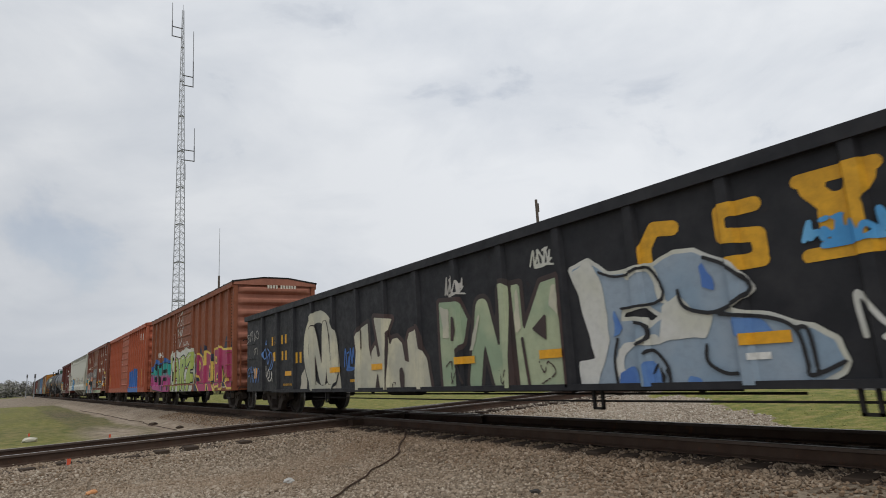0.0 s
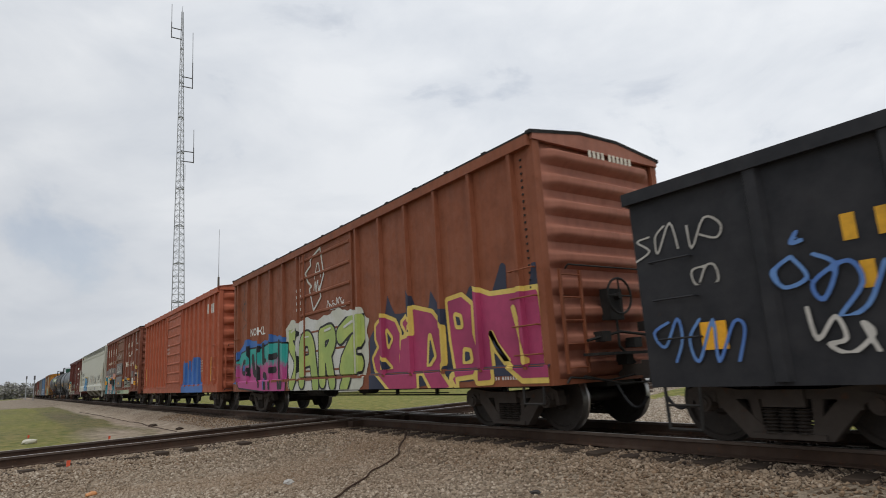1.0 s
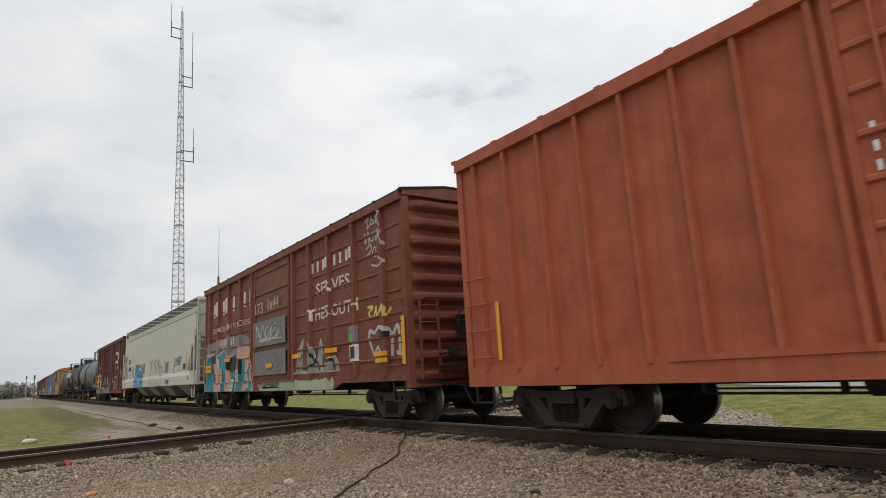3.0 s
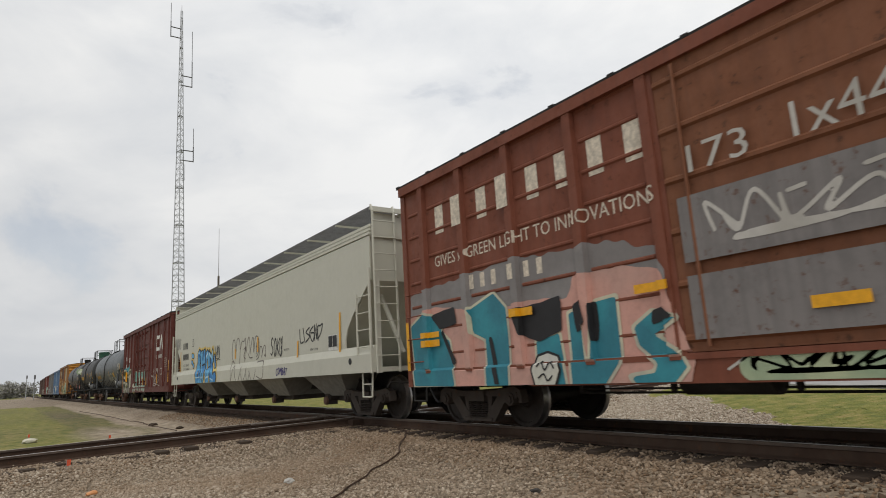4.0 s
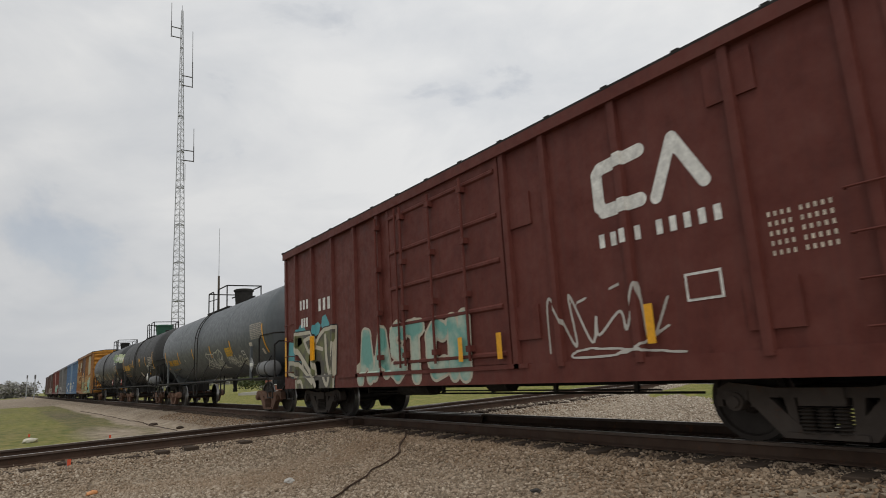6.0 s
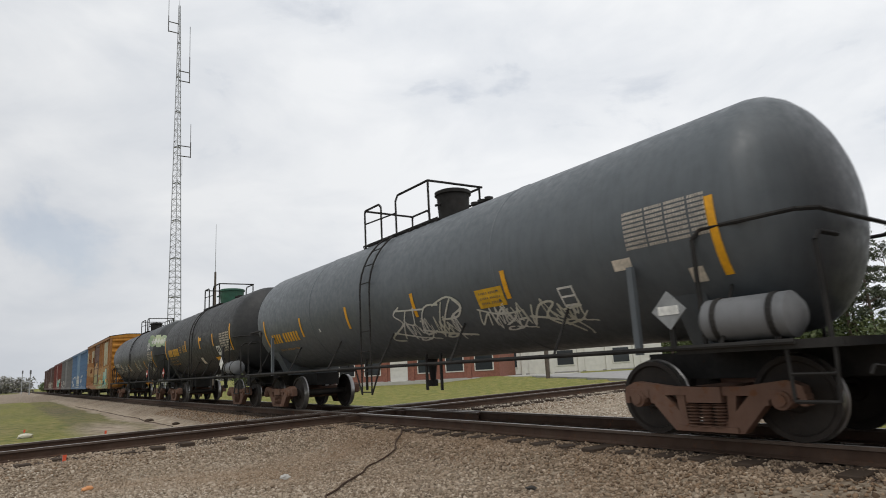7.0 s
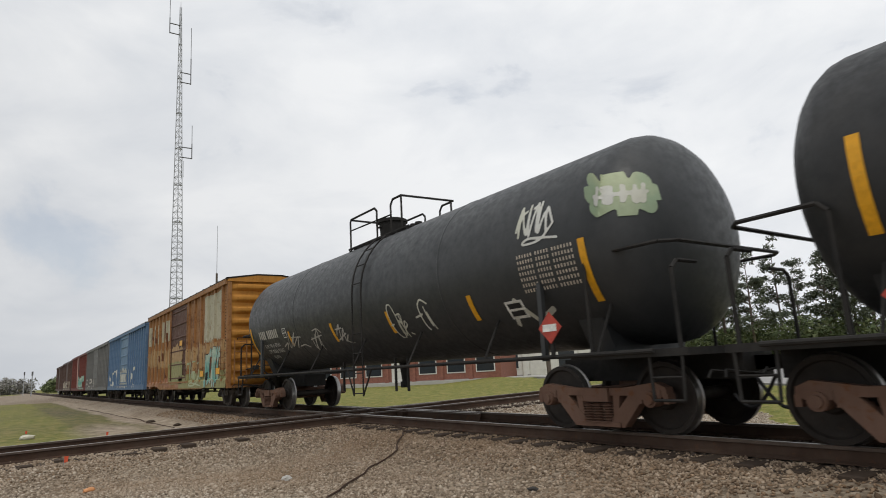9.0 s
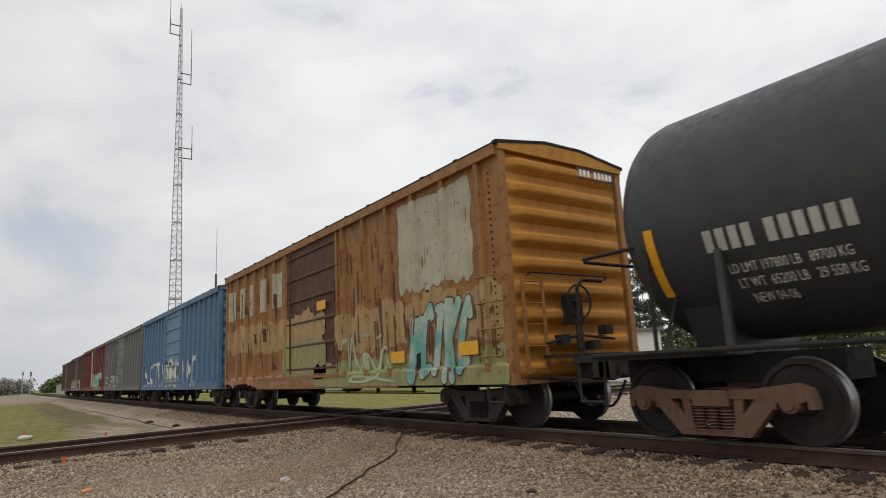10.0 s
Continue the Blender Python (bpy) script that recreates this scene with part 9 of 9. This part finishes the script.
burst = [((0.45, 0.3), (0.45 + 0.36 * math.cos(a), 0.32 + 0.26 * math.sin(a)), 0.045) for a in [k * 0.785 for k in range(8)]]
head_paint(t3, 139.1 - c, 2.68, 1.53, -1.75, -0.85, 2.78, 3.43, [(0.07, P_GREEN)], burst, "green and white sprayed patch")
head_paint(t3, 139.1 - c - 0.006, 2.68, 1.53, -1.75, -0.85, 2.78, 3.43, [(0.0, P_WHITE)], [((u, 0.2), (u + 0.05, 0.42), 0.03) for u in (0.2, 0.3, 0.42, 0.54, 0.64)] + [((0.18, 0.3), (0.72, 0.33), 0.025)], "")

# ---------------------------------------------------------------- rusting yellow boxcar and the rest of the train
c = (156.5 + 171.4) / 2
lrs = boxcar("rusting tan and yellow boxcar with pale patches and mint graffiti", 156.5, 171.4, 4.49, TAN, spread(-6.9, -1.85, 6) + spread(1.75, 6.9, 7), (-1.5, 1.65), ribs=9, off=1.45, end_mat=RUST_YELLOW, door_mat=paint("dark_rust_door", (0.10, 0.042, 0.025), (0.05, 0.025, 0.018), 0.5), cast=TRUCK_DARK, post=(0.13, 0.08), fishbelly=True, riveted=True)
BLUSH = paint("bleached_red_paint", (0.38, 0.19, 0.11), (0.15, 0.06, 0.03), wear=0.5, dirt=0.25, streak=0.6)
OCHRE = paint("bleached_ochre_paint", (0.42, 0.27, 0.13), (0.16, 0.06, 0.025), wear=0.5, dirt=0.2, streak=0.6)
MOSS = paint("stained_green_paint", (0.30, 0.29, 0.13), (0.13, 0.065, 0.03), wear=0.5, dirt=0.25, streak=0.7)
RUSTED = paint("bare_rusted_steel", (0.15, 0.055, 0.024), (0.07, 0.032, 0.02), wear=0.5, dirt=0.3, streak=0.7)
P_OLD = paint("flaking_cream_paint", (0.45, 0.42, 0.31), (0.14, 0.055, 0.03), wear=0.5, dirt=0.2)
mural(lrs, 159.75 - c, 157.15 - c, 2.35, 4.3, [(0.0, P_OLD)], [((0.15 + 0.1 * k, 0.15 + 0.05 * (k % 3)), (0.15 + 0.1 * k, 1.78), 0.08) for k in range(23)], 0.05, "old_paint_patch", "flaking cream paint patch", 0.09, 3)
for y in (170.9, 169.9, 168.9, 167.9, 166.6):
    slab(lrs, y - c, y - 0.55 - c, 2.95, 3.95, P_OLD, "old_paint_patch")
mural(lrs, 159.5 - c, 157.5 - c, 0.72, 2.3, [(0.035, BLUSH), (0.018, INK), (0.0, P_MINT)], strokes(1.95, 1.5, 5, 0.085, 105, 0.25), 0.035, "graffiti", "mint green graffiti letters", over=3)
mural(lrs, 162.3 - c, 159.7 - c, 0.72, 2.0, [(0.0, P_GREEN)], scribble(2.4, 1.1, 5, 0.03, 102), 0.04, over=3)
mural(lrs, 171.3 - c, 163.0 - c, 1.5, 3.0, [(0.0, OCHRE)], [((0.1, 0.75), (7.8, 0.65), 0.42)], 0.06, "old_paint_patch", blotch=0.25, seed=11)
mural(lrs, 162.4 - c, 156.6 - c, 1.3, 2.6, [(0.0, OCHRE)], [((0.1, 0.6), (5.6, 0.65), 0.45)], 0.06, "old_paint_patch", blotch=0.25, seed=12)
mural(lrs, 171.3 - c, 163.0 - c, 0.72, 1.5, [(0.0, BLUSH)], [((0.1, 0.25), (7.8, 0.25), 0.14)], 0.06, "old_paint_patch", blotch=0.22, seed=13)
mural(lrs, 163.6 - c, 156.6 - c, 0.72, 1.5, [(0.0, MOSS)], [((0.1, 0.2), (6.8, 0.25), 0.36)], 0.06, "old_paint_patch", blotch=0.22, seed=14, over=1)
mural(lrs, 166.5 - c, 163.2 - c, 0.9, 2.2, [(0.0, MOSS)], [((1.0, 0.5), (3.1, 0.5), 0.5)], 0.06, "old_paint_patch", blotch=0.06, seed=15, over=1)
rnd = random.Random(77)
for y0, y1, n in ((171.2, 166.4, 60), (163.0, 159.8, 60), (159.6, 156.8, 34)):
    streaks = []
    for _ in range(n):
        u, v, h = rnd.uniform(0, y0 - y1), rnd.uniform(0.9, 3.2 if y1 > 157 else 1.6), rnd.uniform(0.15, 0.9)
        streaks.append(((u, v), (u + 0.02, v - h), rnd.uniform(0.008, 0.03)))
    mural(lrs, y0 - c, y1 - c, 0.75, 4.3, [(0.0, RUSTED)], streaks, 0.03, "rust_stain", "dark rust streaks", blotch=0.025, seed=16, over=2)
for y, z in ((157.75, 1.2), (160.0, 1.15), (163.4, 2.55)):
    slab(lrs, y - c, y - 0.5 - c, z, z + 0.22, YELLOW, "reflector", "yellow reflective strip", 0.07)

end_bars(lrs, 0.3, 1.2, 4.22, 4.34, [3, 5], WHITE, INK)

c = (172.3 + 187.4) / 2
blu = boxcar("faded blue ribbed boxcar with white graffiti", 172.3, 187.4, 4.36, CAR_BLUE, spread(-7.1, -1.75, 8) + spread(1.75, 7.1, 8), (-1.5, 1.6), ribs=8, off=1.5, roof_mat=DULL_GREY, door_mat=paint("pale_blue_door", (0.14, 0.24, 0.36)), detail=True)
mural(blu, 186.5 - c, 175.0 - c, 0.8, 2.2, [(0.0, P_WHITE)], strokes(11.0, 1.3, 13, 0.06, 111), 0.06)
mural(blu, 181.5 - c, 178.5 - c, 0.8, 2.2, [(0.05, P_WHITE)], strokes(3.0, 1.3, 3, 0.17, 112), 0.07)
c = (188.3 + 203.7) / 2
gry = boxcar("dull grey boxcar with worn sides", 188.3, 203.7, 4.33, DULL_GREY, spread(-7.1, -1.75, 7) + spread(1.75, 7.1, 7), (-1.5, 1.6), ribs=8, detail=False)
mural(gry, 202.5 - c, 196.0 - c, 0.8, 1.9, [(0.0, P_CHALK)], strokes(6.4, 1.0, 5, 0.08, 113), 0.08)
c = (204.1 + 219.9) / 2
red = boxcar("dull red boxcar with teal graffiti and a pale panel", 204.1, 219.9, 4.31, DULL_RED, spread(-7.1, -1.75, 7) + spread(1.75, 7.1, 7), (-1.5, 1.6), ribs=8, detail=False)
mural(red, 211.5 - c, 205.5 - c, 0.8, 2.2, [(0.1, P_MINT)], strokes(6.0, 1.3, 5, 0.2, 114), 0.1)
slab(red, 212.2 - c, 211.4 - c, 1.0, 4.1, P_SALMON, "old_paint_patch", "", 0.07)
c = (220.6 + 234.0) / 2
e1 = boxcar("dull brown boxcar with pale scribbles", 220.6, 234.0, 4.20, DULL_BROWN, spread(-6.2, -1.75, 6) + spread(1.75, 6.2, 6), (-1.5, 1.6), ribs=8, detail=False)
mural(e1, 232.0 - c, 222.0 - c, 0.8, 2.0, [(0.05, P_SAND)], strokes(9.8, 1.1, 7, 0.12, 115), 0.1)
e2 = boxcar("dull brown boxcar at the tail of the train", 234.7, 248.0, 4.08, DULL_BROWN, spread(-6.2, -1.75, 6) + spread(1.75, 6.2, 6), (-1.5, 1.6), ribs=8, detail=False)


# ---------------------------------------------------------------- motion of the train
def run(t):
    """Metres that the train has gone since it passed its mark."""
    return 15.0 * t - 0.0167 * (t - 5) ** 2


def motions():
    for root, y in CARS:
        walk(root, [(t, pose(0, y - run(t), 0)) for t in range(11)])
    # wheels roll on the rail
    for w in WHEELS:
        y, z = w.location.y, w.location.z
        walk(w, [(k / 30, pose(0, y, z, math.degrees(run(k / 30) / 0.457) % 360)) for k in range(301)])


motions()
